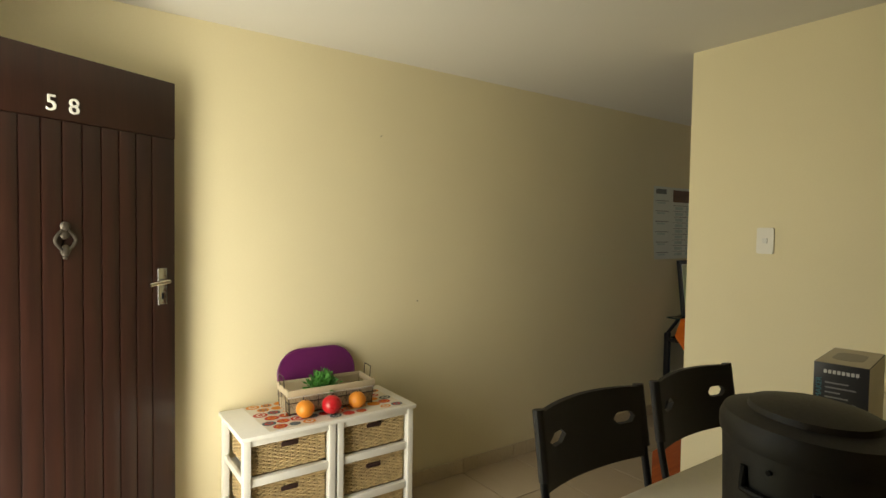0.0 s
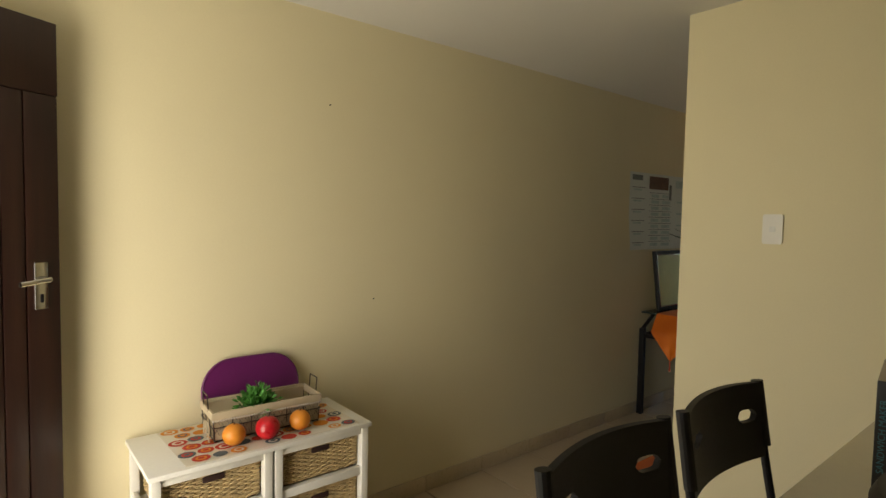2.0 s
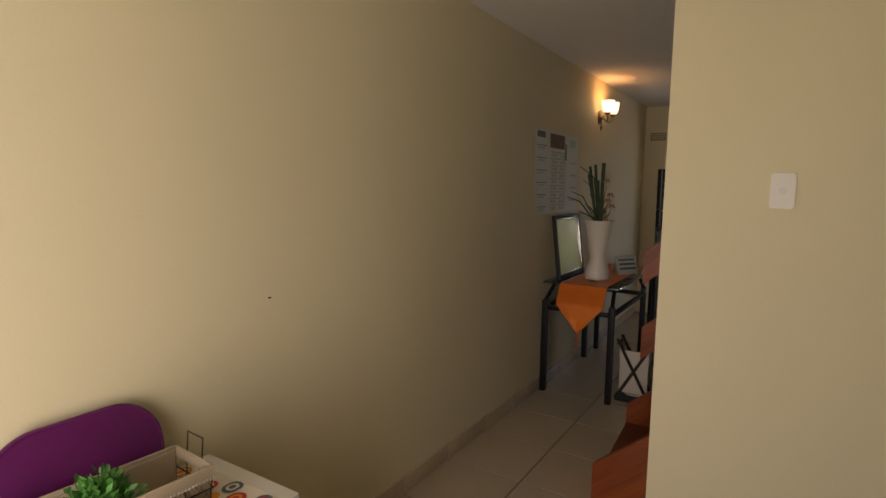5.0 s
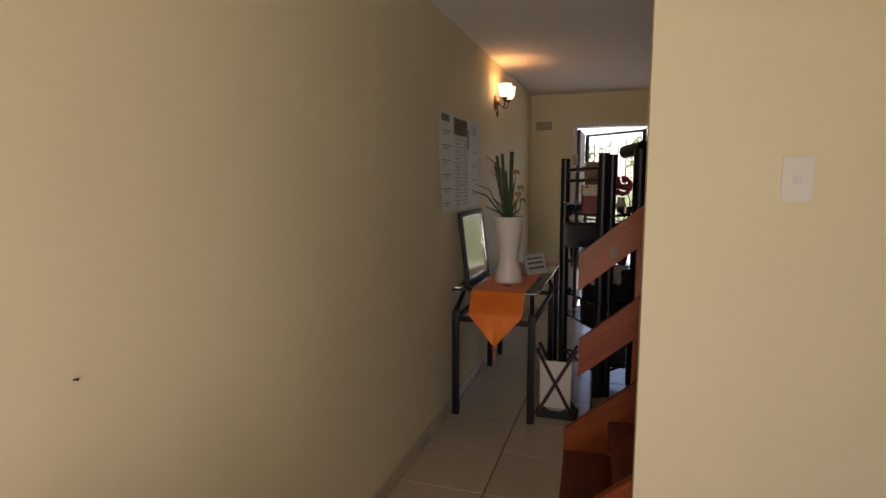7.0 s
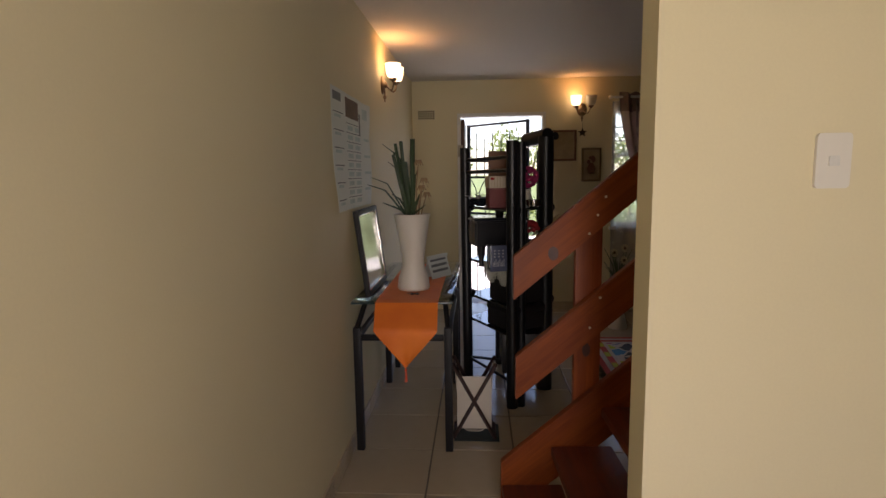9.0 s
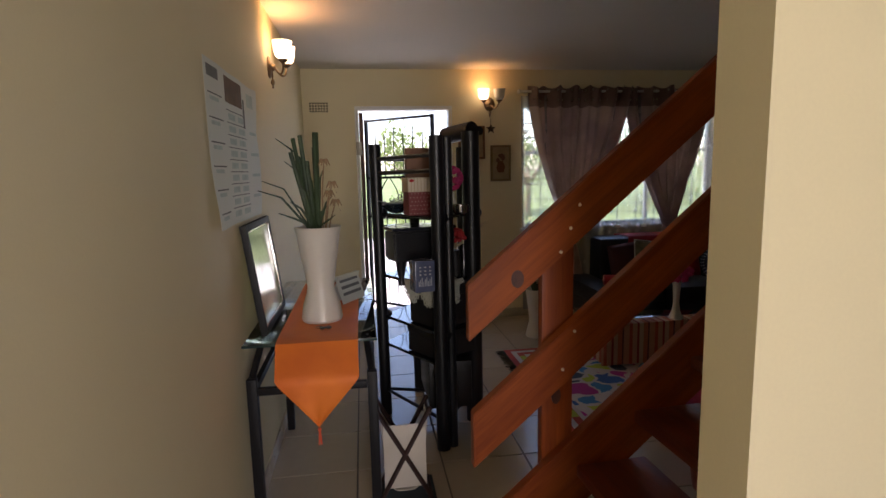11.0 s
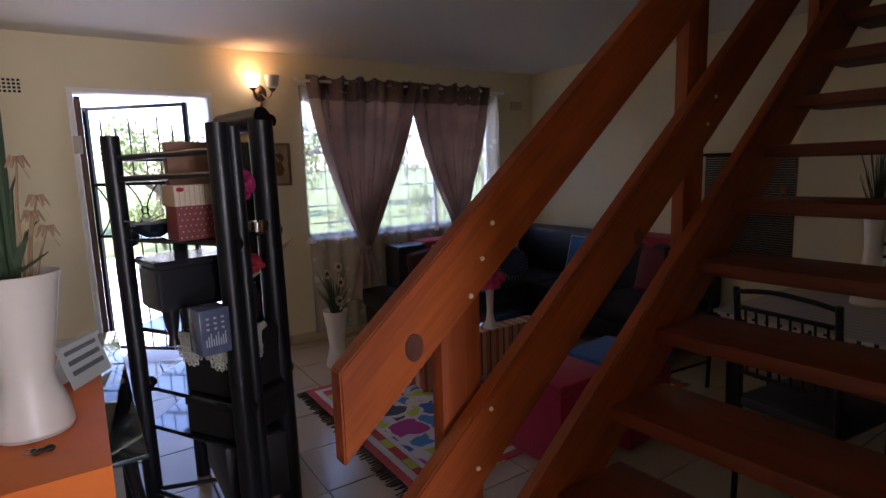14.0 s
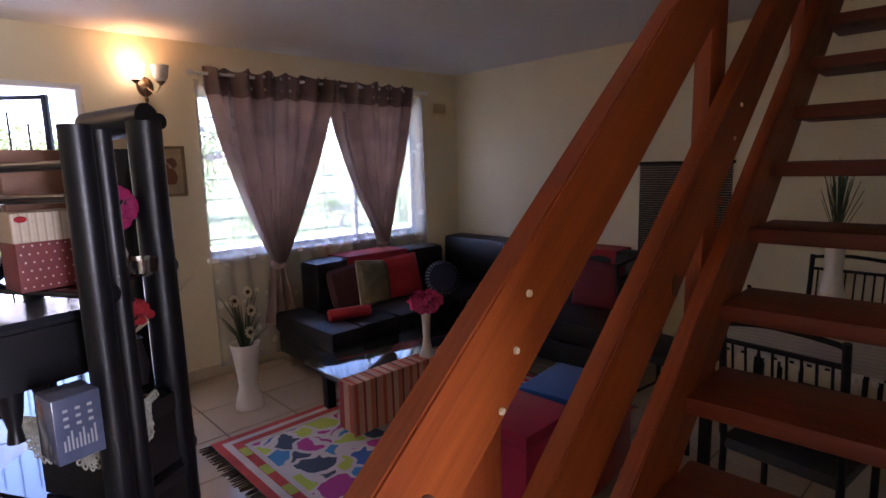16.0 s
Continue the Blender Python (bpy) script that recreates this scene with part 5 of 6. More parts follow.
# things on the rack
pian = thing("toy_piano", "miniature glossy black grand piano on the rack", "ornament", (0.80, 5.36, 0.879), 14)
outline = [(-0.17, -0.10), (0.18, -0.10), (0.18, 0.06), (0.10, 0.12), (0.02, 0.15), (-0.08, 0.16), (-0.15, 0.13), (-0.175, 0.05)]
bm = bm_new()
slab(bm, [(x * 0.98, y) for x, y in outline], pose(0, 0, 0.13), 0.16)
bmesh.ops.bevel(bm, geom=bm.edges[:], offset=0.012, segments=2, affect="EDGES")
part("body", bm, LACQUER, pian)
bm = bm_new()
slab(bm, [(x * 1.04, y * 1.04) for x, y in outline], pose(0, 0, 0.292), 0.016)
bmesh.ops.bevel(bm, geom=bm.edges[:], offset=0.005, segments=2, affect="EDGES")
part("lid", bm, mat("glossy_black_lid", (0.02, 0.022, 0.03), 0.15, bump=0.0), pian, "glossy lid that mirrors the sky")
for x, y in ((-0.12, -0.06), (0.13, -0.06), (0.0, 0.10)):
    bm = bm_new()
    lathe(bm, [(0.02, 0), (0.014, 0.035), (0.024, 0.08), (0.03, 0.132)], (x, y, 0), 14)
    part("leg", bm, LACQUER, pian)

gb = thing("gift_box", "maroon dotted gift box with a cream striped lid", "gift box", (0.815, 5.37, 1.244), 12)
bm = bm_new()
box(bm, (-0.075, -0.055, 0), (0.075, 0.055, 0.13), 0.003)
body = part("body", bm, mat("maroon_card", (0.19, 0.035, 0.035), 0.6, vary=0.15, scale=20), gb)
bm = bm_new()
for i in range(8):
    for j in range(6):
        slab(bm, [(0.0026 * math.cos(k * 1.047), 0.0026 * math.sin(k * 1.047)) for k in range(6)], pose(-0.066 + 0.0185 * i + 0.008 * (j % 2), -0.0556, 0.012 + 0.021 * j, 90), 0.0006)
part("dots", bm, mat("pink_dot", (0.6, 0.42, 0.36), 0.6), body)
bm = bm_new()
box(bm, (-0.080, -0.060, 0.125), (0.080, 0.060, 0.20), 0.004)
part("lid", bm, stripes("cream_stripe_card", "x", 0.018, [(0.0, (0.66, 0.56, 0.42)), (0.5, (0.52, 0.40, 0.27)), (0.75, (0.70, 0.62, 0.48))], 0.6), gb)
bm = bm_new()
ball(bm, (-0.06, -0.066, 0.185), 0.010, (1.4, 0.6, 0.8), 10)
part("bow", bm, REDCLOTH, gb)
bm = bm_new()
box(bm, (-0.09, -0.02, 0), (0.09, 0.02, 0.36), 0.004)
single("tall_carton", bm, mat("brown_card", (0.24, 0.12, 0.07), 0.6, vary=0.1), "tall plain brown cardboard carton on the shelf", "box", pose(0.84, 5.47, 1.244, 0, 0, 12))
bowl = thing("dark_bowl", "shallow dark glass bowl on the rack", "bowl", (0.70, 5.56, 1.2445))
bm = bm_new()
lathe(bm, [(0.03, 0), (0.06, 0.02), (0.10, 0.055), (0.104, 0.056), (0.06, 0.03), (0.002, 0.012)], seg=28)
part("vessel", bm, mat("dark_blue_glass", (0.02, 0.03, 0.04), 0.1), bowl)
bm = bm_new()
prng = random.Random(4)
for k in range(24):
    rod(bm, (prng.uniform(-0.08, 0.08), prng.uniform(-0.08, 0.08), 0.052), (prng.uniform(-0.11, 0.11), prng.uniform(-0.09, 0.09), prng.uniform(0.055, 0.085)), 0.003, seg=5)
part("filling", bm, mat("grey_pebble", (0.4, 0.4, 0.42), 0.4), bowl)

blue = thing("blue_carton", "blue-grey glossy printed carton on the lace cloth", "box", (0.79, 5.09, 0.886), 12)
bm = bm_new()
box(bm, (-0.05, -0.05, 0), (0.05, 0.05, 0.155), 0.004)
part("carton", bm, mat("blue_grey_card", (0.10, 0.12, 0.20), 0.2, vary=0.15, scale=15, coat=0.5), blue)
bm = bm_new()
for k in range(9):
    box(bm, (-0.035 + 0.008 * k, -0.0512, 0.03), (-0.031 + 0.008 * k, -0.0502, 0.055 + 0.01 * (k % 3)))
for i in range(3):
    for j in range(3):
        box(bm, (-0.03 + 0.025 * i, -0.0512, 0.085 + 0.018 * j), (-0.02 + 0.025 * i, -0.0502, 0.092 + 0.018 * j))
part("print_marks", bm, mat("pale_mark", (0.4, 0.42, 0.48), 0.4), blue)
doily = thing("lace_doily", "cream crocheted lace cloth hanging over the shelf", "doily", (0.865, 5.06, 0.880))
loops = []
prng = random.Random(14)
corner_a, corner_b, corner_c = Vector((-0.262, 0.580, 0)), Vector((0.022, 0.098, 0)), Vector((0.258, 0.405, 0))
for p, q, t0, t1, n in ((corner_a, corner_b, 0.42, 0.95, 15), (corner_b, corner_c, 0.12, 0.62, 11)):
    face = math.degrees(math.atan2(q.y - p.y, q.x - p.x))
    for k in range(n):
        c = p.lerp(q, t0 + (t1 - t0) * k / (n - 1))
        drop = 0.020 + 0.085 * abs(math.sin(k * math.pi / (n - 1) * 2.0)) ** 1.5
        for row in range(1 + int(drop / 0.022)):
            for fan in (-48, 0, 48):
                loops.append(pose(c.x, c.y, 0.004 - 0.022 * row, 90, 0, face) @ pose(0, 0, 0, 0, 0, -90 + fan + prng.uniform(-9, 9)) @ pose(0.020, 0, 0))
    for k in range(n * 2):
        c = p.lerp(q, prng.uniform(t0, t1)) + Vector((-(q.y - p.y), q.x - p.x, 0)).normalized() * prng.uniform(0.01, 0.10)
        loops.append(pose(c.x, c.y, 0.003, 0, 0, prng.uniform(0, 180)))
petal = bm_new()
pts = [(0.021 * math.cos(a), 0.0095 * math.sin(a), 0) for a in [i * 0.785 for i in range(8)]]
for i in range(8):
    rod(petal, pts[i], pts[(i + 1) % 8], 0.0030, seg=4)
bm = repeated("lace", petal, loops, mat("cream_crochet", (0.52, 0.52, 0.44), 0.85, vary=0.15, scale=30))
part("lace", bm, mat("cream_crochet", (0.52, 0.52, 0.44), 0.85, vary=0.15, scale=30), doily)
for z0, z1, w, turn, label in ((0.6300, 0.857, 0.25, 30, "black storage box under the lace edged shelf"), (0.4600, 0.608, 0.27, 32, "low black storage box on the bottom shelf")):
    sb = thing("storage_box", label, "box", (0.925, 5.42, z0), turn, "boxes on the rack")
    bm = bm_new()
    box(bm, (-w / 2, -w / 2, 0), (w / 2, w / 2, (z1 - z0) * 0.74), 0.006)
    part("body", bm, BLACKP, sb)
    bm = bm_new()
    box(bm, (-w / 2 - 0.004, -w / 2 - 0.004, (z1 - z0) * 0.745), (w / 2 + 0.004, w / 2 + 0.004, z1 - z0), 0.006)
    part("lid", bm, BLACKP, sb)
rf = thing("red_flowers", "red artificial flowers in a small dark vase", "flowers", (1.02, 5.46, 0.8795))
bm = bm_new()
lathe(bm, [(0.03, 0), (0.04, 0.06), (0.025, 0.14), (0.028, 0.15)], seg=16)
part("vase", bm, BLACKP, rf)
bm = bm_new()
for k in range(60):
    d = Vector((prng.gauss(0, 1), prng.gauss(0, 1), abs(prng.gauss(0, 1)))).normalized()
    c = Vector((0.0, 0.0, 0.21)) + d * 0.055
    ball(bm, c, 0.017, (1, 0.5, 0.8), 6)
part("petals", bm, REDCLOTH, rf)
bm = bm_new()
for k in range(12):
    strap(bm, [(0, 0, 0.16), (0.08, 0.02, 0.2 + 0.004 * k), (0.13 + 0.006 * k, 0.0, 0.25 + 0.006 * k)], 0.0015)
part("dry_ears", bm, mat("straw", (0.5, 0.42, 0.28), 0.8), rf)
rb = thing("magenta_flowers", "magenta artificial flowers on the upper shelf", "flowers", (1.0, 5.46, 1.2445))
bm = bm_new()
lathe(bm, [(0.025, 0), (0.035, 0.05), (0.022, 0.10), (0.026, 0.11)], seg=16)
part("vase", bm, CERAMIC, rb)
bm = bm_new()
for k in range(60):
    d = Vector((prng.gauss(0, 1), prng.gauss(0, 1), prng.gauss(0, 1))).normalized()
    ball(bm, Vector((0, 0, 0.19)) + d * 0.06, 0.018, (1, 0.5, 0.8), 6)
part("petals", bm, mat("magenta_petal", (0.38, 0.012, 0.11), 0.6, vary=0.2), rb)
bm = bm_new()
lathe(bm, [(0.03, 0), (0.045, 0.012), (0.05, 0.05), (0.047, 0.05), (0.04, 0.014), (0.002, 0.008)], seg=20)
single("silver_cup", bm, CHROME, "small shiny silver cup on the shelf", "cup", pose(1.03, 5.32, 1.2445))

# ---- rug ----
rug = thing("area_rug", "multicoloured patterned rug with dark fringed ends", "rug", (1.60, 5.15, 0.0))
RW, RL = 2.05, 1.47
bm = bm_new()
box(bm, (0.0, 0.0, 0.001), (RW, RL, 0.010), 0.003)
part("rug_field", bm, rug_pattern("bright_rug_pattern"), rug)
REDW, CREAMW, LIMEW = cloth("rug_red", (0.50, 0.06, 0.04), (0.36, 0.04, 0.03), 0.95), cloth("rug_cream", (0.62, 0.57, 0.52), (0.5, 0.46, 0.42), 0.95), cloth("rug_lime", (0.42, 0.52, 0.05), (0.33, 0.42, 0.04), 0.95)
for inset, width, m in ((0.0, 0.045, REDW), (0.045, 0.04, CREAMW), (0.085, 0.05, REDW), (0.135, 0.03, CREAMW)):
    i, w = inset, width
    for a, b in (((i, i), (i + w, RL - i)), ((RW - i - w, i), (RW - i, RL - i)), ((i + w, i), (RW - i - w, i + w)), ((i + w, RL - i - w), (RW - i - w, RL - i))):
        bm = bm_new()
        box(bm, (a[0], a[1], 0.0095), (b[0], b[1], 0.0115))
        part("border_band", bm, m, rug)
for k in range(5):
    bm = bm_new()
    y = 0.2 + 0.25 * k
    box(bm, (0.088, y, 0.0117), (0.132, y + 0.10, 0.0124))
    part("border_block", bm, LIMEW, rug)
spots = []
prng = random.Random(2)
for k in range(95):
    y = RL * (k + 0.5) / 95
    for e in (0, 1):
        x = 0.0 if e == 0 else RW
        s = -1 if e == 0 else 1
        spots.append(along((x - s * 0.002, y, 0.006), (x + s * prng.uniform(0.05, 0.075), y + prng.uniform(-0.012, 0.012), 0.003)))
fr = bm_new()
bmesh.ops.create_cone(fr, cap_ends=True, segments=5, radius1=0.0045, radius2=0.0025, depth=1.0)
tagged(part("fringe", repeated("fringe", fr, spots, cloth("dark_fringe", (0.06, 0.05, 0.035), (0.14, 0.11, 0.06), 0.95)), None, rug), kind="stuff")

# ---- corner sofa ----
sofa = thing("corner_sofa", "black leather corner sofa on short chrome legs", "sofa", (0, 0, 0))


def cushion_block(name, a, b, bevel, material=LEATHER, label=""):
    bm = bm_new()
    box(bm, a, b, bevel)
    return part(name, bm, material, sofa, label)


cushion_block("base", (2.50, 6.80, 0.10), (3.74, 7.56, 0.27), 0.03)
cushion_block("base", (3.76, 5.45, 0.10), (4.60, 7.56, 0.27), 0.03)
cushion_block("seat", (2.475, 6.72, 0.272), (2.735, 7.57, 0.43), 0.045)
cushion_block("seat", (2.745, 6.74, 0.272), (3.08, 7.32, 0.43), 0.045)
cushion_block("seat", (3.09, 6.74, 0.272), (3.74, 7.32, 0.43), 0.045)
cushion_block("seat", (3.75, 6.74, 0.272), (4.34, 7.32, 0.43), 0.045)
cushion_block("seat", (3.75, 6.10, 0.272), (4.34, 6.73, 0.43), 0.045)
cushion_block("seat", (3.75, 5.47, 0.272), (4.34, 6.09, 0.43), 0.045)
cushion_block("backrest", (2.74, 7.33, 0.30), (3.45, 7.60, 0.80), 0.05)
cushion_block("backrest", (3.46, 7.33, 0.30), (4.10, 7.60, 0.80), 0.05)
cushion_block("backrest", (4.35, 6.40, 0.30), (4.62, 7.60, 0.84), 0.05)
cushion_block("backrest", (4.35, 5.47, 0.30), (4.62, 6.39, 0.84), 0.05)
for x, y in ((2.56, 6.84), (2.56, 7.45), (3.65, 6.87), (3.85, 5.55), (4.5, 5.55)):
    bm = bm_new()
    rod(bm, (x, y, 0.0), (x, y, 0.105), 0.022, seg=16)
    part("leg", bm, CHROME, sofa)


def pillow(name, at, rot, size, material, label, piping=None):
    p = thing(name, label, "cushion", at)
    bm = bm_new()
    n = 14
    for side in (-1, 1):
        grid = []
        for j in range(n + 1):
            row = []
            for i in range(n + 1):
                u, v = 2 * i / n - 1, 2 * j / n - 1
                puff = max(0.0, (1 - u ** 4) * (1 - v ** 4)) ** 0.6
                pinch = 1 - 0.05 * (1 - abs(u)) * abs(v) ** 3
                row.append(bm.verts.new((u * size / 2 * pinch, side * (0.004 + 0.06 * puff), size / 2 + v * size / 2 * (1 - 0.05 * (1 - abs(v)) * abs(u) ** 3))))
            grid.append(row)
        for j in range(n):
            for i in range(n):
                f = (grid[j][i], grid[j][i + 1], grid[j + 1][i + 1], grid[j + 1][i])
                bm.faces.new(f)
    bmesh.ops.remove_doubles(bm, verts=bm.verts, dist=0.0085)
    bmesh.ops.transform(bm, matrix=rot, verts=bm.verts)
    part("cover", bm, material, p)
    if piping:
        bm = bm_new()
        h = size / 2
        bent(bm, [rot @ Vector(v) for v in ((-h, 0, 0), (h, 0, 0), (h, 0, size), (-h, 0, size), (-h, 0, 0))], 0.006, 6)
        part("piping", bm, piping, p)


pillow("scatter_cushion", (3.18, 7.17, 0.42), pose(0, 0, 0, -14, 8, 12), 0.36, OLIVE, "olive green scatter cushion with cream piping", CANVAS)
pillow("scatter_cushion", (3.52, 7.20, 0.42), pose(0, 0, 0, -14, -4, -8), 0.36, REDCLOTH, "plain red scatter cushion on the sofa")
pillow("scatter_cushion", (2.98, 7.22, 0.42), pose(0, 0, 0, -10, -6, 5), 0.34, mat("dark_plum_cloth", (0.06, 0.012, 0.016), 0.7), "dark plum scatter cushion on the sofa")
pillow("scatter_cushion", (4.22, 6.55, 0.42), pose(0, 0, 0, -12, 5, -75), 0.38, BLUECLOTH, "bright blue scatter cushion with cream edging", CANVAS)
pillow("scatter_cushion", (4.22, 5.80, 0.42), pose(0, 0, 0, -12, 5, -80), 0.36, mat("deep_red_cloth", (0.16, 0.012, 0.02), 0.7), "deep red scatter cushion on the sofa")
rc = thing("round_cushion", "round navy cushion with pale ribbed edge", "cushion", (3.72, 6.95, 0.43), -30)
bm = bm_new()
lathe(bm, [(0.002, -0.05), (0.11, -0.045), (0.145, -0.02), (0.15, 0.0), (0.145, 0.02), (0.11, 0.045), (0.002, 0.05)], seg=30)
bmesh.ops.transform(bm, matrix=pose(0, 0, 0.15, 75), verts=bm.verts)
part("cover", bm, mat("navy_cloth", (0.02, 0.03, 0.07), 0.7), rc)
bm = bm_new()
for k in range(30):
    a = k * 2 * math.pi / 30
    m = pose(0, 0, 0.15, 75)
    rod(bm, m @ Vector((0.125 * math.cos(a), 0.125 * math.sin(a), 0.042)), m @ Vector((0.152 * math.cos(a), 0.152 * math.sin(a), 0.0)), 0.004, seg=5)
part("ribs", bm, mat("pale_blue_thread", (0.35, 0.4, 0.5), 0.8), rc)


def draped(name, x0, x1, y, top, front, back, material, label, turn=0.0, at=(0, 0, 0)):
    bm = bm_new()

    def f(u, v):
        s = v * (front + 0.27 + back)
        if s < front:
            p = (0, -0.285, top - front + s)
        elif s < front + 0.27:
            p = (0, -0.285 + (s - front), top)
        else:
            p = (0, -0.012, top - (s - front - 0.27))
        return Vector((x0 + (x1 - x0) * u + 0.01 * math.sin(v * 5), p[1] - 0.004 * math.sin(u * 14), p[2] + 0.004))

    sheet(bm, 14, 18, f, 0.004)
    return single(name, bm, material, label, "throw", pose(*at, 0, 0, turn))


draped("throw", 0, 0.62, 0, 0.808, 0.10, 0.02, REDCLOTH, "red throw folded over the sofa back", 0, (3.02, 7.615, 0.0))
draped("throw", 0, 0.60, 0, 0.848, 0.10, 0.02, REDCLOTH, "red throw folded over the sofa back", -90, (4.637, 6.30, 0.0))
bm = bm_new()
rod(bm, (2.62, 6.98, 0.475), (2.92, 6.90, 0.475), 0.045, seg=20)
single("bolster", bm, REDCLOTH, "small red bolster lying on the seat", "cushion")

# ---- coffee table ----
ct = thing("coffee_table", "low black coffee table draped with striped woven cloth", "coffee table", (2.21, 6.06, 0.0))
bm = bm_new()
box(bm, (0.0, 0.03, 0.295), (1.05, 0.56, 0.325), 0.004)
part("tabletop", bm, LACQUER, ct)
bm = bm_new()
box(bm, (-0.01, 0.02, 0.3255), (1.06, 0.57, 0.335), 0.003)
part("glass_sheet", bm, mat("smoked_glass", (0.02, 0.024, 0.024), 0.05, bump=0.0, coat=1.0), ct)
for x in (0.13, 0.97):
    for y in (0.10, 0.50):
        bm = bm_new()
        box(bm, (x - 0.03, y - 0.03, 0), (x + 0.03, y + 0.03, 0.294), 0.004)
        part("leg", bm, LACQUER, ct)
tc = thing("striped_cloth", "orange, red and cream striped woven cloth on the table", "tablecloth", (2.21, 6.06, 0.0))
STR = stripes("woven_stripes", "x", 0.20, [(0.0, (0.50, 0.10, 0.045)), (0.12, (0.62, 0.36, 0.22)), (0.30, (0.32, 0.03, 0.025)), (0.38, (0.64, 0.44, 0.28)), (0.55, (0.55, 0.17, 0.08)), (0.72, (0.10, 0.03, 0.03)), (0.78, (0.60, 0.30, 0.18))])
bm = bm_new()
sheet(bm, 20, 14, lambda u, v: Vector((-0.015 + 1.04 * u, 0.012 - 0.004 * math.sin(u * 30) * (1 - v), 0.03 + 0.306 * v)), 0.003)
part("hanging_side", bm, STR, tc)
bm = bm_new()
sheet(bm, 10, 14, lambda u, v: Vector((-0.018 + 0.003 * math.sin(u * 17) * (1 - v), 0.012 + 0.13 * u, 0.05 + 0.286 * v)), 0.003)
part("hanging_end", bm, stripes("woven_stripes_end", "y", 0.20, [(0.0, (0.50, 0.10, 0.045)), (0.2, (0.62, 0.36, 0.22)), (0.45, (0.32, 0.03, 0.025)), (0.7, (0.64, 0.44, 0.28))]), tc)
bm = bm_new()
sheet(bm, 20, 6, lambda u, v: Vector((-0.015 + 1.04 * u, 0.010 + 0.13 * v, 0.3385)), 0.002)
part("top_side", bm, STR, tc)
pv = thing("pink_flower_vase", "slim white vase with bright pink artificial flowers", "vase", (2.80, 6.12, 0.3395))
bm = bm_new()
lathe(bm, [(0.002, 0), (0.05, 0), (0.052, 0.01), (0.030, 0.06), (0.022, 0.12), (0.028, 0.25), (0.036, 0.30), (0.032, 0.30), (0.02, 0.12), (0.002, 0.03)], seg=26)
part("vessel", bm, CERAMIC, pv)
bm = bm_new()
prng = random.Random(31)
for k in range(150):
    d = Vector((prng.gauss(0, 1), prng.gauss(0, 1), prng.gauss(0.2, 0.8))).normalized()
    c = Vector((0, 0, 0.35)) + Vector((d.x * 0.095, d.y * 0.09, d.z * 0.06))
    q = Euler((prng.uniform(0, 3), prng.uniform(0, 3), prng.uniform(0, 6))).to_matrix()
    pts = [c + q @ Vector((0.024 * math.cos(a) * (1 + 0.25 * (i % 2)), 0.017 * math.sin(a), 0.007 * (i % 2))) for i, a in enumerate([j * 1.047 for j in range(6)])]
    bm.faces.new([bm.verts.new(p) for p in pts])
part("petals", bm, mat("pink_petal", (0.66, 0.06, 0.19), 0.6, vary=0.25, scale=25), pv)

# ---- ottomans ----
def ottoman(x, y, rz, w, lid_mat, body_mat, label):
    o = thing("ottoman", label, "ottoman", (x, y, 0), rz, "cube ottomans")
    bm = bm_new()
    box(bm, (-w / 2, -w / 2, 0.015), (w / 2, w / 2, 0.385), 0.014)
    part("body", bm, body_mat, o)
    bm = bm_new()
    box(bm, (-w / 2 - 0.006, -w / 2 - 0.006, 0.386), (w / 2 + 0.006, w / 2 + 0.006, 0.45), 0.018)
    part("lid", bm, lid_mat, o)


REDV = cloth("red_vinyl", (0.40, 0.010, 0.022), (0.32, 0.008, 0.018), 0.4)
BLUEV = cloth("blue_vinyl", (0.02, 0.12, 0.42), (0.016, 0.09, 0.34), 0.45)
ottoman(2.41, 5.07, 2, 0.36, MAGENTA, MAGENTA, "magenta vinyl cube ottoman on the rug")
ottoman(2.845, 5.05, 7, 0.41, BLUEV, REDV, "red cube ottoman with a blue lid")

# ---- flower vase by the window ----
v2 = thing("floor_vase", "white waisted floor vase on the tiles", "vase", (1.99, 6.98, 0.0))
bm = bm_new()
lathe(bm, [(0.002, 0), (0.088, 0), (0.090, 0.01), (0.075, 0.08), (0.058, 0.14), (0.062, 0.20), (0.085, 0.38), (0.094, 0.43), (0.089, 0.43), (0.056, 0.18), (0.002, 0.16)], seg=34)
part("vessel", bm, CERAMIC, v2)
f2 = thing("daisy_bunch", "artificial daisies with green stems in the floor vase", "flowers", (1.99, 6.98, 0.35))
bm = bm_new()
prng = random.Random(17)
heads = []
for k in range(26):
    a, r, h = prng.uniform(0, 6.28), prng.uniform(0.02, 0.17), prng.uniform(0.15, 0.42)
    strap(bm, [(0.01 * math.cos(a), 0.01 * math.sin(a), 0.0), (0.4 * r * math.cos(a), 0.4 * r * math.sin(a), h * 0.6), (r * math.cos(a), r * math.sin(a), h)], 0.006)
part("leaves", bm, GREEN, f2)
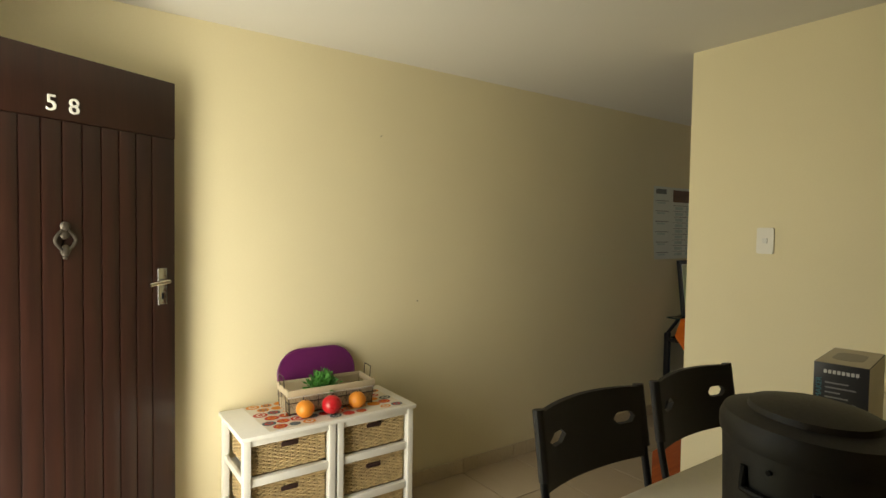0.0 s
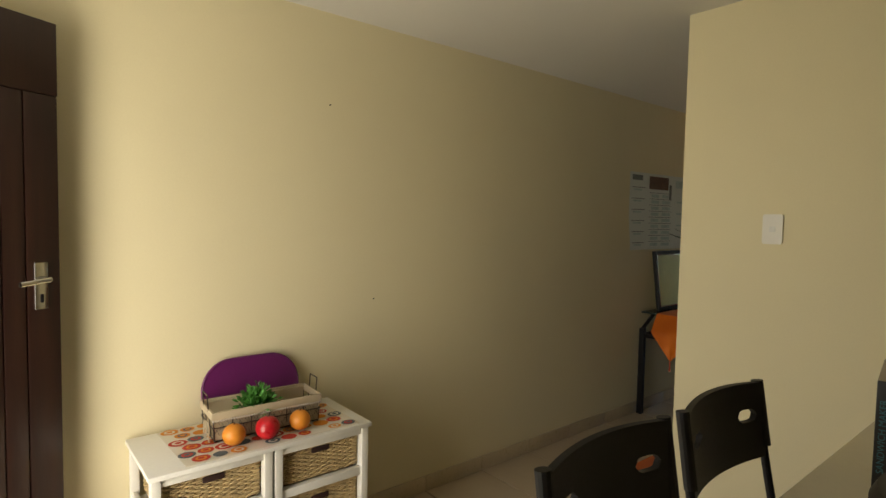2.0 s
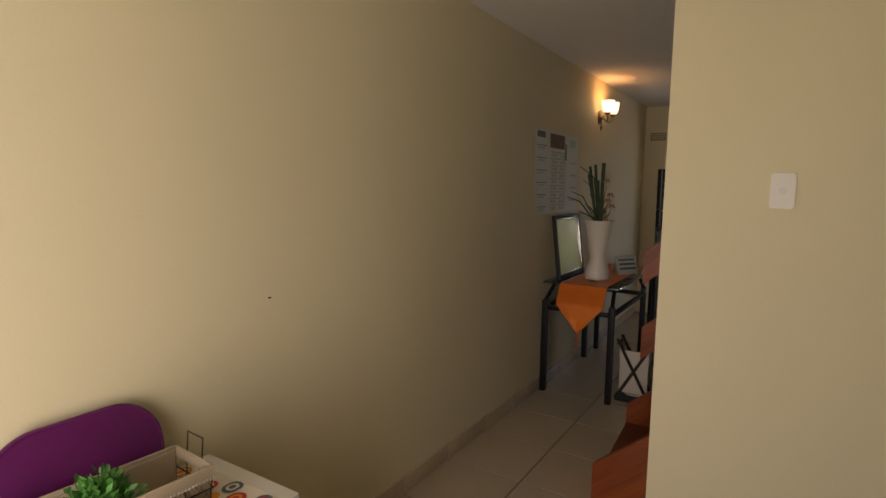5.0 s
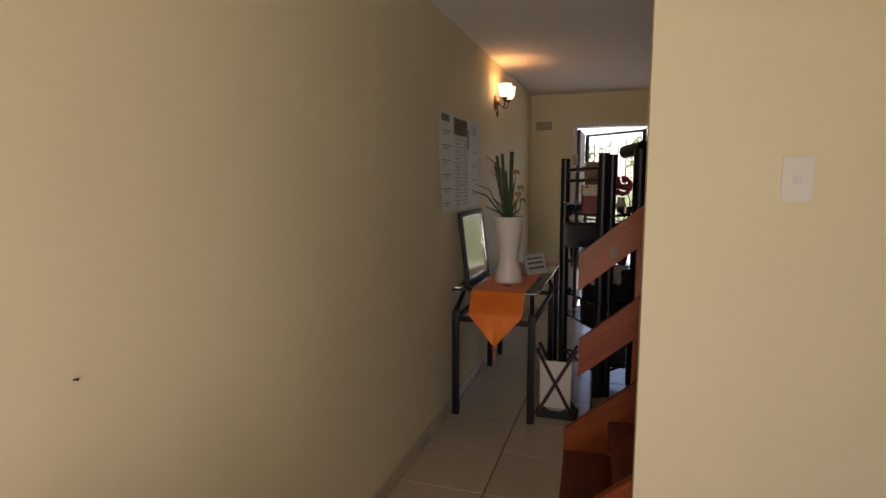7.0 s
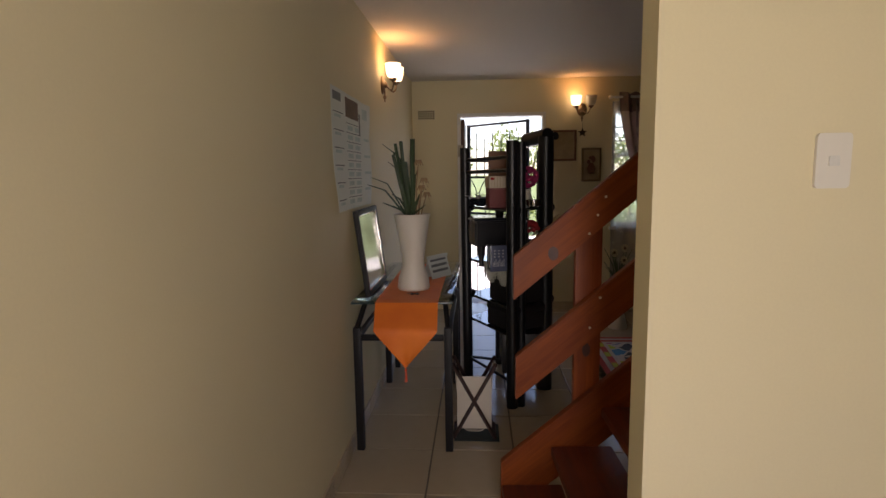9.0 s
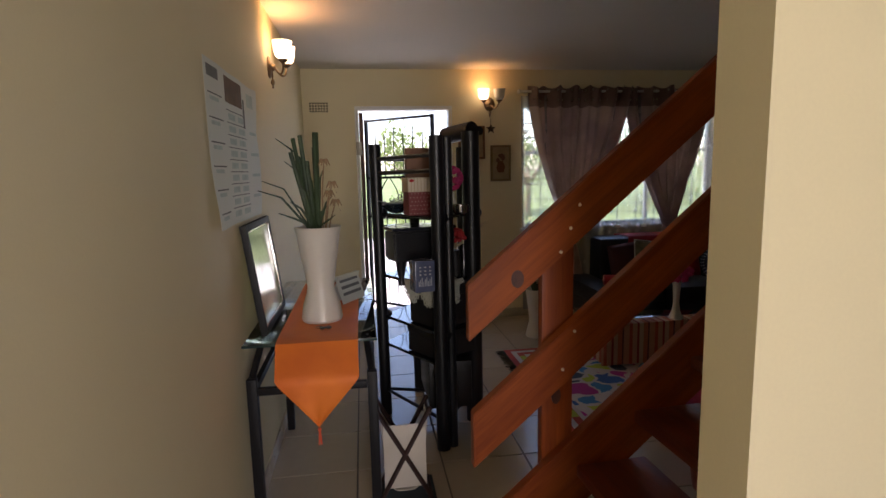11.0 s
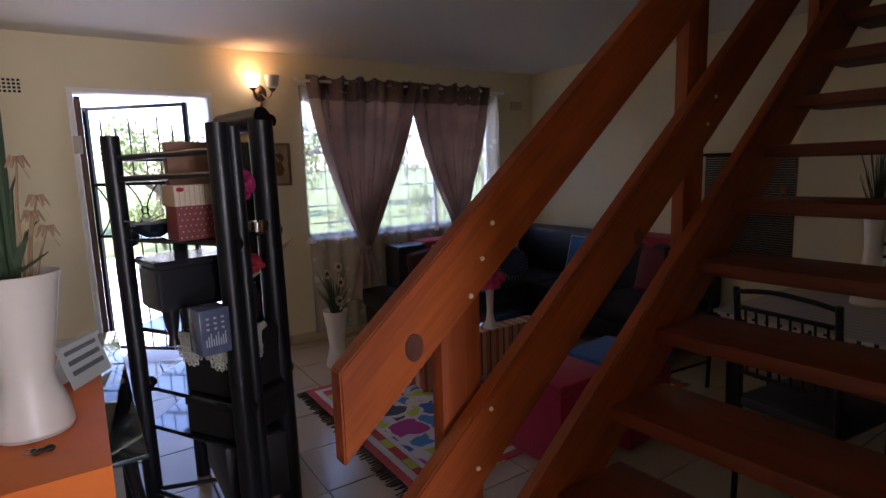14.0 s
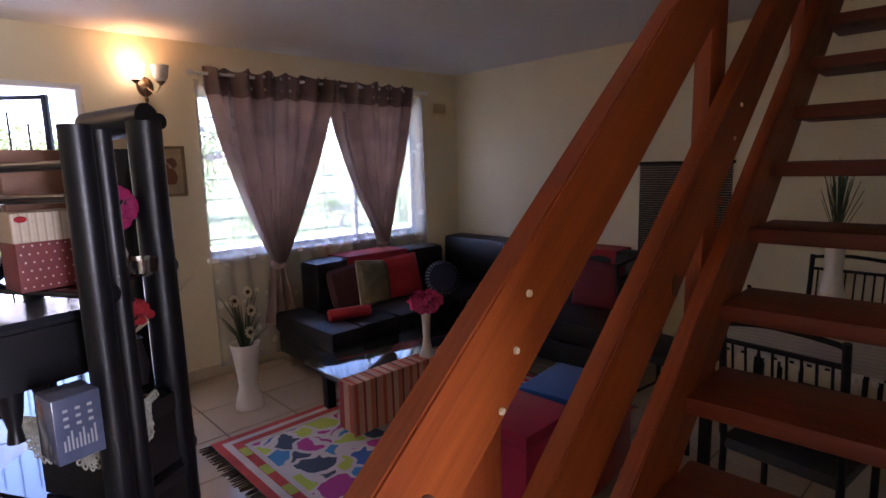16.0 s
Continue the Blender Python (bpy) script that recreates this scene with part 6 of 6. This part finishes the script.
for x, y, z in ((0.03, -0.06, 0.30), (0.0, -0.09, 0.17), (-0.04, 0.02, 0.36), (0.06, 0.04, 0.40)):
    bm = bm_new()
    m = pose(x, y, z, 75, 0, 20)
    for k in range(10):
        a = k * 0.628
        bm.faces.new([bm.verts.new(m @ Vector(p)) for p in ((0.012 * math.cos(a - 0.25), 0.012 * math.sin(a - 0.25), 0), (0.036 * math.cos(a - 0.2), 0.036 * math.sin(a - 0.2), 0.004), (0.042 * math.cos(a), 0.042 * math.sin(a), 0.003), (0.036 * math.cos(a + 0.2), 0.036 * math.sin(a + 0.2), 0.004), (0.012 * math.cos(a + 0.25), 0.012 * math.sin(a + 0.25), 0))])
    head = part("flower", bm, mat("cream_petal", (0.60, 0.52, 0.40), 0.7), f2)
    bm = bm_new()
    ball(bm, m @ Vector((0, 0, 0.004)), 0.014, seg=10)
    part("eye", bm, mat("dark_flower_eye", (0.06, 0.03, 0.015), 0.8), head)

# ---- curtains ----
CY = FAR - 0.085
rod_t = thing("curtain_rod", "white curtain rod with a round end over the window", "curtain rod", (3.1, CY, 2.205))
bm = bm_new()
rod(bm, (-1.06, 0, 0), (1.05, 0, 0), 0.012, seg=14)
part("pole", bm, FRAMEWHITE, rod_t)
for x in (-1.08, 1.07):
    bm = bm_new()
    ball(bm, (x, 0, 0), 0.022, seg=14)
    part("finial", bm, FRAMEWHITE, rod_t)
for x in (-1.0, 1.0):
    bm = bm_new()
    rod(bm, (x, 0, 0), (x, 0.084, 0), 0.008, seg=10)
    part("bracket", bm, FRAMEWHITE, rod_t)


def curtain(x0, x1, tie_x, tie_z, folds, tail, name_label):
    c = thing("curtain", name_label, "curtain", (0, CY, 0), group="tied curtains")
    zt = 2.242

    def f(u, v):
        z = zt + (tie_z - zt) * v
        left = x0 + (tie_x - 0.035 - x0) * (v ** 1.55)
        right = x1 + (tie_x + 0.035 - x1) * (v ** 1.55)
        amp = (0.040 + 0.022 * math.sin(u * 7.3 + folds)) * (1 - 0.25 * v)
        x = left + (right - left) * u
        warp = u + 0.035 * math.sin(u * 9.0 + folds) + 0.02 * math.sin(u * 21.0)
        y = amp * math.sin(warp * folds * 2 * math.pi + 0.8 * math.sin(v * 3)) + (0.006 + 0.014 * v) * math.sin(u * folds * 11.3 + 4 * v) + 0.007 * math.sin(u * 37 + v * 9)
        return Vector((x, -0.034 + y, z + 0.016 * math.sin(u * folds * 2 * math.pi + 1.2) * (1 - v) ** 3))

    bm = bm_new()
    sheet(bm, 160, 10, lambda u, v: f(u, v * 0.13), 0.002)
    head = part("heading", bm, CURTAINTOP, c, "darker heading band with metal eyelets")
    bm = bm_new()
    sheet(bm, 160, 46, lambda u, v: f(u, 0.13 + v * 0.87), 0.002)
    part("drape", bm, CURTAIN, c)
    for k in range(folds * 2):
        u = (k + 0.5) / (folds * 2)
        for vv in (0.02, 0.085):
            p = f(u, vv)
            bm = bm_new()
            rod(bm, p + Vector((0, -0.006, 0)), p + Vector((0, -0.001, 0)), 0.012, seg=12)
            part("eyelet", bm, CHROME, head)
    bm = bm_new()
    ball(bm, (tie_x, -0.015, tie_z - 0.01), 0.058, (1, 0.7, 0.75), 16)
    for k in range(14):
        a = k * 0.449
        rod(bm, (tie_x + 0.02 * math.cos(a), -0.02 + 0.02 * math.sin(a), tie_z + 0.03), (tie_x + 0.055 * math.cos(a), -0.02 + 0.035 * math.sin(a), tie_z - 0.02), 0.008, seg=6)
    part("knot", bm, CURTAIN, c)
    bm = bm_new()

    def g(u, v):
        w = 0.05 + 0.10 * v
        return Vector((tie_x + (u - 0.5) * 2 * w, -0.01 + 0.03 * math.sin(u * 19) * (0.5 + v), tie_z - 0.03 - tail * v))

    sheet(bm, 40, 12, g, 0.002)
    part("tail", bm, CURTAIN, c)


curtain(2.11, 3.16, 2.55, 0.81, 7, 0.45, "taupe satin curtain gathered into a low knot")
curtain(3.06, 4.02, 3.57, 0.86, 6, 0.14, "taupe satin curtain tied up to a point")
bm = bm_new()
sheet(bm, 160, 8, lambda u, v: Vector((2.05 + 2.10 * u + 0.02 * v, 0.014 * math.sin(u * 95) + 0.008 * math.sin(u * 41 + 2 * v), 2.17 - 2.10 * v)))
single("net_curtain", bm, NET, "sheer embroidered net curtain behind the drapes", "curtain", pose(0, FAR - 0.045, 0))

# ---- pictures on the far wall ----
def picture(x0, x1, z0, z1, frame_mat, label, urn=True):
    p = thing("framed_picture", label, "picture", ((x0 + x1) / 2, FAR, (z0 + z1) / 2))
    w, h, t = x1 - x0, z1 - z0, 0.022
    for a, b in (((-w / 2, -h / 2), (-w / 2 + t, h / 2)), ((w / 2 - t, -h / 2), (w / 2, h / 2)), ((-w / 2 + t, -h / 2), (w / 2 - t, -h / 2 + t)), ((-w / 2 + t, h / 2 - t), (w / 2 - t, h / 2))):
        bm = bm_new()
        box(bm, (a[0], -0.022, a[1]), (b[0], -0.001, b[1]), 0.004)
        part("frame_bar", bm, frame_mat, p)
    bm = bm_new()
    box(bm, (-w / 2 + t, -0.012, -h / 2 + t), (w / 2 - t, -0.002, h / 2 - t))
    can = part("canvas", bm, mat("tan_canvas", (0.34, 0.26, 0.15), 0.7, vary=0.2, scale=12), p)
    if urn:
        bm = bm_new()
        lathe(bm, [(0.02, -0.09), (0.03, -0.085), (0.045, -0.04), (0.03, 0.0), (0.02, 0.01), (0.028, 0.02)], seg=16)
        for v in bm.verts:
            v.co.y = v.co.y * 0.04 - 0.014
        part("painted_urn", bm, mat("painted_brown", (0.16, 0.06, 0.025), 0.7), can)
        bm = bm_new()
        for k in range(9):
            ball(bm, (0.03 * math.cos(k * 1.9), -0.0135, 0.05 + 0.03 * math.sin(k * 2.3)), 0.016, (1, 0.08, 1), 8)
        part("painted_flowers", bm, mat("painted_plum", (0.16, 0.07, 0.05), 0.7), can)


GILT = mat("dull_gilt", (0.24, 0.17, 0.08), 0.45, metal=0.4, vary=0.25)
picture(1.755, 1.955, 1.365, 1.71, GILT, "gilt framed painting of a flower urn")
picture(1.44, 1.70, 1.58, 1.895, wood("brown_picture_frame", (0.12, 0.05, 0.02), (0.2, 0.09, 0.04), 0.5), "brown wooden framed picture on the wall", False)

# ---- right wall: blind, hooks, stars ----
bl = thing("cane_blind", "dark brown woven cane blind hanging on the wall", "blind", (RIGHT, 5.33, 1.11), 0)
for k in range(44):
    bm = bm_new()
    z = -0.385 + 0.77 * (k + 0.5) / 44
    box(bm, (-0.014, -0.335, z - 0.007), (-0.004, 0.335, z + 0.007))
    part("slat", bm, mat("dark_cane", (0.055, 0.042, 0.030), 0.7, vary=0.3, scale=20), bl)
bm = bm_new()
rod(bm, (-0.016, -0.35, 0.395), (-0.016, 0.48, 0.395), 0.012, seg=10)
part("head_rail", bm, BLACKM, bl)
def star(x, y, z, material, label, turn=70, cord=0.24):
    s = thing("hanging_star", label, "ornament", (x, y, z))
    bm = bm_new()
    pts = [((0.05 if k % 2 == 0 else 0.021) * math.sin(k * math.pi / 5), (0.05 if k % 2 == 0 else 0.021) * math.cos(k * math.pi / 5)) for k in range(10)]
    slab(bm, pts, pose(0, 0, 0, 90, 0, turn), 0.008)
    part("star", bm, material, s)
    bm = bm_new()
    rod(bm, (0, 0, 0.048), (0, 0, cord), 0.0016, seg=5)
    part("cord", bm, BLACKM, s)


star(RIGHT - 0.06, 5.94, 1.235, mat("dark_green_star", (0.02, 0.03, 0.022), 0.5), "dark star ornament hanging by a cord")
star(RIGHT - 0.06, 5.06, 1.245, mat("rust_star", (0.30, 0.09, 0.05), 0.6), "rust red star ornament hanging by a cord")
star(1.755, FAR - 0.03, 1.865, mat("dark_brown_star", (0.04, 0.02, 0.012), 0.5), "dark brown star hanging under the wall light", 0, 0.10)
hk = thing("wall_bracket", "black bracket that holds the hanging star", "bracket", (RIGHT, 5.94, 1.49))
bm = bm_new()
box(bm, (-0.08, -0.008, -0.012), (-0.001, 0.008, 0.012), 0.002)
part("arm", bm, BLACKM, hk)
bm = bm_new()
ball(bm, (RIGHT - 0.012, 4.85, 0.655), 0.014, seg=10)
single("coat_hook", bm, BLACKM, "small black coat hook on the wall", "hook")

# ---- dining set under the stairs ----
dt = thing("dining_table", "dining table with a black metal frame", "dining table", (2.98, 3.42, 0.0))
bm = bm_new()
box(bm, (0, 0, 0.735), (0.82, 1.14, 0.752), 0.004)
part("tabletop", bm, mat("dark_glass_top", (0.03, 0.032, 0.03), 0.1, bump=0.0), dt)
for x in (0.06, 0.76):
    for y in (0.06, 1.08):
        bm = bm_new()
        box(bm, (x - 0.022, y - 0.022, 0), (x + 0.022, y + 0.022, 0.734), 0.004)
        part("leg", bm, BLACKM, dt)
cl = thing("tablecloth", "pale woven tablecloth with knotted tassels", "tablecloth", (2.98, 3.42, 0.753))
bm = bm_new()
sheet(bm, 12, 16, lambda u, v: Vector((-0.02 + 0.86 * u, -0.02 + 1.18 * v, 0.003)), 0.003)
part("cloth", bm, stripes("pale_woven_stripe", "x", 0.05, [(0.0, (0.52, 0.48, 0.42)), (0.6, (0.40, 0.36, 0.31)), (0.8, (0.56, 0.52, 0.46))]), cl)
bm = bm_new()
for k in range(20):
    y = -0.01 + 1.16 * (k + 0.5) / 20
    box(bm, (-0.024, y - 0.02, -0.012), (-0.018, y + 0.02, 0.003))
    ball(bm, (-0.022, y, -0.022), 0.008, (1, 1, 1.5), 6)
part("tassels", bm, CANVAS, cl)
bm = bm_new()
lathe(bm, [(0.002, 0), (0.075, 0), (0.078, 0.01), (0.055, 0.10), (0.036, 0.25), (0.040, 0.38), (0.05, 0.42), (0.046, 0.42), (0.03, 0.25), (0.002, 0.05)], seg=28)
tv = single("grass_vase", bm, CERAMIC, "tall white tapered vase on the dining table", "vase", pose(3.60, 4.18, 0.757))
gr = thing("grass_bunch", "tuft of artificial green grass in the vase", "plant", (3.60, 4.18, 1.0))
bm = bm_new()
prng = random.Random(6)
for k in range(60):
    a, r, h = prng.uniform(0, 6.28), prng.uniform(0.0, 0.09), prng.uniform(0.32, 0.52)
    strap(bm, [(0, 0, 0.05), (r * 0.3 * math.cos(a), r * 0.3 * math.sin(a), h * 0.6), (r * math.cos(a), r * math.sin(a), h)], 0.003)
tagged(part("blades", bm, GREEN, gr), kind="stuff")


def dining_chair():
    """Metal chair with an upright-bar back; local x points to its front."""
    c = thing("dining_chair", "black metal dining chair with an upright-bar back", "chair", group="dining chairs")
    for y in (-0.19, 0.19):
        bm = bm_new()
        bent(bm, [(-0.20, y, 0.0), (-0.19, y, 0.46), (-0.25, y, 0.96)], 0.013, 10)
        part("back_post", bm, BLACKM, c)
        bm = bm_new()
        bent(bm, [(0.20, y, 0.0), (0.19, y, 0.44)], 0.013, 10)
        part("front_leg", bm, BLACKM, c)
    bm = bm_new()
    box(bm, (-0.20, -0.20, 0.44), (0.21, 0.20, 0.49), 0.018)
    part("seat", bm, mat("black_vinyl", (0.02, 0.019, 0.02), 0.5), c)
    for z, x in ((0.60, -0.207), (0.88, -0.24)):
        bm = bm_new()
        box(bm, (x - 0.008, -0.185, z - 0.008), (x + 0.008, 0.185, z + 0.008), 0.002)
        part("back_rail", bm, BLACKM, c)
    bm = bm_new()
    bent(bm, [(-0.25 + 0.004 * math.sin(k), -0.19 + 0.38 * k / 12, 0.945 + 0.02 * math.sin(math.pi * k / 12)) for k in range(13)], 0.010, 8)
    part("top_rail", bm, BLACKM, c)
    for k in range(8):
        y = -0.155 + 0.31 * k / 7
        bm = bm_new()
        rod(bm, (-0.207, y, 0.60), (-0.24, y, 0.88), 0.005, seg=8)
        part("bar", bm, BLACKM, c)
    bm = bm_new()
    rod(bm, (-0.195, -0.19, 0.18), (-0.195, 0.19, 0.18), 0.008, seg=8)
    part("stretcher", bm, BLACKM, c)
    return c


dc = dining_chair()
dc.matrix_world = pose(2.88, 4.10, 0, 0, 0, -6)
copy_thing(dc, pose(4.10, 4.25, 0, 0, 0, 178))
copy_thing(dc, pose(3.55, 4.88, 0, 0, 0, -95))
copy_thing(dc, pose(4.10, 3.54, 0, 0, 0, 182))

# ---- bucket behind the stairs ----
bk = thing("red_bucket", "small red plastic bucket on the floor", "bucket", (2.04, 4.56, 0.0))
bm = bm_new()
lathe(bm, [(0.002, 0.0), (0.075, 0.0), (0.10, 0.17), (0.106, 0.175), (0.10, 0.178), (0.072, 0.008), (0.002, 0.006)], seg=28)
part("pail", bm, mat("dull_red_plastic", (0.26, 0.035, 0.02), 0.45), bk)
bm = bm_new()
bent(bm, [(0.10 * math.cos(a), 0.02, 0.17 + 0.12 * math.sin(a)) for a in [k * math.pi / 10 for k in range(11)]], 0.003, 6)
part("bail", bm, BLACKM, bk)

# ---- floor tiles, last ----
floor = tagged(new("floor"), "glossy cream ceramic tile floor with dark joints", "floor", "", "structure")
bm = bm_new()
box(bm, (-0.15, -0.1, -0.12), (RIGHT + 0.15, FAR + 0.2, -0.006))
part("grout_bed", bm, GROUT, floor)
bm = bm_new()
PX, PY, GAP = 0.43, 0.42, 0.008
box(bm, (-PX / 2 + GAP / 2, -PY / 2 + GAP / 2, -0.01), (PX / 2 - GAP / 2, PY / 2 - GAP / 2, 0), 0.0025)
tile_mesh = mesh_of("tile", bm, TILE, radians(5))
ny0 = int((2.917 - FRONT) / PY) + 1
for i in range(int(RIGHT / PX) + 1):
    for j in range(-ny0, int((FAR - 2.917) / PY) + 1):
        ob = new("tile", tile_mesh)
        ob.parent = floor
        ob.location = ((i + 0.5) * PX, 2.917 + (j + 0.5) * PY, random.uniform(-0.0006, 0.0004))
        ob.rotation_euler = (random.uniform(-0.0002, 0.0002), random.uniform(-0.0002, 0.0002), random.choice((0, math.pi)))
base = tagged(new("baseboard"), "cream tile skirting along the long wall", "baseboard", "", "structure")
bm = bm_new()
box(bm, (0, -PY / 2 + 0.0015, 0), (0.010, PY / 2 - 0.0015, 0.085), 0.002)
skirt_mesh = mesh_of("skirting_tile", bm, SKIRT)
for j in range(-4, 12):
    y = 2.917 + (j + 0.5) * PY
    if FRONT + 0.2 < y < FAR - 0.1:
        ob = new("skirting_tile", skirt_mesh)
        ob.parent, ob.location = base, (0, y, 0)
bm = bm_new()
box(bm, (-PX / 2 + 0.0015, -0.010, 0), (PX / 2 - 0.0015, 0, 0.085), 0.002)
skirt_far = mesh_of("skirting_tile", bm, SKIRT)
for i in range(10):
    x = 1.39 + 0.05 + (i + 0.5) * PX
    if x < RIGHT - 0.1:
        ob = new("skirting_tile", skirt_far)
        ob.parent, ob.location = base, (x, FAR, 0)
